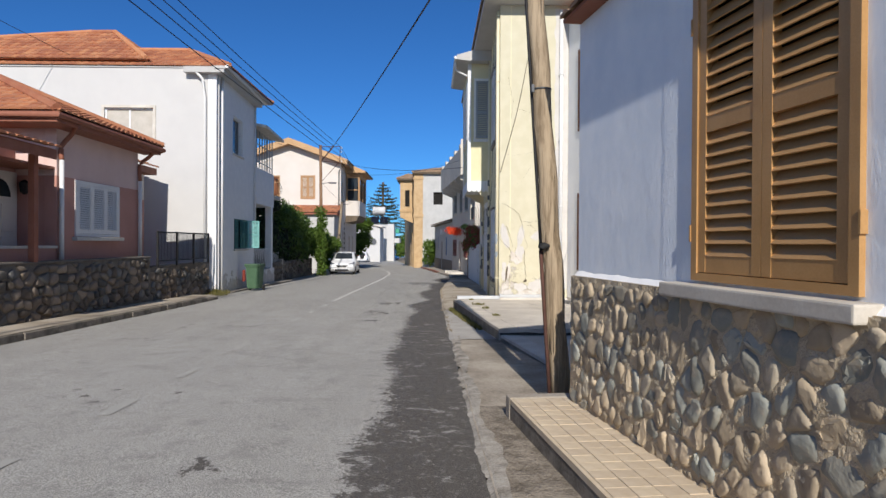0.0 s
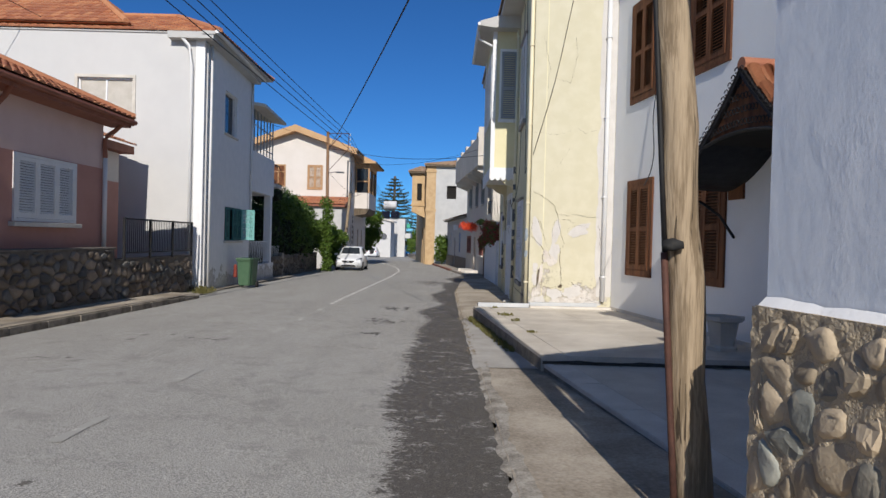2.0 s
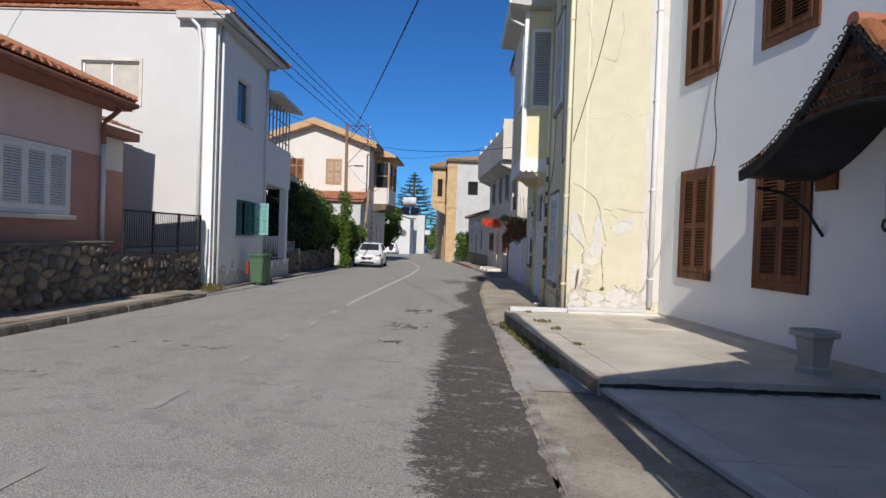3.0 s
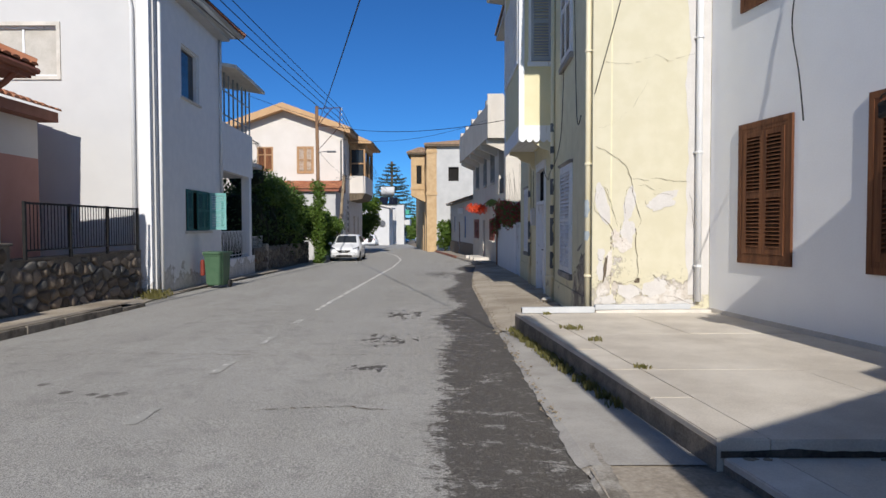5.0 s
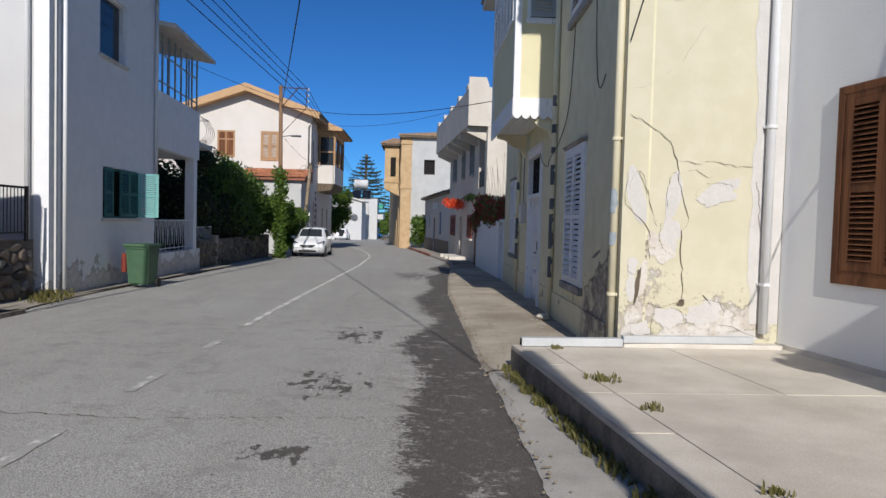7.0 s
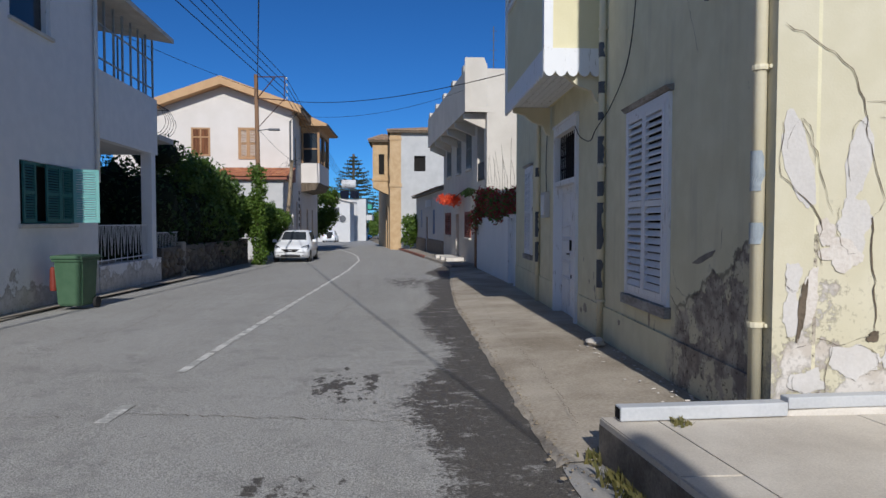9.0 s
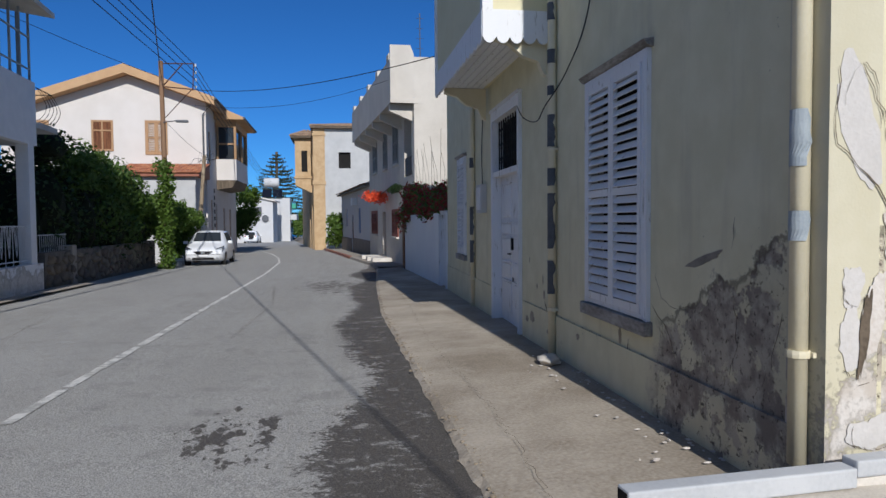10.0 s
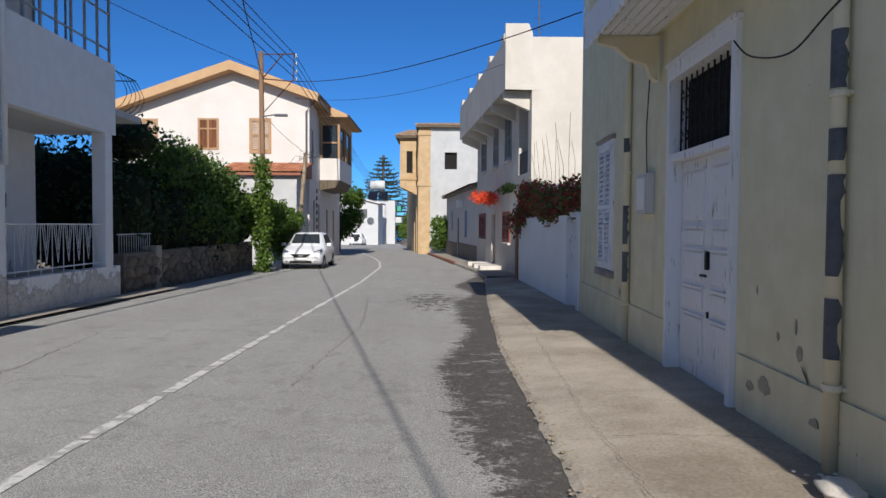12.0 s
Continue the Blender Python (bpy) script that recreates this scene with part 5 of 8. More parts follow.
# downpipes and cracks
def half_shell(u, z0, z1, r=.0515, y=-.052):
    """A torn patch on the street side of a downpipe."""
    b = bmesh.new()
    last = None
    n = max(3, int((z1 - z0) / .05))
    for i in range(n + 1):
        a0, a1 = radians(205 + random.uniform(-22, 22)), radians(375 + random.uniform(-22, 22))
        z = z0 + (z1 - z0) * i / n + random.uniform(-.01, .01)
        cur = [b.verts.new((u + r * math.cos(a0 + (a1 - a0) * k / 9), y + r * math.sin(a0 + (a1 - a0) * k / 9), z)) for k in range(10)]
        if last:
            for k in range(9):
                b.faces.new((last[k], last[k + 1], cur[k + 1], cur[k]))
        last = cur
    return b


def downpipe(m, u, z0, z1, r=.045, material=CREAMP, y=-.052, label="cream cast-iron downpipe with flaked paint"):
    p = thing("downpipe", label, "pipe", tuple(m @ Vector((u, y, z0))))
    part("pipe", tubes(r, [(u, y, z0), (u, y, (z0 + z1) / 2), (u, y, z1)], n=12), material, p, m=m, smooth=True)
    z = z0 + .55
    while z < z1:
        bm = bmesh.new()
        lathe(bm, [(r + .012, -.018), (r + .014, 0), (r + .012, .018)], 12, (u, y, z))
        box(bm, u - .07, u + .07, y + .03, -.002, z - .012, z + .012)
        part("bracket", bm, material, p, m=m)
        z += 1.75
    return p


dp = downpipe(YM, fu(17.87), .04, 7.7)
for z0, z1 in ((1.5, 1.78), (1.15, 1.3)):
    bm = half_shell(fu(17.87), z0, z1)
    part("bare_patch", bm, PALE_M, dp, "bare blue-grey primer patch", m=YM)
dp = downpipe(YM, fu(21.97), G(22) + .05, 7.6)
for z0, z1 in ((.45, .8), (.95, 1.55), (1.62, 1.82), (2.05, 2.4), (2.6, 2.7), (2.95, 3.1), (3.4, 3.6)):
    bm = half_shell(fu(21.97), z0, z1)
    part("bare_patch", bm, BARE_M, dp, "bare patch of flaked paint", m=YM)
dp = downpipe(YM, fu(26.9), G(27) + .05, 7.6)
for z0, z1 in ((.5, .9), (1.0, 1.5), (2.2, 2.4)):
    bm = half_shell(fu(26.9), z0, z1)
    part("bare_patch", bm, BARE_M, dp, m=YM)
downpipe(SM, 1.62, .2, 7.7, .05, WPLAIN, -.06, "white plastic downpipe in a house corner")
part("foot_strip", soft_box((.02, 1.8, -.17, -.002, -.1, .085), .012), CONC_L, yh, "pale concrete strip along the wall foot", m=SM)
pp = thing("rain_pipe", "white square rain pipe lying on the platform edge", "pipe", (.7, 17.6, .05))
RM = side((.62, 17.52), (3.34, 17.68))
part("pipe", soft_box((0, 1.12, -.05, .05, .045, .135), .01), PIPE_G, pp, m=RM)
part("pipe", soft_box((1.125, 2.62, -.045, .05, .088, .165), .01), PIPE_G, pp, m=RM)
part("pipe_mouth", boxes((-.003, .02, -.04, .04, .055, .125)), DARK, pp, m=RM)

def CR(pts, w, m=None):
    part("crack", crack(bmesh.new(), pts, w * .45, -.0105, .014), CRACK, yh, m=SM if m is None else m)


CR([(.05, 2.6), (.39, 2.42), (.5, 2.3), (.60, 2.1), (.64, 1.8), (.76, 1.45)], .018)
CR([(.76, 1.45), (.68, 1.32), (.66, 1.12), (.70, .9), (.72, .52)], .028)
CR([(.04, 1.95), (.03, 1.6), (.2, 1.45), (.32, 1.32), (.3, 1.12), (.33, 1.0)], .018)
CR([(.16, 1.98), (.27, 1.76), (.34, 1.5), (.4, 1.36)], .014)
CR([(.62, 2.1), (.8, 2.08), (1.0, 2.1), (1.2, 2.07), (1.47, 2.06)], .018)
CR([(.7, 1.98), (.82, 2.0), (.95, 1.92), (1.05, 1.96)], .012)
CR([(1.5, 1.9), (1.54, 1.65), (1.57, 1.3)], .016)
CR([(.1, .42), (.3, .5), (.45, .47), (.72, .52), (.95, .62), (1.05, .5)], .018)
CR([(.38, .1), (.37, .33), (.42, .48)], .012)
CR([(.05, 2.86), (.3, 2.95), (.6, 3.2), (.85, 3.6)], .009)
CR([(.05, 3.9), (.6, 3.86), (1.0, 4.0), (1.15, 3.9), (1.7, 4.05)], .014)
CR([(.4, 5.1), (.8, 5.0), (.95, 5.6), (.9, 6.0)], .012)
CR([(.2, 6.0), (.35, 5.3), (.3, 4.8)], .01)
CR([(1.1, .3), (1.3, .25), (1.6, .15)], .014)
CR([(fu(19.6), .62), (fu(19.3), .45), (fu(19.1), .1), (fu(19.2), -.1)], .02, YM)
CR([(fu(18.5), .8), (fu(18.47), .5), (fu(18.6), .22)], .02, YM)
CR([(fu(18.05), .75), (fu(18.15), .45), (fu(18.3), .25)], .02, YM)
CR([(fu(19.55), .87), (fu(19.43), .68), (fu(19.25), .63), (fu(18.9), .68)], .018, YM)
CR([(fu(19.5), .14), (fu(19.1), .2), (fu(18.6), .16), (fu(18.0), .2)], .03, YM)
CR([(fu(18.52), 1.08), (fu(18.5), 1.26)], .02, YM)
CR([(fu(19.0), 2.7), (fu(19.3), 3.3), (fu(19.2), 4.2), (fu(19.6), 5.2)], .01, YM)
CR([(fu(20.0), .3), (fu(20.05), .1)], .05, YM)
CR([(fu(22.4), .3), (fu(22.3), .18)], .06, YM)
CR([(0, .2), (w2[0], .22)], .012, YM)
CR([(D1 + .1, .2), (fu(21), .2), (fu(19.4), .2)], .012, YM)
for i, (cu, cz, ru, rz, lean) in enumerate(((.17, 1.68, .1, .3, 14), (.58, 1.72, .08, .25, -8), (.55, 1.28, .12, .2, 0), (.14, .93, .06, .1, 0), (.13, .66, .06, .16, 0), (.57, .36, .17, .11, 0), (1.0, .42, .2, .14, 20), (1.08, 1.75, .26, .12, 25), (1.42, .15, .2, .07, 0), (.25, .22, .12, .08, 0))):
    part("bare_patch", ragged(bmesh.new(), cu, cz, ru, rz, -.004 - .0004 * i, i, lean=lean), BARE_W, yh, "bare white plaster where paint fell off", m=SM)
    part("patch_edge", crack(bmesh.new(), [(cu + ru * 1.0 * math.cos(a), cz + rz * 1.0 * math.sin(a)) for a in (i + j * .35 for j in range(9))], .0045, -.0100, .01), CRACK, yh, m=SM)
for i, (cu, cz, ru, rz, lean) in enumerate(((.36, 1.22, .06, .1, 20), (.46, 1.08, .14, .1, -10), (.25, .8, .06, .2, -8))):
    part("bare_patch", ragged(bmesh.new(), cu, cz, ru, rz, -.0082 - .0004 * i, 20 + i, lean=lean), BARE_P, yh, "bare brownish plaster", m=SM)
bm = bmesh.new()
lo, hi = [], []
for i in range(150):
    z = .3 + i * .05
    w = .08 * noise.noise((z * 1.3, 0, 3)) + .04 * noise.noise((z * 4, 0, 7))
    lo.append(bm.verts.new((1.46 + w, -.0035, z)))
    hi.append(bm.verts.new((1.815, -.0035, z)))
for a, b, c, d in zip(lo, hi, hi[1:], lo[1:]):
    bm.faces.new((a, b, c, d))
part("unpainted_strip", bm, BARE_W, yh, "unpainted white plaster strip by a pipe", m=SM)
part("wall_hole", ragged(bmesh.new(), .2, .71, .028, .2, -.0115, 40, lean=-6), CRACK, yh, "deep dark break in the plaster", m=SM)
part("wall_hole", ragged(bmesh.new(), .7, .52, .05, .035, -.0118, 43, lean=30), CRACK, yh, "deep dark break in the plaster", m=SM)
part("peeled_streak", ragged(bmesh.new(), fu(18.85), 1.0, .22, .026, -.004, 51, lean=14), BARE_D, yh, "dark peeled streak", m=YM)
for i, (y, cz, ru, rz) in enumerate(((22.9, .05, .1, .06), (23.15, .0, .06, .04), (22.5, .55, .018, .05), (23.1, .75, .014, .035), (22.75, .45, .02, .03), (22.45, .38, .035, .05), (20.2, .28, .03, .07), (21.2, .1, .05, .03), (27.4, .3, .06, .07), (22.2, -.02, .05, .03))):
    part("bare_patch", ragged(bmesh.new(), fu(y), cz, ru, rz, (-.004 if cz > .22 else -.026) - .0003 * i, 60 + i), BARE_T, yh, m=YM)
mb = thing("meter_box", "white metal meter box on a yellow wall", "meter box", tuple(YM @ Vector((fu(26.05), 0, 1.6))))
part("box", soft_box((fu(26.25), fu(25.83), -.1, 0, 1.38, 1.86), .012), WHITE, mb, m=YM)
part("lid", soft_box((fu(26.21), fu(25.87), -.112, -.1, 1.43, 1.81), .006), WPLAIN, mb, m=YM)
cb = thing("wall_cable", "black cable looping across a yellow wall", "cable", tuple(YM @ Vector((fu(23), 0, 2.6))))
part("cable", tubes(.007, eased([(fu(23.5), -.06, 2.75), (fu(23.2), -.05, 2.55), (fu(22.6), -.05, 2.42), (fu(22.0), -.12, 2.5), (fu(21.5), -.05, 2.75), (fu(20.9), -.03, 3.2), (fu(20.6), -.03, 4.2), (fu(20.4), -.03, 6), (fu(20.3), -.03, 7.6)])), WIRE, cb, m=YM)
part("cable", tubes(.008, eased([(fu(26.05), -.03, 1.86), (fu(26.1), -.03, 2.4), (fu(26.0), -.03, 3.0)])), WIRE, cb, m=YM)
part("cable", tubes(.007, eased([(fu(19.6), -.03, 7.6), (fu(19.3), -.03, 5.2), (fu(19.1), -.03, 3.6), (fu(18.8), -.05, 3.1), (fu(18.5), -.05, 3.2)])), WIRE, cb, m=YM)
part("cable", tubes(.008, eased([(.02, -.03, 3.4), (.45, -.03, 5.0), (.75, -.04, 6.5), (1.0, -.04, 7.8)])), WIRE, cb, m=SM)
wl = thing("wall_cable", "thin black cable hanging in a loop on a white wall", "cable", (3.68, 15.8, 4.3))
part("cable", tubes(.009, eased([(2.85, -.05, 6.8), (2.58, -.06, 5.65), (2.13, -.05, 4.71), (1.94, -.06, 3.95), (2.2, -.15, 3.24), (2.6, -.4, 2.8), (3.1, -.75, 2.5)])), WIRE, wl, m=WM)

# rubble, dry leaves and weeds by the platform
bm = bmesh.new()
for i in range(90):
    y = 17.9 + 4.5 * random.random() ** 2.2
    x = 1.75 - abs(random.gauss(0, .22)) + (y - 17.75) * .025
    lump(bm, (x, y, G(y) + .1), (random.uniform(.005, .026), random.uniform(.005, .022), random.uniform(.003, .008)), i, 1, .7)
single("plaster_rubble", bm, BARE_P, "small flakes of fallen yellow plaster", "rubble", "stuff")
bm = bmesh.new()
lump(bm, (1.63, 21.55, G(21.5) + .13), (.11, .17, .05), 4, 3, .4)
single("cement_lump", bm, CONC, "smooth cement lump at the foot of a wall", "lump", smooth=True)

bm = bmesh.new()
for i in range(420):
    y = random.uniform(12.5, 30)
    x = bend(y, ROAD_R) + random.gauss(.0, .045)
    r = random.uniform(.004, .016)
    lump(bm, (x, y, G(y) + .03), (r * random.uniform(.7, 1.6), r, r * .6), i, 1, .7)
single("gutter_debris", bm, EARTH, "crumbled concrete and grit along the road's edge", "debris", "stuff")


def tuft(x, y, z, n, h, spread=.1, seed=0):
    rg = random.Random(seed)
    e = bmesh.new()
    for i in range(n):
        a, r = rg.uniform(0, 6.28), rg.uniform(0, spread)
        bx, by = x + r * math.cos(a), y + r * math.sin(a)
        l, w = h * rg.uniform(.5, 1.2), rg.uniform(.004, .012)
        dx, dy = rg.uniform(-.6, .6) * l, rg.uniform(-.6, .6) * l
        p, q = e.verts.new((bx - w, by, z)), e.verts.new((bx + w, by + w, z))
        s, t = e.verts.new((bx + dx * .4 + w, by + dy * .4, z + l * .7)), e.verts.new((bx + dx, by + dy, z + l))
        e.faces.new((p, q, s))
        e.faces.new((p, s, t))
    return e


for i, (x, y, z, n, h, sp) in enumerate([(1.09, 16.0, .03, 90, .06, .16), (1.2, 15.1, .03, 40, .06, .08), (1.3, 13.6, .03, 40, .05, .08), (-7.6, 23.55, G(23.5) + .05, 220, .16, .5), (-7.4, 22.9, G(23) + .04, 120, .1, .35), (.98, 17.42, .03, 50, .045, .07)]):
    single("weed_tuft", tuft(x, y, z, n, h, sp, i), WEED, "small tuft of dry green weeds", "weeds", "stuff")
bm = bmesh.new()
for i in range(34):
    s = i / 34
    y = 17.5 - s * 4.6 + random.uniform(-.1, .1)
    x = .53 + (17.6 - y) / 6.1 * .6 - .06
    e = tuft(x, y, G(y) + .01, int(10 + 30 * random.random()), .085, .1, 50 + i)
    me = bpy.data.meshes.new("t")
    e.to_mesh(me)
    bm.from_mesh(me)
    e.free()
single("gutter_weeds", bm, WEED, "weeds and dry leaves along the platform kerb", "weeds", "stuff")

# ---- rubble wall and railing on the west side ----
rw = thing("rubble_wall", "dark rubble garden wall with rounded field stones", "wall", (-7.9, 14, G(14)))
RWM = side((-7.83, 2), (-7.83, 23.4))
rw_a = part("wall_core", boxes((-14, 16.55, .0, .3, -.6, 1.07)), MORTAR_D, rw, m=RWM)
rw_b = part("wall_core", boxes((16.55, 21.4, .0, .3, -.6, .79)), MORTAR_D, rw, m=RWM)
part("coping", soft_box((-14, 16.6, -.03, .34, 1.05, 1.1), .02), MORTAR_D, rw, m=RWM)
part("coping", soft_box((16.6, 21.38, -.02, .32, .77, .82), .015), MORTAR_D, rw, m=RWM)
part("garden_fill", plan([(-8.1, -12), (-8.1, 18), (-9.2, 18), (-9.2, -12)], -.5, .55), CONC_B, rw, m=I4)
rail = thing("railing", "black iron railing on a low rubble wall", "railing", (-7.9, 20.5, .83))
y0, y1, zt = 18.75, 22.95, 1.78
part("top_rail", boxes((-7.72, -7.68, y0, y1, zt - .02, zt + .02)), IRON, rail, m=I4)
part("bottom_rail", boxes((-7.715, -7.685, y0, y1, .95, .98)), IRON, rail, m=I4)
post_me = solid("post", boxes((-.025, .025, -.025, .025, .8, zt + .03)), IRON)
bar_me = solid("bar", tubes(.009, [(0, 0, .97), (0, 0, zt - .02)], n=6), IRON)
for i in range(4):
    part("post", post_me, None, rail, m=pose(-7.7, y0 + (y1 - y0) * i / 3, 0))
for i in range(40):
    part("bar", bar_me, None, rail, m=pose(-7.7, y0 + (y1 - y0) * (i + .5) / 40, 0))

# ---- pink house ----
ph = thing("pink_house", "pink two-tone bungalow with a terracotta tiled roof", "house", (-8.6, 17, .3))
PM = side((-8.3, 14.82), (-8.3, 18.86))
PW = (.74, 2.87, 1.62, 2.87)
part("wall", wall_mesh(4.04, -.3, 2.95, .25, [(PW[0], PW[1], PW[2], 2.93)]), PINK_D, ph, m=PM)
part("upper_wall", boxes((0, 4.04, .0, .25, 2.95, 4.1)), PINK, ph, m=PM)
part("north_wall", plan([(-8.56, 18.85), (-8.56, 18.6), (-16, 18.6), (-16, 18.85)], -.3, 4.1), PINK, ph, m=I4)
part("south_wall", plan([(-8.56, 14.83), (-8.56, 15.08), (-16, 15.08), (-16, 14.83)], 2.95, 4.1), PINK, ph, m=I4)
part("south_wall", plan([(-8.56, 14.83), (-8.56, 15.08), (-16, 15.08), (-16, 14.83)], -.3, 2.95), PINK_D, ph, m=I4)
part("porch_wall", plan([(-9.2, 14.82), (-9.45, 14.82), (-9.45, 4), (-9.2, 4)], -.3, 3.5), PINK_D, ph, m=I4)
# ceiling and unseen end wall added to keep the sun off the porch
part("added_shade_ceiling", plan([(-8.34, 14.82), (-9.2, 14.82), (-9.2, 9.5), (-8.34, 9.5)], 3.08, 3.14), RUST, ph, m=I4)
part("added_sun_block", plan([(-8.3, 11.75), (-9.19, 11.75), (-9.19, 11.55), (-8.3, 11.55)], .95, 3.07), PINK_D, ph, m=I4)
part("porch_floor", plan([(-8.3, 14.8), (-9.2, 14.8), (-9.2, 4), (-8.3, 4)], .5, .95), CONC_B, ph, m=I4)
part("porch_parapet", plan([(-8.3, 14.8), (-8.42, 14.8), (-8.42, 10), (-8.3, 10)], .9, 1.35), PINK_D, ph, m=I4)
part("parapet_cap", plan([(-8.26, 14.8), (-8.46, 14.8), (-8.46, 10), (-8.26, 10)], 1.35, 1.41), CONC_L, ph, m=I4)
hip_roof(ph, -16.5, -7.78, 13.9, 19.3, 4.2, 1.27, -13.4, -10.75, TERRA, ry=16.7)
part("gutter", tubes(.06, [(-9.9, 13.87, 4.12), (-7.75, 13.87, 4.12), (-7.75, 19.3, 4.12)], n=8), RUST, ph, m=I4)
part("soffit", plan([(-7.8, 13.95), (-7.8, 19.2), (-8.3, 19.2), (-8.3, 14.8), (-16, 14.8), (-16, 13.95)], 3.98, 4.04), RUST, ph, m=I4)
# porch roof in front of the door
pr = part("porch_roof", prism(bmesh.new(), [(-7.5, 0, 3.12), (-7.5, 0, 3.32), (-9.2, 0, 3.75), (-9.2, 0, 3.5)], (0, 3.9, 0)), RUST, ph, m=pose(0, 9.5, 0))
t = bmesh.new()
roof_face(t, (-7.45, 9.5, 3.34), (-7.45, 13.42, 3.34), (-1.75, 0, .43), 0, 3.92)
part("roof_tiles", t, TERRA, pr, m=I4)["kind"] = "stuff"
part("porch_post", boxes((-7.9, -7.78, 13.12, 13.26, 1.09, 3.2)), RUST, ph, m=I4)
dm = side((-9.2, 13.45), (-9.2, 14.82))
dd = part("door", boxes((.1, 1.35, -.05, 0, .95, 3.0)), CREAM, ph, "pale cream panelled door", m=dm)
bm = prism(bmesh.new(), [(.72 + .4 * math.cos(a), -.062, 2.45 + .38 * math.sin(a)) for a in (math.pi * i / 10 for i in range(11))], (0, .012, 0))
part("fanlight", bm, GLASS, dd, m=dm)
for a in (.25, .8):
    for z0, z1 in ((1.1, 1.6), (1.7, 2.3)):
        part("door_panel", soft_box((a, a + .42, -.07, -.045, z0, z1), .012), CREAM, dd, m=dm)
bm = bmesh.new()
lathe(bm, [(.03, -.2), (.09, -.15), (.11, .05), (.03, .12)], 8)
part("wall_lantern", bm, IRON, ph, m=pose(-8.93, 14.71, 2.72))
# window with three louvred leaves
wn = part("window", boxes((PW[0], PW[0] + .07, -.04, .1, PW[2], PW[3] + .06), (PW[1] - .07, PW[1], -.04, .1, PW[2], PW[3] + .06), (PW[0] + .07, PW[1] - .07, -.04, .1, PW[3], PW[3] + .06), (PW[0] + .07, PW[1] - .07, -.04, .1, PW[2], PW[2] + .06)), WPLAIN, ph, "white louvred window shutters", m=PM)
part("unlit_backing", boxes((PW[0], PW[1], .11, .13, PW[2], 2.93)), DARK, wn, m=PM)
k = (PW[1] - PW[0] - .14) / 3
for i in range(3):
    a = PW[0] + .07 + k * i
    leaf_of(wn, PM, a + .004, a + k - .004, PW[2] + .065, PW[3] - .004, WPLAIN, (), .08, .05, .05, .04, -.0)
part("sill", soft_box((PW[0] - .1, PW[1] + .1, -.12, .05, PW[2] - .1, PW[2] - .01), .012), CONC_L, wn, m=PM)
part("downpipe", tubes(.05, [(4.0, -.08, 1.0), (4.0, -.08, 3.2)], n=10), WPLAIN, ph, m=PM, smooth=True)
part("downpipe_neck", tubes(.052, eased([(4.0, -.08, 3.2), (4.0, -.08, 3.65), (4.0, -.3, 3.85), (4.0, -.5, 4.05)]), n=10), RUST, ph, m=PM, smooth=True)
part("downpipe", tubes(.05, [(.06, -.08, .95), (.06, -.08, 3.3)], n=10), WPLAIN, ph, m=PM, smooth=True)
part("downpipe_neck", tubes(.052, eased([(.06, -.08, 3.3), (.06, -.08, 3.6), (.04, -.3, 3.85), (-.1, -.5, 4.05)]), n=10), RUST, ph, m=PM, smooth=True)
# set-back annexe
ax = thing("annexe", "pale pink annexe with a small tiled eave", "annexe", (-9.4, 20, G(20)))
part("wall", plan([(-9.7, 18.87), (-9.7, 22.5), (-13, 22.5), (-13, 18.87)], -.4, 2.9), PINK_D, ax, m=I4)
part("upper_wall", plan([(-9.705, 18.87), (-9.705, 22.5), (-13, 22.5), (-13, 18.87)], 2.9, 3.75), CREAM, ax, m=I4)
r = part("roof", plan([(-9.4, 19.35), (-9.4, 22.8), (-13, 22.8), (-13, 19.35)], 3.76, 3.98), RUST, ax, m=I4)
t = bmesh.new()
roof_face(t, (-9.37, 19.35, 4.0), (-9.37, 22.8, 4.0), (-2.2, 0, .8), 0, 3.45)
part("roof_tiles", t, TERRA, r, m=I4)["kind"] = "stuff"

# ---- white house with porch ----
wh = thing("white_house", "white two-storey house with a glazed balcony and porch", "house", (-8.2, 27, G(27)))
HP, HQ = (-7.65, 23.6), (-8.05, 33.9)
HM = side(HP, HQ)
A_END = 5.78
holes = [(2.22, 3.72, 4.95, 6.4), (2.42, 4.55, 1.25, 2.43)]
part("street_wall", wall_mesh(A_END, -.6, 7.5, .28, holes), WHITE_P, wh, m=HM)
GM = side((-20, 23.6), (-7.655, 23.6))
gw = (-11.55 + 20, -9.85 + 20, 5.0, 6.2)
# same house white in a darker tone, toned down for full sun
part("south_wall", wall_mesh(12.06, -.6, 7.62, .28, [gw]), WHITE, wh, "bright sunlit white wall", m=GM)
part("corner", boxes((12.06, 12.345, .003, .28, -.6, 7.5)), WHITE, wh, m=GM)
part("back_wall", plan([(-19.9, 24), (-19.9, 33.5), (-19.6, 33.5), (-19.6, 24)], -.6, 7.5), WHITE, wh, m=I4)
part("north_wall", plan([(-19.6, 33.5), (-10.6, 33.5), (-10.6, 33.2), (-19.6, 33.2)], -.6, 7.5), WHITE, wh, m=I4)
part("corner_strip", boxes((.2, .27, -.04, 0, -.3, 7.4)), WHITE, wh, m=HM)
wn = plain_window(wh, GM, *gw[:2], gw[2], gw[3], WPAINT, bars=1, glass=CURTAIN)
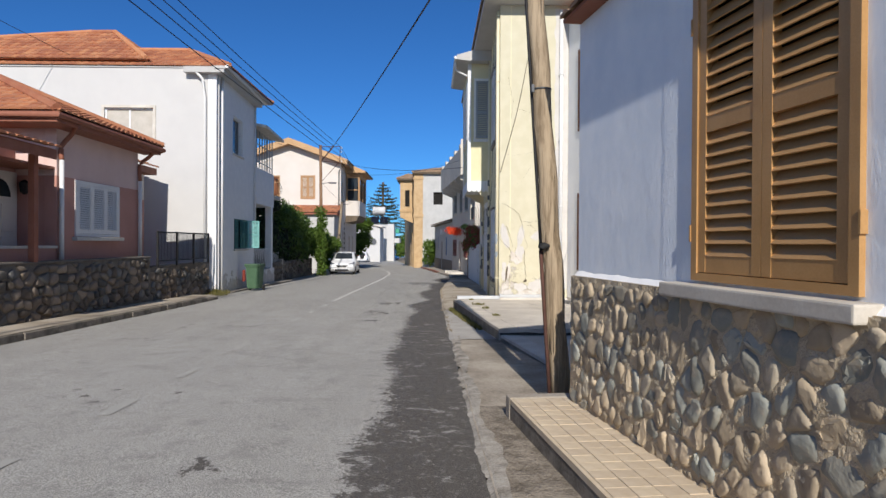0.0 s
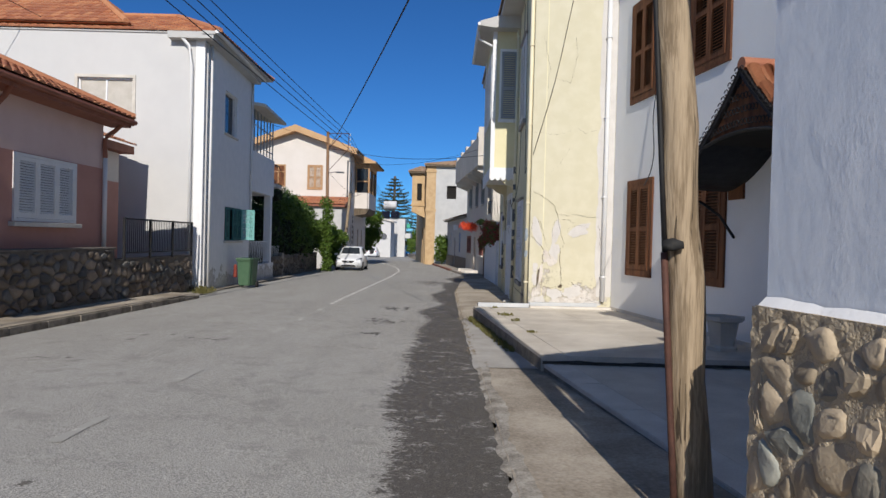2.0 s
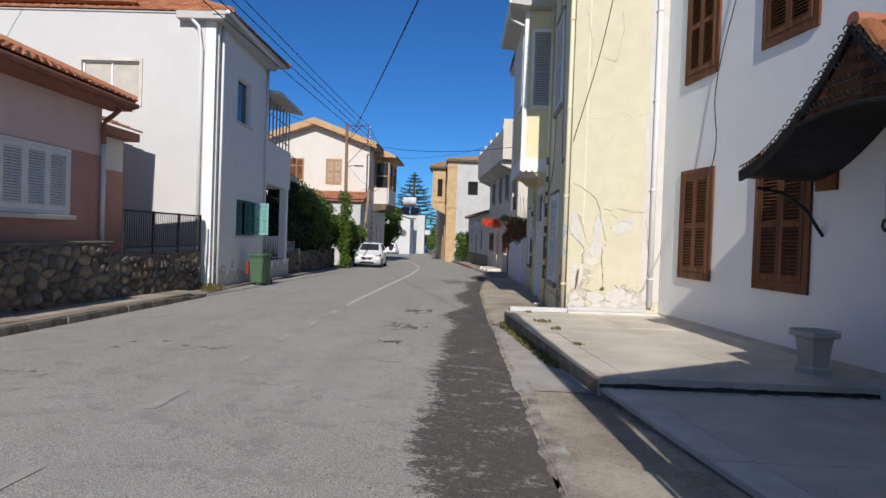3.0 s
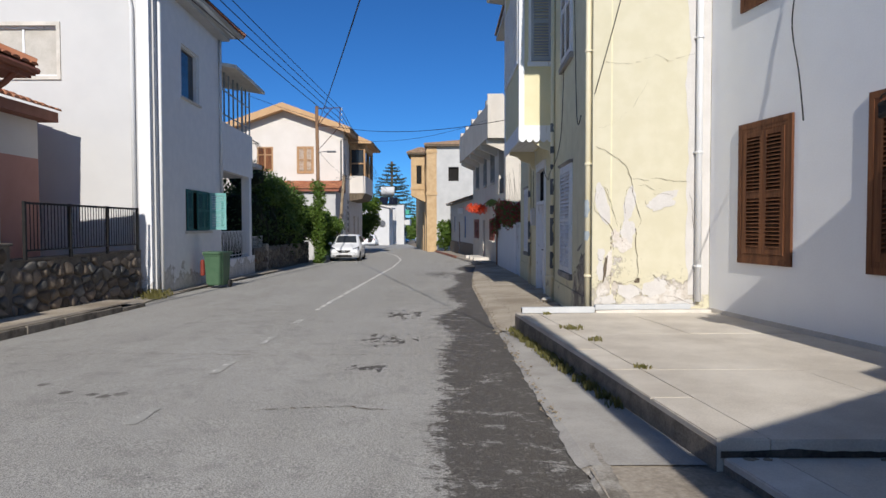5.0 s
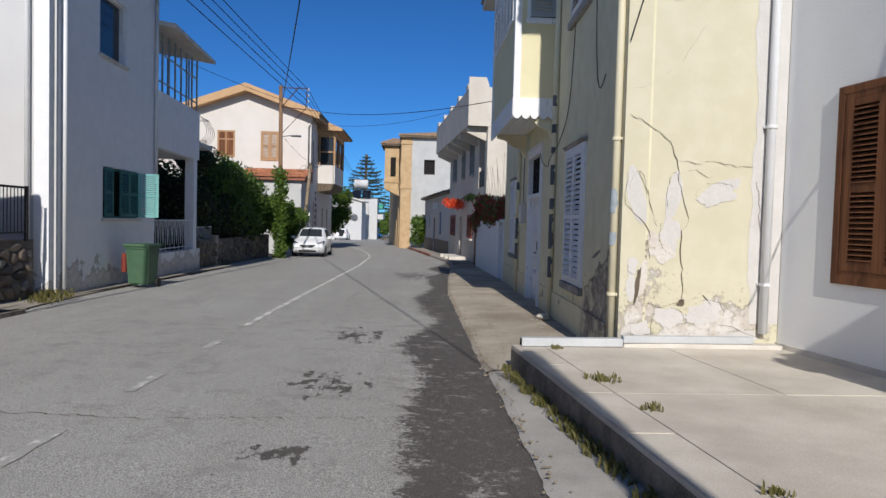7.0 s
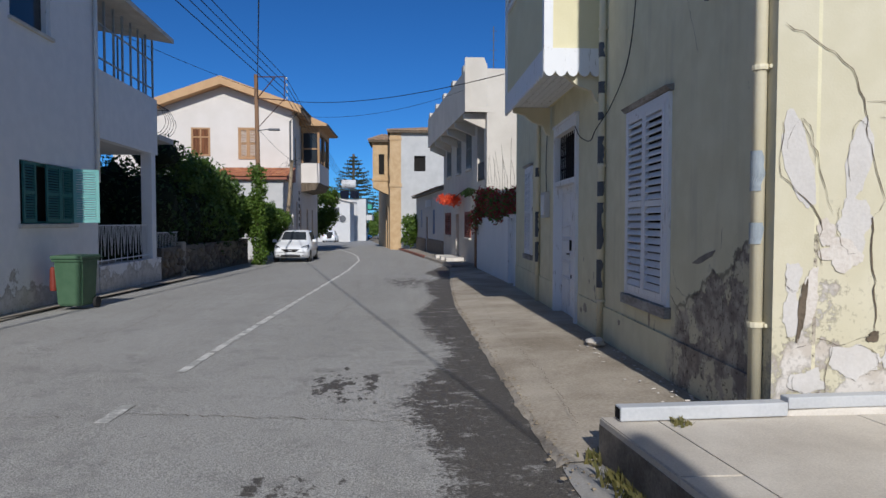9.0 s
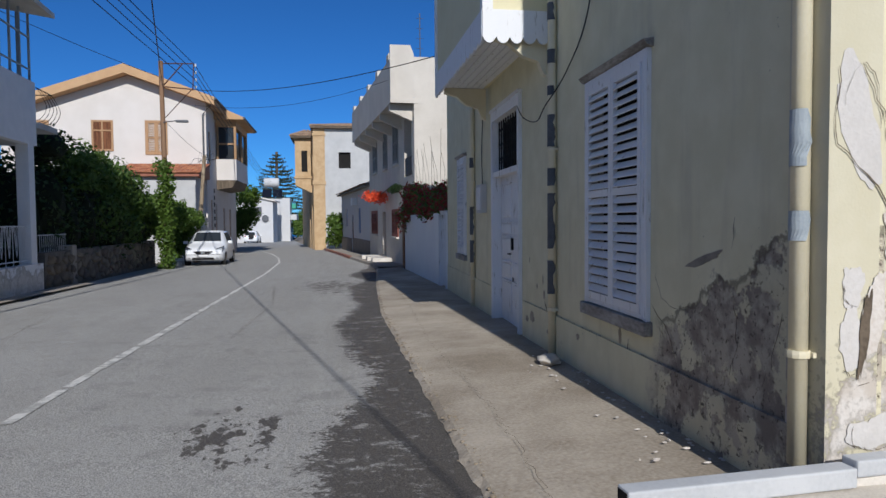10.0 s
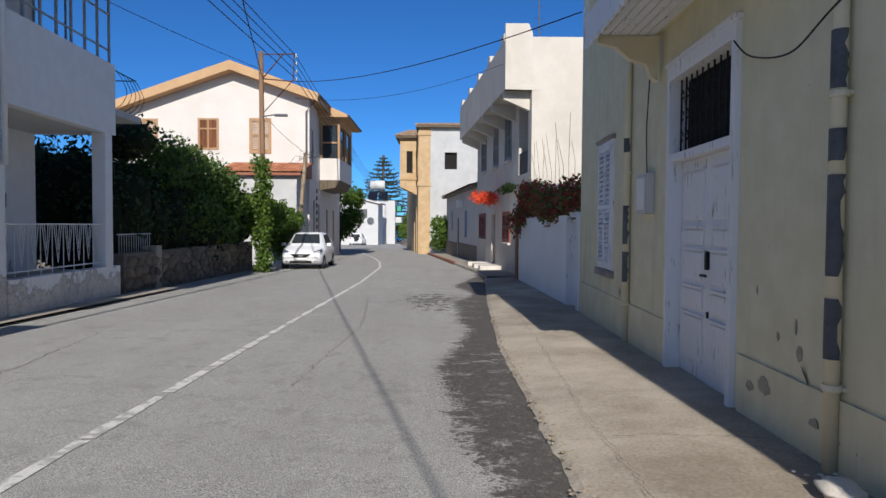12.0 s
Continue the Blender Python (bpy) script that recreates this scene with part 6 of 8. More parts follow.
part("surround", boxes((gw[0] - .09, gw[0], -.04, 0, gw[2] - .09, gw[3] + .09), (gw[1], gw[1] + .09, -.04, 0, gw[2] - .09, gw[3] + .09), (gw[0], gw[1], -.04, 0, gw[3], gw[3] + .09), (gw[0], gw[1], -.04, 0, gw[2] - .09, gw[2])), CONC_L, wn, m=GM)
plain_window(wh, HM, 2.22, 3.72, 4.95, 6.4, WPAINT, .2, CONC_L, 0)
wn = part("window", boxes((2.42, 2.48, .05, .16, 1.25, 2.43), (4.49, 4.55, .05, .16, 1.25, 2.43), (2.48, 4.49, .05, .16, 2.37, 2.43), (2.48, 4.49, .05, .16, 1.25, 1.3)), TEAL, wh, "teal louvred shutters, one leaf open", m=HM)
part("unlit_backing", boxes((2.48, 4.49, .17, .19, 1.25, 2.43)), DARK, wn, m=HM)
leaf_of(wn, HM, 3.35, 3.92, 1.27, 2.41, TEAL, (.5,), .06, .05, .04, .035, -.0)
leaf_of(wn, HM, 2.49, 2.95, 1.27, 2.41, TEAL, (.5,), .06, .05, .04, .035, 0)
leaf_of(wn, HM @ pose(4.5, -.02, 0, 0, 0, -58), 0, .5, 1.27, 2.41, TEAL_L, (.5,), .06, .05, .04, .035, 0)
leaf_of(wn, HM, 3.93, 4.48, 1.27, 2.41, TEAL, (.5,), .06, .05, .04, .035, -.0)
part("sill", soft_box((2.35, 4.62, -.07, .08, 1.17, 1.245), .01), CONC_L, wn, m=HM)
# eaves and roof, with the lower hip towards the street
part("cornice", boxes((-.28, A_END + .1, -.32, .0, 7.42, 7.52), (-.34, A_END + .1, -.40, .0, 7.52, 7.62)), WHITE_W, wh, m=HM)
part("cornice", boxes((11.3, 12.7, -.3, -.002, 7.40, 7.6)), WHITE_W, wh, m=GM)
part("gutter", tubes(.06, [(-.35, -.45, 7.6), (A_END + .2, -.45, 7.6)], n=8), WPLAIN, wh, m=HM)
hip_roof(wh, -20.4, -7.2, 23.56, 29.9, 7.66, 1.35, -17, -9.7, TERRA, ry=26.6, fascia=WHITE_W, thick=.05)
hip_roof(wh, -24.8, -10.2, 23.8, 29.6, 7.95, 1.75, -13.5, -12.6, TERRA, ry=26.6, fascia=TERRA, thick=.02)
part("downpipe", tubes(.05, [(11.98, -.07, .0), (11.98, -.07, 6.6), (11.9, -.15, 7.2), (11.7, -.25, 7.45)], n=10), WPLAIN, wh, m=GM, smooth=True)
part("downpipe", tubes(.045, [(.5, -.06, -.2), (.5, -.06, 7.4)], n=10), WPLAIN, wh, m=HM, smooth=True)
part("downpipe", tubes(.045, [(A_END - .08, -.06, 2.2), (A_END - .08, -.06, 7.4)], n=10), WPLAIN, wh, m=HM, smooth=True)
# porch and balcony
B_END = 10.0
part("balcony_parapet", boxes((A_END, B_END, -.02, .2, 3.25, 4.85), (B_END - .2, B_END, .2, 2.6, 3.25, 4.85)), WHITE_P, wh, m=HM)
part("balcony_floor", boxes((A_END, B_END - .2, .2, 2.6, 3.25, 3.45)), WHITE, wh, m=HM)
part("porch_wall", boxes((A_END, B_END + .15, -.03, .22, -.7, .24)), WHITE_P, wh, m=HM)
part("porch_floor", boxes((A_END, B_END, .22, 2.6, -.5, .15)), CONC_B, wh, m=HM)
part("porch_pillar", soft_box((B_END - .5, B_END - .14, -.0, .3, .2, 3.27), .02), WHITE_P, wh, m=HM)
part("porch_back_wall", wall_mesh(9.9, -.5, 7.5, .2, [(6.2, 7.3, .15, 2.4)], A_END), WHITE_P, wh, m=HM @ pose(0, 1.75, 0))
part("porch_door", boxes((6.2, 7.3, 1.81, 1.87, .15, 2.4)), BROWNW, wh, m=HM)
part("letter_box", soft_box((8.4, 8.62, 1.65, 1.75, 1.55, 1.85), .01), IRON, wh, m=HM)
bm = tubes(.016, [(A_END, .1, 1.2), (B_END - .5, .1, 1.2)], [(A_END, .1, .35), (B_END - .5, .1, .35)])
rl = part("porch_railing", bm, IRON_W, wh, "white iron porch railing", m=HM)
n = 9
for i in range(n):
    u0, u1 = A_END + (B_END - .5 - A_END) * i / n, A_END + (B_END - .5 - A_END) * (i + 1) / n
    c = (u0 + u1) / 2
    part("baluster", tubes(.009, [(u0, .1, .25), (u0, .1, 1.2)], [(u0 + .06, .1, 1.2), (c, .1, .45), (u1 - .06, .1, 1.2)], [(u0 + .14, .1, 1.2), (c, .1, .7), (u1 - .14, .1, 1.2)]), IRON_W, rl, m=HM)
bm = bmesh.new()
prism(bm, [(A_END - .05, -.55, 6.52), (B_END + .1, -.5, 6.52), (B_END + .1, 2.6, 7.0), (A_END - .05, 2.6, 7.0)], (0, 0, .12))
part("balcony_roof", bm, CONC_L, wh, m=HM)
for i in range(8):
    u = A_END + .1 + (B_END - A_END - .25) * i / 7
    part("glazing_bar", boxes((u - .02, u + .02, .02, .07, 4.85, 6.55)), PALE_M, wh, m=HM)
for z in (5.15, 5.95):
    part("glazing_bar", boxes((A_END + .1, B_END - .1, .025, .065, z - .015, z + .015)), PALE_M, wh, m=HM)
for i in range(4):
    yy = .3 + i * .7
    part("glazing_bar", boxes((B_END - .13, B_END - .09, yy, yy + .04, 4.85, 6.6)), PALE_M, wh, m=HM)
rail2 = part("side_balcony_rail", tubes(.014, [(B_END, .0, 4.75), (B_END + 1.2, .0, 4.75), (B_END + 1.2, 1.0, 4.75)]), IRON, wh, "curved black balcony railing", m=HM)
for i in range(5):
    u = B_END + .15 + i * .25
    part("rail_bar", tubes(.008, eased([(u, .3, 3.85), (u, -.05, 3.95), (u, -.22, 4.25), (u, -.12, 4.55), (u, .0, 4.75)]), n=5), IRON, rail2, m=HM)
part("side_balcony_floor", boxes((B_END, B_END + 1.25, -.1, 1.2, 3.7, 3.85)), WHITE_W, wh, m=HM)

# wheeled bin
wb = thing("wheelie_bin", "green plastic wheelie bin by a white wall", "bin", (-7.12, 26.75, G(26.75)), rz=-4)
bm = prism(bmesh.new(), [(-.24, -.26, .08), (.24, -.26, .08), (.24, .24, .08), (-.24, .24, .08)], (0, 0, .9))
for v in bm.verts:
    if v.co.z > .5:
        v.co.x *= 1.18
        v.co.y *= 1.18
bmesh.ops.bevel(bm, geom=bm.edges[:], offset=.03, segments=2, affect='EDGES')
part("bin_body", bm, GREENB, wb)
part("lid", soft_box((-.31, .31, -.36, .33, .98, 1.05), .02), GREENB, wb)
part("rim", soft_box((-.3, .3, -.33, .3, .93, .98), .01), GREENB, wb)
part("handle", tubes(.018, [(-.3, .28, .95), (-.34, .4, .98), (-.3, .42, .98), (.3, .42, .98)]), GREENB, wb)
for s in (-1, 1):
    bm = bmesh.new()
    lathe(bm, [(.11, -.03), (.11, .03)], 14)
    part("wheel", bm, RUBBER, wb, m=chain(wb) @ pose(s * .27, .22, .11, 0, 90))
rb = bmesh.new()
lathe(rb, [(.06, 0), (.07, .08), (.06, .42), (.03, .46)], 12)
single("red_container", rb, RED, "dull red plastic container hanging by a wall", "container", m=pose(-7.56, 26.75, G(26.6) + .35))

# ---- hedge, garden wall and vine ----
gwall = thing("garden_wall", "low stained stone garden wall toned dark for the hedge's shade", "wall", (-8.2, 40, G(40)))
LWM = side((-8.2, 34.3), (-8.45, 46.5))
lw = part("wall_core", boxes((0, 12.2, 0, .3, -1.0, .48)), MORTAR_D, gwall, m=LWM)
part("gate_pier", soft_box((1.9, 2.25, -.06, .34, -1.0, .62), .03), CONC_B, gwall, m=LWM)
fr = bmesh.new()
tube(fr, [(0, .15, .95), (2, .15, .95)], .015)
for i in range(14):
    tube(fr, [(.1 + i * .14, .15, .4), (.1 + i * .14, .15, .95)], .008, 5)
part("fence_bars", fr, IRON_W, gwall, m=LWM)
hb = []
for i in range(26):
    t = i / 25
    y = 35.6 + t * 10.6
    hb.append((-9.3 + .3 * math.sin(i * 2.1), y, 1.9 + .35 * math.sin(i * 1.3) + G(y), 1.0 + .25 * math.sin(i * 3.1), .95, 1.6 + .3 * math.cos(i * 1.9)))
    hb.append((-10.5, y, 2.0 + G(y), 1.1, .9, 1.9 + .4 * math.sin(i * .9)))
hb += [(-11 - i * .9, 36.3 + .3 * math.sin(i * 2), 1.7 + .3 * math.sin(i * 1.1), 1, 1, 2.0) for i in range(6)]
hb += [(-8.8, 36.2, 3.5, .7, .8, .6), (-9.4, 37.2, 3.6, .9, 1, .75), (-9.3, 40.5, 3.2, .8, 1, .7), (-8.7, 43.4, 2.6, .6, .9, .8)]
hd = thing("hedge", "tall dark evergreen hedge with an uneven outline", "hedge", (-9.5, 41, G(41)))
# added lumpy core, painted near-black as the shade between the leaves
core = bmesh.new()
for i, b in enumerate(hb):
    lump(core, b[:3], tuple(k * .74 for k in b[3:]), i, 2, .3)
part("shade_filler", core, mat("hedge_shade_core", (.006, .01, .004), (.015, .022, .008), .95, 5, 40, 1), hd, m=I4)
# part of the hedge painted in the lit leaf tone
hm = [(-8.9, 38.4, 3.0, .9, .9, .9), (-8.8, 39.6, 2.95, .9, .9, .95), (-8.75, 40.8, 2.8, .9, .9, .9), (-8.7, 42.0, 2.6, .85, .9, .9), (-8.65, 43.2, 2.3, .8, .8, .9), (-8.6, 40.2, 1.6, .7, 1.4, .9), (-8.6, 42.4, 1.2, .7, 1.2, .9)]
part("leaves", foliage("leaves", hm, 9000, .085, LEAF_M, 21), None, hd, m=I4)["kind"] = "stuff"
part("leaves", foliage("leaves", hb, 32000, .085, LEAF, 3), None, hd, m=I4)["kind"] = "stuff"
st = bmesh.new()
for i in range(9):
    y = 36 + i * 1.2
    tube(st, [(-9.2, y, G(y)), (-9.1 + .2 * math.sin(i), y + .1, 1.2), (-9.2, y, 2.4)], .06, 6, .03)
part("stems", st, BARK, hd, m=I4)
vb = []
for i in range(13):
    z = -.5 + i * .34
    vb.append((-7.42 + .08 * math.sin(i * 1.4), 44.2, z, .34 + .05 * math.sin(i * 2.2), .36, .34))
vb += [(-8.4 + .1 * math.sin(i * 2), 43 + .7 * i, 1.7 + .3 * math.sin(i * 1.7), .5, .6, .6) for i in range(9)]
vb += [(-8.3, 46.8, 1.5, .8, 1.1, .9), (-8.2, 48.8, 1.3, .8, 1.0, .95), (-8.3, 50.7, 1.3, .7, .9, 1.0), (-8.2, 51.6, .6, .5, .7, 1.1)]
vb += [(-7.5, 47.6, 1.5, .6, .9, .6), (-7.2, 48.8, 1.4, .5, .7, .5), (-7.9, 48.6, .6, .4, .8, .9)]
vn = thing("climbing_vine", "bright green vine climbing a wooden pole", "vine", (-7.5, 44.4, G(44)))
part("leaves", foliage("leaves", vb, 22000, .075, LEAF_Y, 5), None, vn, m=I4)["kind"] = "stuff"
part("stem", tubes(.03, [(-7.4, 44.2, -.7), (-7.5, 44.3, 1.2), (-7.45, 44.3, 3.3)]), BARK, vn, m=I4)

# ---- poles and wires ----
up = thing("utility_pole", "brown wooden utility pole with a steel wire frame", "pole", (-7.5, 44.6, G(44.6)))
bm = bmesh.new()
tube(bm, [(-7.46, 44.6, -.7), (-7.5, 44.6, 3), (-7.56, 44.6, 8.0)], .12, 12, .09)
part("shaft", bm, wood_mat("brown_pole_wood", (.14, .075, .04), (.25, .15, .085)), up, m=I4, smooth=True)
part("wire_frame", tubes(.025, [(-7.55, 44.6, 7.9), (-6.25, 44.6, 7.92)], [(-7.52, 44.6, 6.95), (-6.3, 44.6, 6.85)], [(-6.25, 44.6, 7.95), (-6.3, 44.6, 6.8)], [(-7.5, 44.6, 6.95), (-6.7, 44.6, 7.9)]), RUSTPIPE, up, "rusty steel wire frame", m=I4)
for z in (7.85, 7.55, 7.25, 6.95):
    bm = bmesh.new()
    lathe(bm, [(.03, -.06), (.05, -.03), (.03, 0), (.05, .03), (.03, .06)], 8)
    part("insulator", bm, WPLAIN, up, m=pose(-6.18, 44.6, z))
part("brace", tubes(.018, [(-7.48, 44.6, 5.6), (-6.3, 44.6, 6.9)]), RUSTPIPE, up, m=I4)
la = part("lamp_arm", tubes(.022, [(-7.48, 44.5, 5.45), (-6.9, 44.3, 5.5)]), BARE_M, up, m=I4)
part("lamp_head", soft_box((-6.95, -6.45, 44.2, 44.36, 5.42, 5.52), .03), BARE_M, la, m=I4)
sp = thing("stay_pole", "short leaning wooden pole beside a cream house", "pole", (-7.1, 49.6, G(49.6)))
bm = bmesh.new()
tube(bm, [(-7.35, 49.6, -.8), (-7.05, 49.8, 2), (-6.85, 49.9, 4.6)], .11, 10, .09)
part("shaft", bm, POLE, sp, m=I4)
bm = bmesh.new()
for i in range(10):
    a = i * .63
    tube(bm, [(-6.88, 49.9, 4.4), (-6.88 + .5 * math.cos(a), 49.8 + .2 * math.sin(a), 4.4 + .35 * math.sin(a * 1.7)), (-6.88 + .8 * math.cos(a), 49.7, 4.3 + .2 * math.cos(a))], .008, 4)
part("cable_tangle", bm, WIRE, sp, m=I4)
for i, (z0, z1) in enumerate(((7.85, 8.5), (7.55, 8.1), (7.25, 7.8), (6.95, 7.35))):
    single("overhead_wire", tubes(.014, sag((-6.18, 44.6, z0), (-7.45, -25, z1 + .3), .45, 30), n=5), WIRE, "black overhead wire along the street", "wire", group="overhead wires")
    single("overhead_wire", tubes(.014, sag((-6.18, 44.6, z0), (-9.3, 130, z0 - 1.6), .5, 20), n=5), WIRE, "black overhead wire along the street", "wire", group="overhead wires")
single("overhead_wire", tubes(.016, sag((-7.5, 44.55, 7.0), (.88, 6.7, 5.45), .25, 30), n=5), WIRE, "black service cable crossing over the road", "wire", group="overhead wires")
single("overhead_wire", tubes(.012, sag((-6.25, 44.6, 6.85), (1.95, 29.9, 5.0), .35, 24), n=5), WIRE, "black service cable crossing over the road", "wire", group="overhead wires")
single("overhead_wire", tubes(.008, sag((-6.25, 44.6, 6.2), (1.8, 40, 6.6), .5, 24), n=5), WIRE, "thin service cable crossing over the road", "wire", group="overhead wires")
single("overhead_wire", tubes(.01, sag((-7.5, 44.6, 7.3), (-14, 20, 8.6), .5, 24), n=5), WIRE, "thin cable to a white house roof", "wire", group="overhead wires")
single("overhead_wire", tubes(.008, sag((-7.5, 44.5, 5.6), (-7.4, 55, 4.9), .2, 10), n=5), WIRE, "thin cable to a cream house", "wire", group="overhead wires")

# ---- cream house ----
ch = thing("cream_house", "cream two-storey house with a tan gable roof", "house", (-10, 56, G(56)))
CM = side((-18.4, 55), (-7.65, 55))
gable = [(0, 0, -1.2), (10.75, 0, -1.2), (10.75, 0, 8.1), (6.6, 0, 9.55), (0, 0, 7.3)]
cw = ((4.7, 5.72, 5.35, 6.95), (7.52, 8.6, 5.17, 6.97), (1.3, 2.4, 5.2, 6.9))
part("gable_wall", prism(bmesh.new(), gable, (0, .3, 0)), CREAM, ch, m=CM)
for a, b, z0, z1 in cw:
    w = part("window", boxes((a - .06, a + .05, -.05, 0, z0 - .06, z1 + .06), (b - .05, b + .06, -.05, 0, z0 - .06, z1 + .06), (a + .05, b - .05, -.05, 0, z1 - .04, z1 + .06), (a + .05, b - .05, -.05, 0, z0 - .06, z0 + .05), ((a + b) / 2 - .04, (a + b) / 2 + .04, -.05, 0, z0 + .05, z1 - .04)), TANW, ch, m=CM)
    if a < 5 and a > 4:
        part("cross_bar", boxes((a + .05, b - .05, -.045, 0, z0 + 1.05, z0 + 1.13)), TANW, w, m=CM)
        part("pane", boxes((a, b, -.012, -.004, z0, z1)), BROWNW, w, m=CM)
    else:
        c = (a + b) / 2
        leaf_of(w, CM, a + .05, c - .04, z0 + .05, z1 - .04, TANW, (.5,), .06, .09, .04, .03, -.012)
        leaf_of(w, CM, c + .04, b - .05, z0 + .05, z1 - .04, TANW, (.5,), .06, .09, .04, .03, -.012)
CE = side((-7.655, 55.3), (-7.9, 68))
part("street_wall", wall_mesh(12.7, -1.2, 8.0, .3, [(.5, 1.2, 4.6, 6.6), (1.0, 1.6, -.6, 2.6), (2.7, 3.3, -.6, 2.4), (6, 6.8, -.4, 2.2), (9, 9.8, -.4, 2.2)]), CREAM, ch, m=CE)
part("back_wall", plan([(-18.3, 55.4), (-18, 55.4), (-18, 68), (-18.3, 68)], -1.2, 7.6), CREAM, ch, m=I4)
for a, b, z0, z1 in ((.5, 1.2, 4.6, 6.6), (1.0, 1.6, -.6, 2.6), (2.7, 3.3, -.6, 2.4), (6, 6.8, -.4, 2.2), (9, 9.8, -.4, 2.2)):
    plain_window(ch, CE, a, b, z0, z1, TANW, .2, None, 0)
rf = part("gable_roof", prism(bmesh.new(), [(-.6, -.75, 6.98), (6.6, -.75, 9.52), (11.35, -.75, 7.85), (11.35, -.75, 8.3), (6.6, -.75, 10.02), (-.6, -.75, 7.48)], (0, 14, 0)), TANP, ch, "tan boxed gable roof", m=CM)
part("eave_gutter", tubes(.07, [(11.4, -.75, 8.2), (11.4, 13.2, 8.2)], n=8), BARE_M, ch, m=CM)
part("downpipe", tubes(.05, [(10.6, -.08, -.5), (10.6, -.08, 7.4), (11.1, -.4, 7.9)], n=8), BARE_M, ch, m=CM)
by = part("bay", plan([(-7.7, 58.5), (-6.5, 58.5), (-6.5, 64), (-7.8, 64)], 3.9, 5.2), CREAM, ch, "projecting enclosed balcony", m=I4)
part("bay_base", prism(bmesh.new(), [(-7.7, 58.5, 3.3), (-6.75, 58.5, 3.45), (-6.5, 58.5, 3.9), (-7.7, 58.5, 3.9)], (0, 5.5, 0)), BARK, by, m=I4)
part("bay_pane", plan([(-7.6, 58.6), (-6.6, 58.6), (-6.6, 63.9), (-7.7, 63.9)], 5.2, 7.2), GLASS, by, m=I4)
for b in ((-6.62, -6.48, 58.48, 58.62, 5.2, 7.3), (-7.66, -7.55, 58.48, 58.62, 5.2, 7.3), (-6.62, -6.48, 61.2, 61.35, 5.2, 7.3), (-6.62, -6.48, 63.88, 64, 5.2, 7.3), (-7.55, -6.6, 58.5, 58.58, 6.1, 6.2)):
    part("bay_post", boxes(b), TANW, by, m=I4)
part("bay_top", plan([(-7.7, 58.5), (-6.48, 58.5), (-6.48, 64), (-7.8, 64)], 7.2, 7.7), TANP, by, m=I4)
part("bay_roof", prism(bmesh.new(), [(-7.7, 57.9, 8.5), (-5.95, 57.9, 7.75), (-5.95, 57.9, 7.6), (-7.7, 57.9, 7.6)], (0, 6.7, 0)), TANP, by, m=I4)
part("bay_gutter", tubes(.06, [(-5.92, 57.9, 7.7), (-5.92, 64.6, 7.7)], n=8), BARE_M, by, m=I4)
for i in range(9):
    part("quoin", boxes((2.0, 2.3, -.03, 0, -.3 + i * .42, -.06 + i * .42)), IRON, ch, m=CE)
lt = thing("lean_to", "white lean-to with a terracotta tiled roof", "lean-to", (-9, 53.5, G(53.5)))
part("wall", plan([(-7.75, 52.2), (-7.75, 54.98), (-11.5, 54.98), (-11.5, 52.2)], -1, 3.7), WHITE_W, lt, m=I4)
r = part("roof", prism(bmesh.new(), [(-7.5, 51.9, 3.7), (-7.5, 51.9, 3.85), (-7.5, 54.98, 4.55), (-7.5, 54.98, 3.7)], (-4.3, 0, 0)), RUST, lt, m=I4)
t = bmesh.new()
roof_face(t, (-11.8, 51.85, 3.87), (-7.45, 51.85, 3.87), (0, 3.1, .7), 0, 4.35)
part("roof_tiles", t, TERRA, r, m=I4)["kind"] = "stuff"

# ---- garden wall with bougainvillea, and grey house ----
bw = thing("boundary_wall", "whitewashed boundary wall with a pale blue gate", "wall", (2.1, 35, G(35)))
NM = side((2.05, 39.6), (2.09, 30.46))
part("wall", wall_mesh(9.14, -.9, 1.45, .2, [(8.0, 8.95, -.6, 1.4)]), WHITE_R, bw, m=NM)
g = part("gate", boxes((8.03, 8.92, .08, .12, -.36, 1.36)), WPAINT, bw, "pale blue-white metal gate", m=NM)
part("gate_frame", boxes((7.95, 8.03, -.02, .16, -.5, 1.5), (8.92, 9.0, -.02, .16, -.5, 1.5), (8.03, 8.92, -.02, .16, 1.4, 1.5)), WPAINT, g, m=NM)
part("gate_bars", boxes(*[(8.1 + i * .16, 8.12 + i * .16, .06, .08, -.3, 1.3) for i in range(6)]), WPAINT, g, m=NM)
gp = thing("wooden_gate", "tall brown plank gate at a wall's end", "gate", (2.15, 40.2, G(40)))
for i in range(6):
    part("plank", boxes((2.06, 2.12, 39.66 + i * .155, 39.81 + i * .155, -.7, 1.75 + random.uniform(-.02, .02))), mat("gate_plank", (.2, .09, .03), (.3, .14, .05), .8) if i == 0 else bpy.data.materials["gate_plank"], gp, m=I4)
part("post", boxes((2.02, 2.16, 39.55, 39.66, -.7, 1.9)), BROWNW, gp, m=I4)
bgb = [(2.15 + .1 * math.sin(i), 31.2 + i * .55, 1.75 + .22 * math.sin(i * 1.3) + (.2 if i > 7 else 0), .34 + .06 * math.sin(i * 2), .5, .3) for i in range(15)]
bgb += [(1.9, 38.0, 1.5, .3, .5, .35), (1.9, 39.0, 1.3, .25, .4, .4), (2.2, 36.5, 2.2, .3, .6, .3), (2.2, 38.5, 2.3, .3, .5, .3)]
bg = thing("bougainvillea", "dark red bougainvillea spilling over a white wall", "shrub", (2.2, 35.5, 1.4))
part("leaves", foliage("leaves", bgb, 2600, .06, LEAF_M, 8), None, bg, m=I4)["kind"] = "stuff"
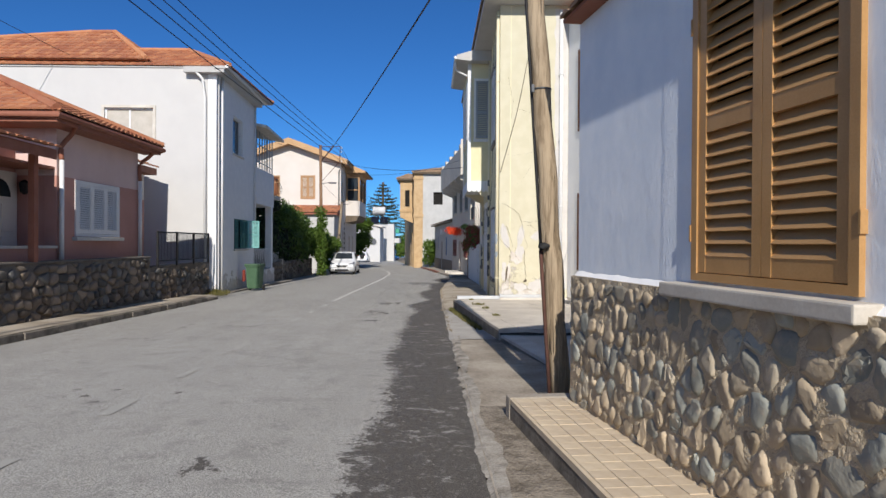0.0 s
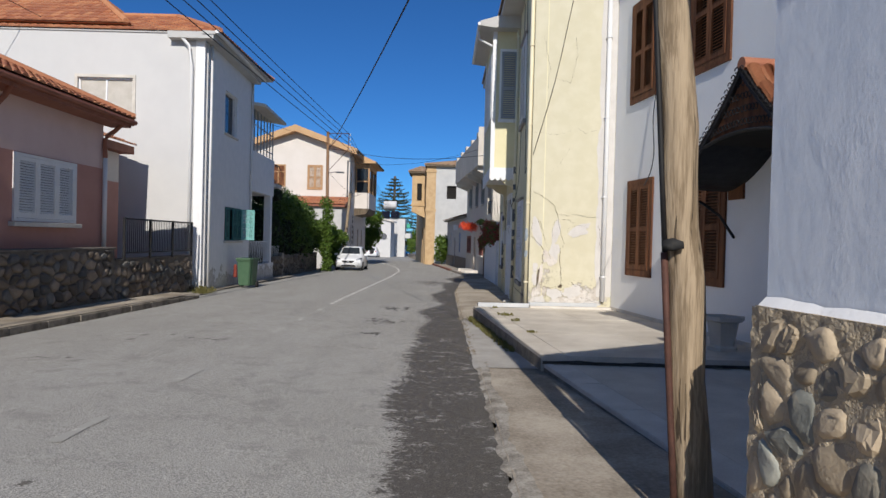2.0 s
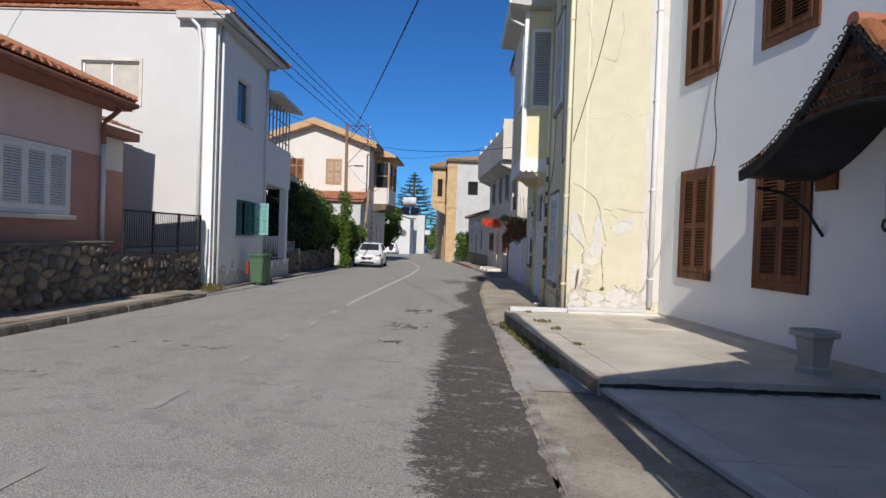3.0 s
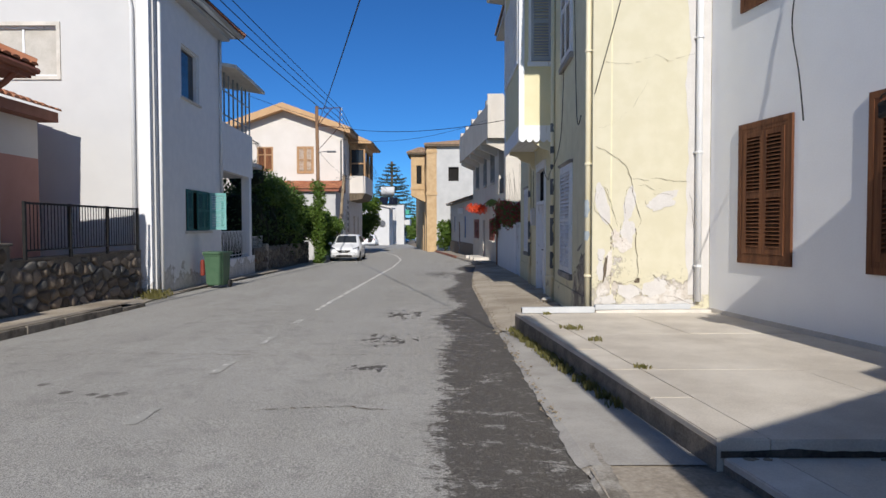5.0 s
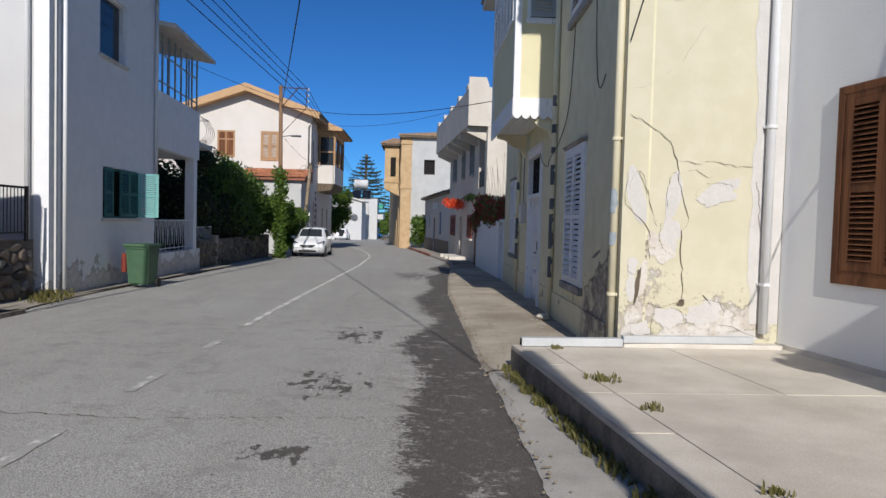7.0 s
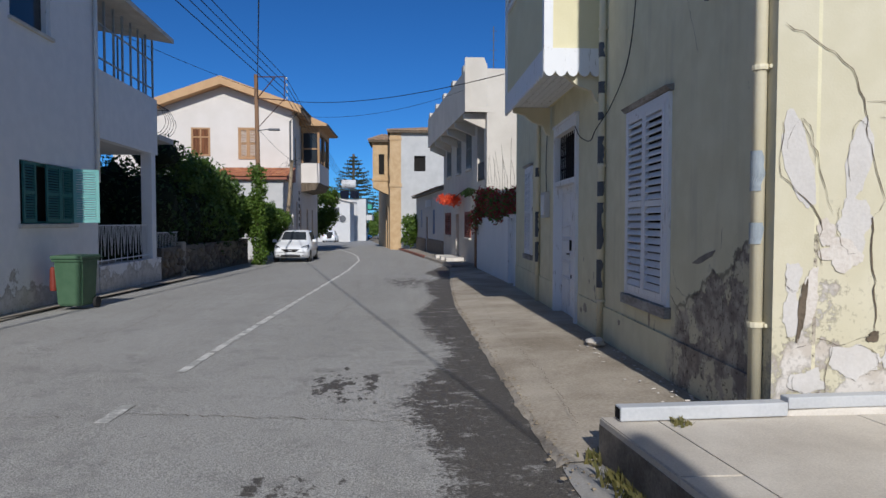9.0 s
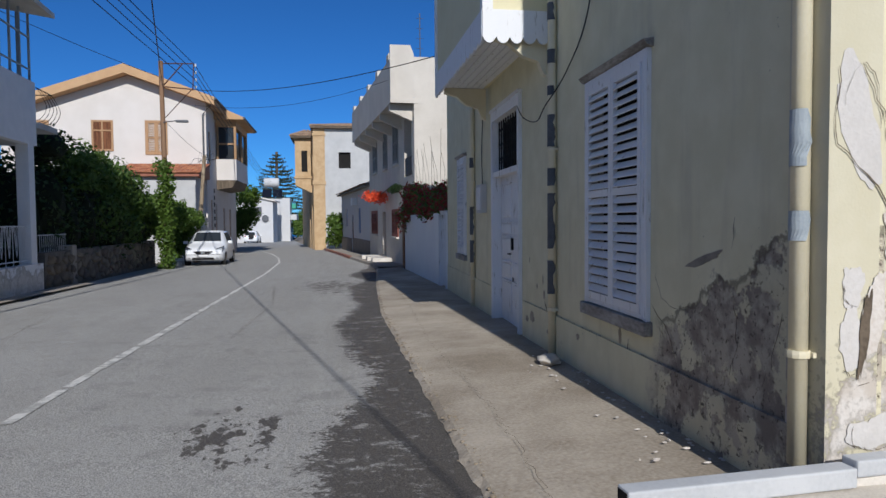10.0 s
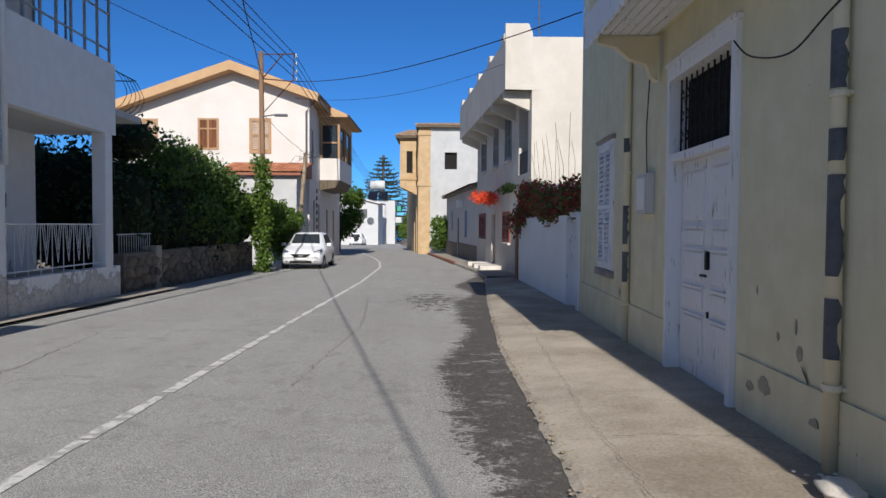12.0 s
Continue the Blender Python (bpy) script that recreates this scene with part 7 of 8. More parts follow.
part("blossom", foliage("blossom", bgb, 4200, .05, BOUG, 9), None, bg, m=I4)["kind"] = "stuff"
for i in range(12):
    y = 32 + i * .6
    part("twig", tubes(.005, [(2.3, y, 1.5), (2.3, y + .1 * math.sin(i), 2.6), (2.2 + .1 * math.sin(i * 2), y - .1, 3.0 + .7 * abs(math.sin(i * 1.7)))], n=5), BARK, bg, m=I4)
rb2 = [(1.35 + .3 * math.sin(i), 45.2 + .35 * i, 2.35 + .1 * math.sin(i * 2), .42, .45, .26) for i in range(5)]
bo = thing("bougainvillea", "bright orange-red bougainvillea branch over a doorway", "shrub", (1.7, 46, 2.3))
part("blossom", foliage("blossom", rb2, 1100, .055, BOUG_R, 12, shell=.2), None, bo, m=I4)["kind"] = "stuff"
part("stem", tubes(.02, [(2.2, 41, 2.6), (1.9, 43, 2.75), (1.5, 45.5, 2.4)]), BARK, bo, m=I4)
part("leaves", foliage("leaves", [(2.0, 41.5 + i * .6, 2.6, .2, .3, .15) for i in range(6)], 500, .06, LEAF, 13), None, bo, m=I4)["kind"] = "stuff"

gh = thing("grey_house", "old cream-grey house with a bracketed concrete overhang", "house", (2.5, 45, G(45)))
GP, GQ = (1.45, 52.2), (2.45, 39.68)
GHM, GHL = side(GP, GQ), span(GP, GQ)


def gu(y):
    return (52.2 - y) * 1.0032


ups = [(gu(50.6), gu(49.2), 3.75, 5.2), (gu(47.1), gu(45.95), 3.7, 5.3), (gu(44.3), gu(43.1), 3.7, 5.45)]
lows = [(gu(51.3), gu(49.3), .6, 1.75), (gu(44.7), gu(43.2), .58, 1.72)]
dr1 = (gu(47.6), gu(46.6), -.55, 1.7)
bal = (gu(41.7), gu(40.2), 3.0, 5.45)
part("street_wall", wall_mesh(GHL, -1.0, 5.6, .3, ups + lows + [dr1, bal]), GREYC, gh, m=GHM)
part("south_wall", plan([(2.46, 39.68), (8, 39.68), (8, 39.95), (2.75, 39.95)], -1, 7.3), GREYC, gh, "sunlit cream rendered wall", m=I4)
part("back_wall", plan([(7.7, 39.96), (8, 39.96), (8, 52), (7.7, 52)], -1, 7.3), GREYC, gh, m=I4)
for a, b, z0, z1 in ups:
    shuttered(gh, GHM, a, b, z0, z1, mat("grey_green_shutter", (.22, .23, .22), (.3, .31, .3), .7) if "grey_green_shutter" not in bpy.data.materials else bpy.data.materials["grey_green_shutter"], .05, pitch=.1, rails=(.5,), sill=CONC_L)
for a, b, z0, z1 in lows:
    shuttered(gh, GHM, a, b, z0, z1, mat("dull_red_shutter", (.22, .07, .05), (.28, .1, .07), .7) if "dull_red_shutter" not in bpy.data.materials else bpy.data.materials["dull_red_shutter"], .05, pitch=.1, rails=(.5,), sill=CONC_L)
part("door", boxes((dr1[0], dr1[1], .15, .2, dr1[2], dr1[3])), BROWNW, gh, m=GHM)
part("balcony_recess", boxes((bal[0], bal[1], .9, 1.0, bal[2], bal[3]), (bal[0], bal[1], .31, .9, bal[2] - .1, bal[2])), DARK, gh, m=GHM)
part("balcony_rail", boxes((bal[0], bal[1], .02, .06, 3.05, 3.75)), IRON, gh, m=GHM)
part("overhang_floor", boxes((-.3, GHL + .02, -.88, .3, 5.6, 5.78)), GREYC, gh, m=GHM)
part("balcony_recess", boxes((bal[0] - .02, bal[1] + .02, .6, .64, 2.9, 5.5), (bal[0] - .3, bal[0] - .02, .31, .6, 2.9, 5.5), (bal[1] + .02, bal[1] + .1, .31, .6, 2.9, 5.5)), GREYC, gh, m=GHM)
part("balcony_door", boxes((bal[0] + .2, bal[1] - .2, .55, .595, 3.05, 5.2)), BROWNW, gh, m=GHM)
part("parapet", boxes((-.3, GHL + .02, -.88, -.7, 5.78, 7.2)), GREYC, gh, m=GHM)
for i in range(5):
    a = .2 + i * 2.9
    part("merlon", boxes((a, a + .5, -.89, -.69, 7.2, 7.45)), GREYC, gh, m=GHM)
EM = side((1.58, 39.677), (8, 39.677))
pr = prism(bmesh.new(), [(0, 0, 5.6), (.879, 0, 5.6), (.879, 0, 7.4), (.75, 0, 7.72), (0, 0, 7.72)], (0, .2, 0))
part("parapet_end", pr, GREYC, gh, m=EM)
for i in range(6):
    u = .5 + i * 2.3
    part("bracket_beam", prism(bmesh.new(), [(u, -.86, 5.6), (u, -.86, 5.35), (u, -.0, 5.0), (u, 0, 5.6)], (.22, 0, 0)), GREYC, gh, m=GHM)
an = bmesh.new()
tube(an, [(3.0, 42, 7.2), (3.0, 42, 9.6)], .02, 6)
for z in (8.2, 8.6, 9.0, 9.4):
    tube(an, [(2.85, 42, z), (3.15, 42, z)], .008, 4)
single("roof_antenna", an, BARE_M, "thin metal antenna mast on a roof", "antenna")
for i, (y, w) in enumerate(((45.4, .9), (47.1, 1.2), (48.9, .7))):
    single("doorstep", soft_box((bend(y, ROAD_R) + .25, 2.2, y - w / 2, y + w / 2, G(y) - .1, G(y) + .28), .03), CONC_L, "worn pale concrete doorstep", "step", group="doorsteps")
single("pavement_far", sheet([41, 44, 48, 52, 56, 60, 64, 68, 71], lambda y: [(bend(y, ROAD_R) - .02, y, G(y) - .02), (bend(y, ROAD_R), y, G(y) + .1), (3.0, y, G(y) + .13)]), CONC_B, "raised concrete footway before old houses", "pavement", "structure")
rk = bmesh.new()
for i in range(16):
    y = 52 + i * 1.1
    prism(rk, [(bend(y, ROAD_R) - .05, y, G(y) - .05), (bend(y, ROAD_R) + .12, y, G(y) - .05), (bend(y + 1, ROAD_R) + .12, y + 1.08, G(y) - .05), (bend(y + 1, ROAD_R) - .05, y + 1.08, G(y) - .05)], (0, 0, .17))
single("kerb_red", rk, RUST, "faded red painted kerb", "kerb", "structure")

# ---- low white house ----
lo = thing("white_cottage", "low white cottage with a tiled lean-to roof", "house", (1, 60, G(60)))
LP0, LP1 = (.1, 68.0), (1.5, 52.6)
LHM, LHL = side(LP0, LP1), span(LP0, LP1)
lh = [(3.2, 4.0, .9, 2.2), (6.6, 7.5, -.85, 1.7), (10.2, 11.2, .5, 2.1)]
part("street_wall", wall_mesh(LHL, -1.1, 3.2, .25, lh), WHITE, lo, m=LHM)
part("plinth", boxes((0, 6.55, -.04, 0, -1.1, .1), (7.55, LHL, -.04, 0, -1.1, .15)), mat("grey_stone_plinth", (.14, .12, .1), (.24, .21, .18), .9, 6), lo, m=LHM)
for k, (a, b, z0, z1) in enumerate(lh):
    plain_window(lo, LHM, a, b, z0, z1, BROWNW if k == 1 else mat("blue_window_paint", (.12, .2, .4), (.16, .25, .46)) if k == 0 else bpy.data.materials["blue_window_paint"], .2, None, 1)
part("ac_unit", soft_box((9.0, 9.7, -.35, -.02, 2.3, 2.75), .03), WPLAIN, lo, m=LHM)
r = part("roof", prism(bmesh.new(), [(-.2, -.35, 3.2), (-.2, -.35, 3.3), (-.2, 3.5, 4.4), (-.2, 3.5, 3.2)], (LHL + .3, 0, 0)), CONC_D, lo, m=LHM)
t = bmesh.new()
roof_face(t, (-.2, -.38, 3.32), (LHL + .1, -.38, 3.32), (0, 3.9, 1.1), 0, LHL + .3)
part("roof_tiles", t, TERRA_D, r, m=LHM)["kind"] = "stuff"
sb = thing("shrub", "green shrub in front of a white wall", "shrub", (-.4, 68.5, G(68.5)))
part("leaves", foliage("leaves", [(-.4, 68.3, .2, .7, .7, .9), (-.1, 67.5, .9, .6, .6, .9), (-.6, 68.4, 1.3, .5, .5, .6)], 1500, .13, LEAF_Y, 21), None, sb, m=I4)["kind"] = "stuff"
part("stem", tubes(.05, [(-.4, 68.5, -1.1), (-.35, 68.3, .5)]), BARK, sb, m=I4)

# ---- ochre corner house ----
oh = thing("ochre_house", "ruined ochre stone house with a grey-white side wall", "house", (0, 72, G(72)))
OM = side((-1.37, 71), (4.2, 71))
part("side_wall", wall_mesh(5.57, -1.5, 9.0, .3, [(1.32, 2.3, 5.64, 6.97)], .2), GREYW, oh, m=OM)
part("window_reveal", boxes((1.32, 2.3, .25, .29, 5.64, 6.97)), DARK, oh, m=OM)
part("corner_pilaster", boxes((-.75, .2, -.06, .5, -1.5, 9.0), (-.82, .27, -.12, .5, 4.3, 4.6), (-.82, .27, -.12, .5, 8.3, 8.5)), OCHRE, oh, m=OM)
ON = side((-4.0, 93), (-2.1, 71.55))
oL = span((-4.0, 93), (-2.1, 71.55))
part("street_wall", wall_mesh(oL, -1.9, 9.0, .4, [(oL - 3.2, oL - 1.9, -1.2, 2.8), (oL - 6.5, oL - 5.2, -1.2, 2.8), (oL - 1.6, oL - .8, 5.4, 7.6)]), OCHRE, oh, m=ON)
part("unlit_interior", boxes((.3, oL - .5, .45, .5, -1.5, 8.5)), DARK, oh, m=ON)
ob = part("bay", plan([(-3.75, 74.2), (-2.4, 74.2), (-2.6, 78), (-3.75, 78)], 4.4, 8.6), OCHRE, oh, "projecting ochre corner bay", m=I4)
part("bay_opening", boxes((-3.2, -2.7, 74.15, 74.195, 5.6, 7.4)), DARK, ob, m=I4)
part("bay_moulding", boxes((-3.85, -2.35, 74.1, 78.1, 8.3, 8.6)), OCHRE, ob, m=I4)
part("bay_moulding", boxes((-3.82, -2.35, 74.12, 78.1, 5.0, 5.2)), OCHRE, ob, m=I4)
part("bay_corbel", prism(bmesh.new(), [(-3.7, 74.2, 4.4), (-2.0, 74.2, 3.6), (-2.0, 74.2, 4.4)], (0, 3.8, 0)), OCHRE, ob, m=I4)
hip_roof(oh, -2.3, 5, 70.6, 90, 9.05, 1.5, 1.2, 2, TERRA_D, fascia=BARK)
hip_roof(oh, -4.1, -1.6, 73.8, 78.4, 8.62, .7, -2.9, -2.7, TERRA_D, fascia=BARK)

# ---- cars ----


def hatchback(name, label, at, rz, paint, L=4.1, W=1.7, H=1.53, tail=False):
    """A compact car; its front looks along -y."""
    c = thing(name, label, "car", at, rz=rz)
    h = W / 2
    st = [(-L / 2, .80, .42, .62, .62, .78), (-L / 2 + .12, .9, .28, .72, .74, .82), (-L / 2 + .5, .97, .22, .82, .88, .84), (-L / 2 + 1.0, 1, .2, .92, .98, .8), (-L / 2 + 1.15, 1, .2, .94, 1.04, .78), (-L / 2 + 1.75, 1, .2, .96, H - .07, .68), (-L / 2 + 2.3, 1, .2, .98, H, .68), (L / 2 - 1.0, 1, .2, 1.0, H - .02, .68), (L / 2 - .35, .98, .22, 1.02, H - .16, .66), (L / 2 - .08, .94, .3, 1.0, 1.08, .74), (L / 2, .9, .42, .85, .9, .8)]
    bm = bmesh.new()
    last = None
    for y, ws, zs, zb, zt, wt2 in st:
        a = h * ws
        t = h * wt2
        ring = [bm.verts.new(p) for p in ((-a * .94, y, zs), (-a, y, zs + .12), (-a, y, (zs + zb) / 2), (-a * .97, y, zb), (-t, y, zt - .03), (-t * .85, y, zt), (0, y, zt + .02), (t * .85, y, zt), (t, y, zt - .03), (a * .97, y, zb), (a, y, (zs + zb) / 2), (a, y, zs + .12), (a * .94, y, zs))]
        if last:
            for i in range(12):
                bm.faces.new((last[i], last[i + 1], ring[i + 1], ring[i]))
            bm.faces.new((last[12], last[0], ring[0], ring[12]))
        else:
            bm.faces.new(ring[::-1])
        last = ring
    bm.faces.new(last)
    body = part("body", bm, paint, c, smooth=True)
    f = -L / 2

    def quad(nm, pts, material, lift, sub=body):
        n = (Vector(pts[1]) - Vector(pts[0])).cross(Vector(pts[2]) - Vector(pts[0])).normalized()
        n = n if n.dot(Vector(pts[0]) - Vector((0, 0, .7))) > 0 else -n
        return part(nm, prism(bmesh.new(), [Vector(p) + n * lift for p in pts], n * .012), material, sub, m=chain(c))
    quad("windscreen", [(-h * .70, f + 1.22, 1.09), (h * .70, f + 1.22, 1.09), (h * .6, f + 1.72, H - .1), (-h * .6, f + 1.72, H - .1)], GLASS, .022)
    quad("rear_window", [(-h * .6, -f - .3, H - .2), (h * .6, -f - .3, H - .2), (h * .66, -f - .1, 1.12), (-h * .66, -f - .1, 1.12)], GLASS, .02)
    for s in (-1, 1):
        for y0, y1, y2, y3 in ((f + 1.5, f + 2.25, f + 2.25, f + 1.95), (f + 2.33, f + 3.2, f + 3.15, f + 2.33)):
            quad("side_window", [(s * h * .955, y0, 1.02), (s * h * .955, y1, 1.03), (s * h * .73, y2, H - .11), (s * h * .73, y3, H - .12)], GLASS, .012)
        quad("headlight_housing", [(s * h * .48, f + .05, .62), (s * h * .9, f + .2, .64), (s * h * .96, f + .5, .88), (s * h * .6, f + .2, .77)], IRON, .02)
        quad("headlight", [(s * h * .6, f + .1, .66), (s * h * .84, f + .18, .68), (s * h * .9, f + .36, .80), (s * h * .66, f + .18, .74)], LAMPG, .035)
        quad("tail_light", [(s * h * .7, -f - .04, .88), (s * h * .9, -f - .05, .88), (s * h * .85, -f - .1, 1.1), (s * h * .68, -f - .09, 1.1)], REDG, .015)
        part("mirror", soft_box((s * h * 1.12 - .1, s * h * 1.12 + .1, f + 1.35, f + 1.5, .98, 1.12), .03), paint, body, m=chain(c))
        quad("fog_lamp", [(s * h * .62, f + .05, .36), (s * h * .82, f + .1, .36), (s * h * .8, f + .1, .46), (s * h * .64, f + .05, .46)], IRON, .02)
    quad("grille", [(-h * .5, f + .0, .68), (h * .5, f + .0, .68), (h * .25, f + .0, .53), (-h * .25, f + .0, .53)], IRON, .02)
    quad("badge_shape", [(-.09, f + .0, .65), (.09, f + .0, .65), (.09, f + .0, .58), (-.09, f + .0, .58)], CHROME, .035)
    quad("lower_grille", [(-h * .55, f + .05, .30), (h * .55, f + .05, .30), (h * .5, f + .03, .40), (-h * .5, f + .03, .40)], IRON, .02)
    quad("number_plate", [(-.26, f + .0, .44), (.26, f + .0, .44), (.26, f + .0, .53), (-.26, f + .0, .53)], WPLAIN, .03)
    quad("rear_plate", [(-.26, -f, .6), (.26, -f, .6), (.26, -f, .71), (-.26, -f, .71)], RED, .02)
    for s in (-1, 1):
        for y in (f + .8, -f - .75):
            b = bmesh.new()
            lathe(b, [(.22, -.1), (.31, -.1), (.315, 0), (.31, .1), (.22, .1)], 20)
            wmat = chain(c) @ pose(s * (h - .09), y, .315, 0, 90)
            w = part("wheel", b, RUBBER, c, m=wmat)
            b = bmesh.new()
            lathe(b, [(.2, -.09), (.2, .09), (.07, .112)], 12)
            part("rim", b, CHROME, w, m=wmat if s > 0 else chain(c) @ pose(s * (h - .09), y, .315, 0, -90))
    return c


hatchback("hatchback_car", "white hatchback parked facing the walk", (-6.4, 48.4, G(48.4) + .01), 1, CARW, 4.2, 1.78, 1.58)
hatchback("suv_car", "white off-road car parked far down the street", (-11.9, 113, G(113)), 178, CARW, 4.2, 1.85, 1.75)
bm = bmesh.new()
lathe(bm, [(.36, -.1), (.38, 0), (.36, .1)], 18)
suv = bpy.data.objects["suv_car"]
part("spare_wheel", bm, RUBBER, suv, m=pose(-11.85, 110.8, G(113) + 1.0, 90))
hatchback("blue_car", "bright blue car parked at the street's end", (-9.8, 150, G(150)), 55, CARB, 4.2, 1.75, 1.45)
hatchback("far_car", "white car parked at the street's end", (-5.6, 152, G(152)), 10, CARW, 4.2, 1.75, 1.45)

# ---- far end of the street ----
fh = thing("far_house", "low white house with a shallow pitched roof", "house", (-12, 118, G(118)))
FM = side((-16.5, 116), (-9.3, 116))
part("gable_wall", prism(bmesh.new(), [(0, 0, -2.2), (7.2, 0, -2.2), (7.2, 0, 4.3), (2.4, 0, 5.4), (0, 0, 5.0)], (0, 8, 0)), WHITE, fh, m=FM)
part("roof", prism(bmesh.new(), [(-.4, -.4, 5.0), (2.4, -.4, 5.45), (7.6, -.4, 4.25), (7.6, -.4, 4.45), (2.4, -.4, 5.65), (-.4, -.4, 5.2)], (0, 9, 0)), CREAM, fh, m=FM)
part("window", boxes((4.2, 5.6, -.03, 0, 2.2, 3.5)), BARE_M, fh, m=FM)
bm = bmesh.new()
lathe(bm, [(.5, -.1), (.5, .1)], 16)
part("wall_dish", bm, BARE_M, fh, "dark round wall dish", m=FM @ pose(6.1, -.15, 1.8, 90))
f2 = thing("far_house", "white flat-roofed house with a balcony", "house", (-9, 130, G(130)))
part("wall", plan([(-13, 128), (-7.6, 128), (-7.9, 138), (-13, 138)], -2.3, 5.2), WHITE, f2, m=I4)
part("balcony", plan([(-7.6, 129), (-6.6, 129), (-6.6, 135), (-7.6, 135)], 1.6, 2.5), WHITE, f2, m=I4)
part("awning", plan([(-7.6, 133), (-6.9, 133), (-6.9, 138), (-7.6, 138)], 3.6, 4.4), mat("green_awning", (.05, .3, .2), (.08, .36, .25)), f2, m=I4)
for i in range(3):
    part("window", boxes((-7.68, -7.55, 129.5 + i * 2.6, 130.6 + i * 2.6, -.6, 1.1)), GLASS, f2, m=I4)
so = thing("solar_heater", "white rooftop water tank with solar panels", "water heater", (-10.7, 129, 5.2))
bm = bmesh.new()
lathe(bm, [(.7, -1.2), (.75, -1.1), (.75, 1.1), (.7, 1.2)], 14)
part("tank", bm, WHITE, so, m=pose(-10.6, 129.5, 7.8, 0, 90))
part("stand", boxes((-11.5, -11.4, 129.4, 129.5, 5.2, 7.2), (-9.8, -9.7, 129.4, 129.5, 5.2, 7.2), (-11.5, -9.7, 129.3, 129.7, 7.0, 7.1)), BARE_M, so, m=I4)
for a in (-12.0, -10.3):
    part("solar_panel", prism(bmesh.new(), [(a, 127.6, 5.3), (a + 1.5, 127.6, 5.3), (a + 1.5, 128.8, 6.6), (a, 128.8, 6.6)], (0, .1, .05)), SOLAR, so, m=I4)
mast = bmesh.new()
for dx, dy in ((0, 0), (.5, 0), (.25, .45)):
    tube(mast, [(-16.8 + dx, 140 + dy, -2), (-16.8 + dx, 140 + dy, 17)], .05, 4)
for i in range(24):
    z = -1 + i * .75
    tube(mast, [(-16.8, 140, z), (-16.3, 140, z + .7)], .03, 4)
tube(mast, [(-17.2, 140, 13), (-15.9, 140, 13)], .08, 4)
tube(mast, [(-17.2, 140, 9), (-15.9, 140, 9)], .08, 4)
single("radio_mast", mast, BARE_M, "thin lattice radio mast behind houses", "mast")


def broad_tree(name, label, x, y, blobs, count, size, material, seed):
    t = thing(name, label, "tree", (x, y, G(y)))
    part("trunk", tubes(.14, [(x, y, G(y) - .1), (x + .1, y, 1.0), (x, y, 2.2)], n=8), BARK, t, m=I4)
    part("limbs", tubes(.06, [(x, y, 1.2), (x + .7, y - .3, 2.6)], [(x, y, 1.2), (x - .8, y, 2.5)], [(x, y, 1.4), (x, y + .6, 2.9)]), BARK, t, m=I4)
    part("crown", foliage("crown", blobs, count, size, material, seed), None, t, m=I4)["kind"] = "stuff"
    return t


rg = random.Random(4)
broad_tree("orange_tree", "bushy green tree beside a cream house", -9.4, 78, [(-9.4 + rg.uniform(-1.7, 1.5), 78 + rg.uniform(-1.5, 1.5), 2.4 + rg.uniform(-2.2, 2.0), .9, .9, .8) for i in range(22)], 9000, .13, LEAF_Y, 31)
broad_tree("street_tree", "round green tree at the street's end", -6.3, 165, [(-6.3 + rg.uniform(-2.6, 2.0), 165, 1.0 + rg.uniform(-2.4, 1.6), 1.5, 1.5, 1.3) for i in range(12)], 4000, .3, LEAF_Y, 35)

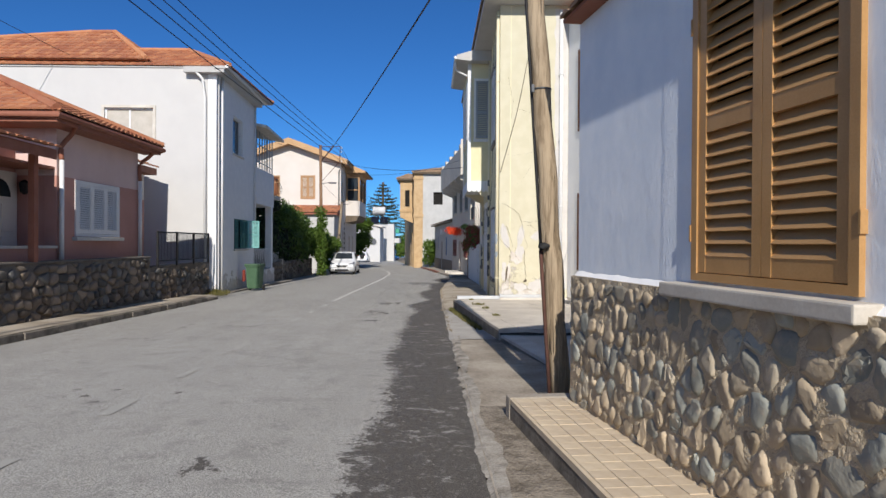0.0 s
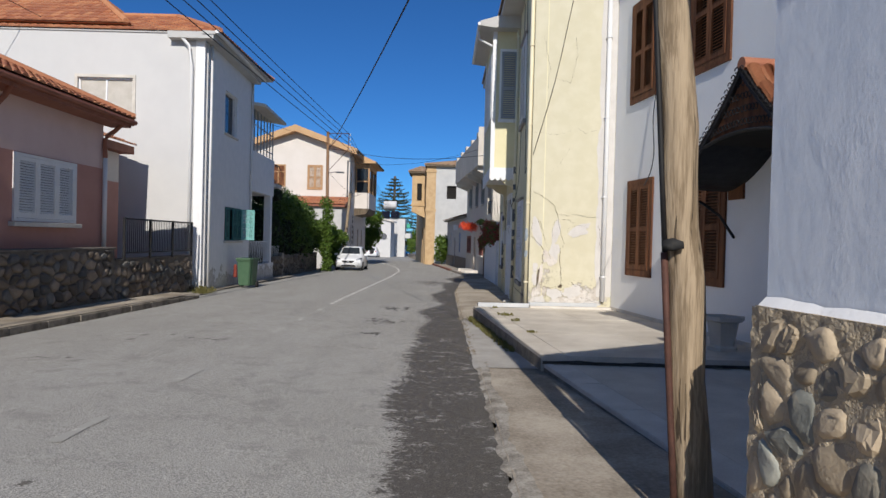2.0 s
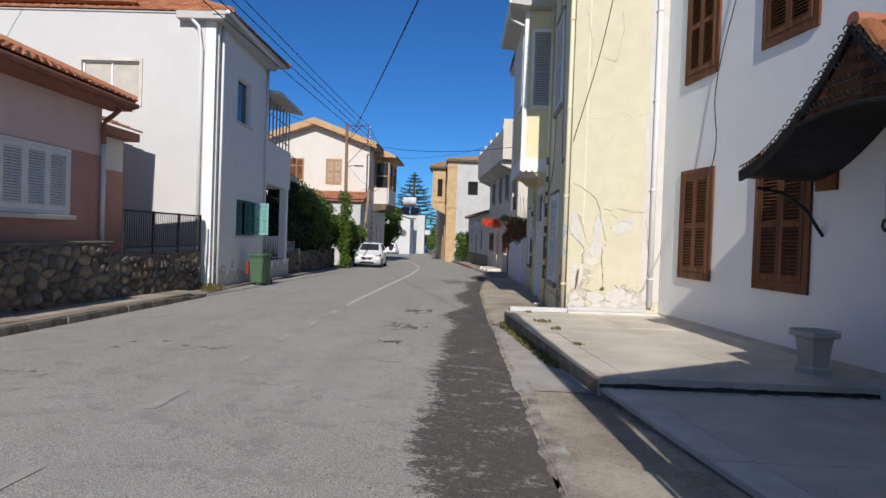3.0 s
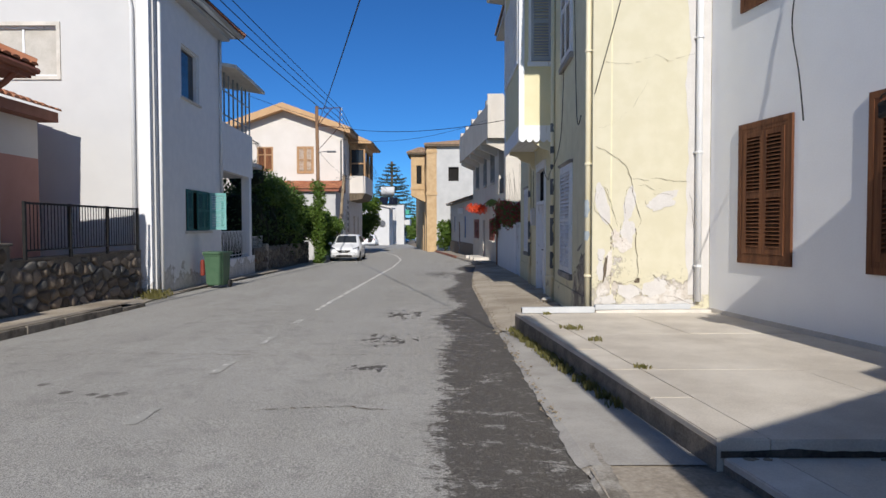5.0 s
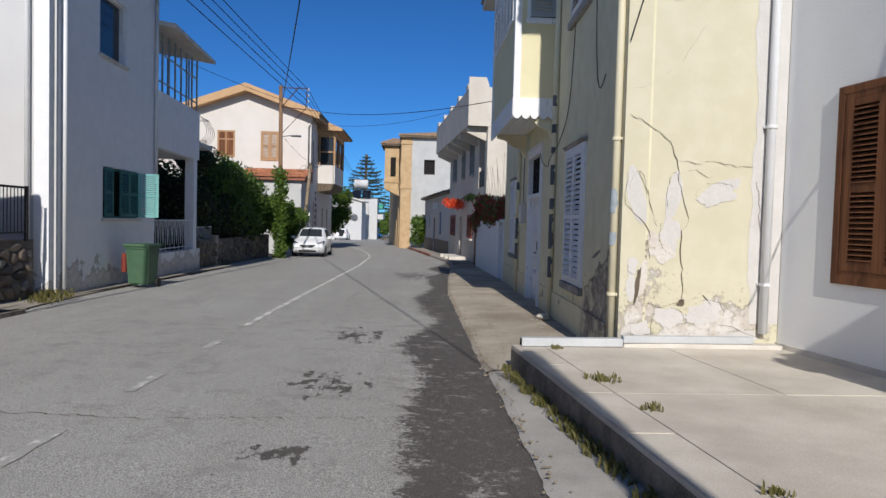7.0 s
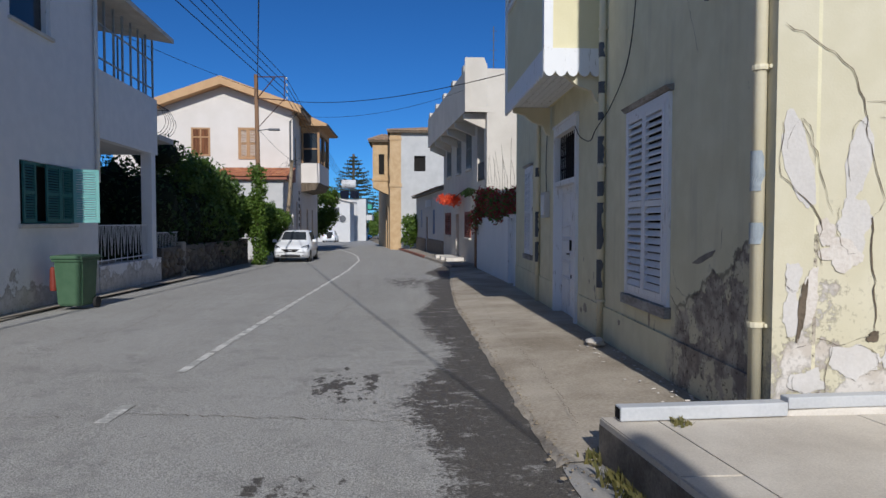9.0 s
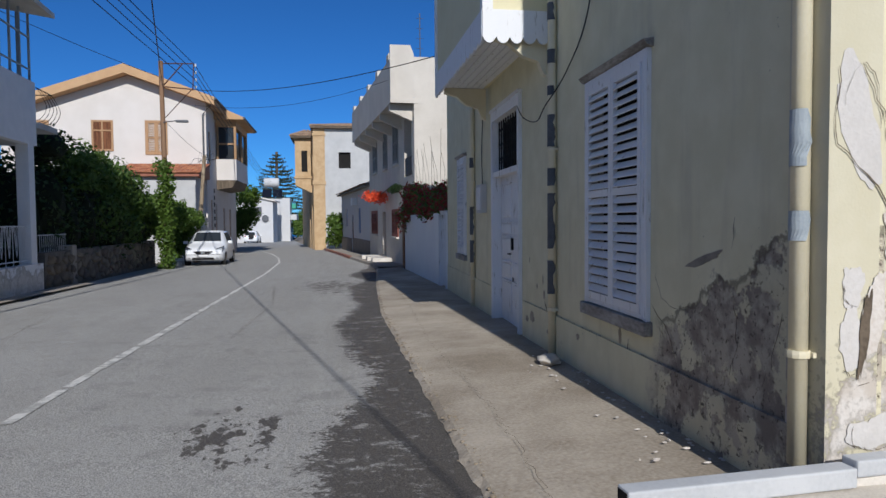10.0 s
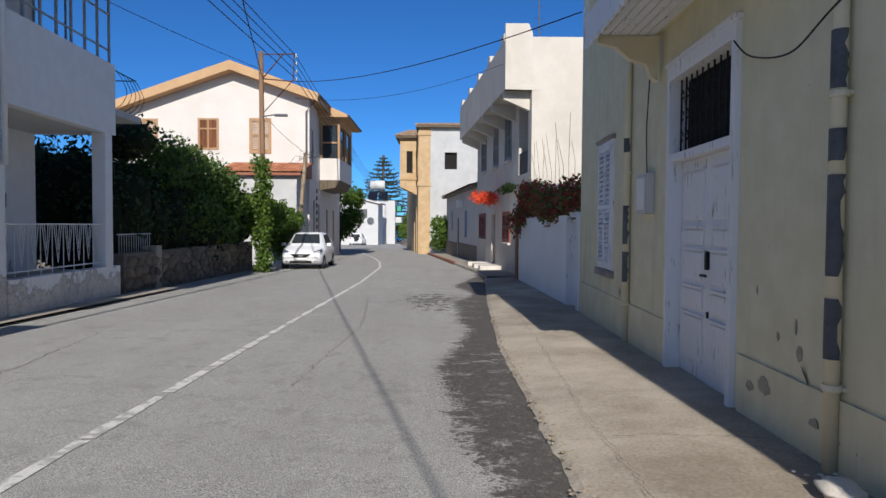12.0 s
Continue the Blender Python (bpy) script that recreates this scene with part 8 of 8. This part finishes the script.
np_t = thing("norfolk_pine", "tall tiered Norfolk pine above the rooftops", "tree", (-13.1, 172, G(172)))
part("trunk", tubes(.3, [(-13.1, 172, -2.6), (-13.1, 172, 8), (-13.1, 172, 17.2)], n=8), BARK, np_t, m=I4)
br, nb = bmesh.new(), []
rg = random.Random(9)
for i in range(17):
    z = 2.5 + i * .87 + rg.uniform(-.2, .2)
    r = 7.4 * (1 - (i / 17.5)) ** .8 * rg.uniform(.85, 1.08)
    n = 8
    for k in range(n):
        a = 2 * math.pi * (k + rg.random() * .5) / n + i
        e = (-13.1 + r * math.cos(a), 172 + r * math.sin(a), z + .12 * r)
        tube(br, [(-13.1, 172, z), (-13.1 + r * .6 * math.cos(a), 172 + r * .6 * math.sin(a), z - .02), e], .05, 4, .02)
        for j in range(1, 5):
            q = .25 + j * .19
            nb.append((-13.1 + r * q * math.cos(a), 172 + r * q * math.sin(a), z + (.1 if j > 3 else .0) * r, .15 * r + .15, .15 * r + .15, .2))
part("limbs", br, BARK, np_t, m=I4)
part("needles", foliage("needles", nb, 12500, .19, LEAF_P, 41, shell=.1), None, np_t, m=I4)["kind"] = "stuff"

# houses behind the walk, which close the street
for x0, x1, y0, y1, z in ((-30, -9.4, -25, 3.8, 4.2), (2.6, 20, -40, -6.3, 5.0)):
    single("side_house", plan([(x0, y0), (x1, y0), (x1, y1), (x0, y1)], -.5, z), WHITE_W, "plain white house beside the street", "house", group="side houses")

# ---- stones of the walls ----
base = [o for o in bh.children if o.name.startswith("base_wall")][0]
bm = bmesh.new()
grid = [[bm.verts.new((u * .03, -.07 - .012 * noise.noise((u * .3, k * .3, 0)) - .008 * noise.noise((u * .9, k * .9, 4)), .05 + k * .03)) for k in range(40)] for u in range(160)]
for a, b in zip(grid, grid[1:]):
    for k in range(39):
        bm.faces.new((a[k], b[k], b[k + 1], a[k + 1]))
part("mortar_face", bm, MORTAR, base, "rough sandy mortar", m=BM)
fitted_stones(base, BM, .01, 4.7, .09, 1.2, .13, .15, .028, STONE, 300, -.058, 5, .007)
fitted_stones(rw_a, RWM, 3.0, 16.5, -.1, 1.05, .29, .2, .06, STONE_D, 270, -.004, 8, .02)
fitted_stones(rw_b, RWM, 16.55, 21.35, -.25, .77, .27, .2, .06, STONE_D, 100, -.004, 9, .02)
# stone colour darkened for dirt and for the hedge's shade
PALE_ST = mat("garden_stone_shaded_tone", (.12, .098, .072), (.24, .2, .15), .9, 4, 35, .6, rnd=.3)
fitted_stones(lw, LWM, 0, 12, -.55, .45, .45, .26, .06, PALE_ST, 110, -.004, 10, .025)
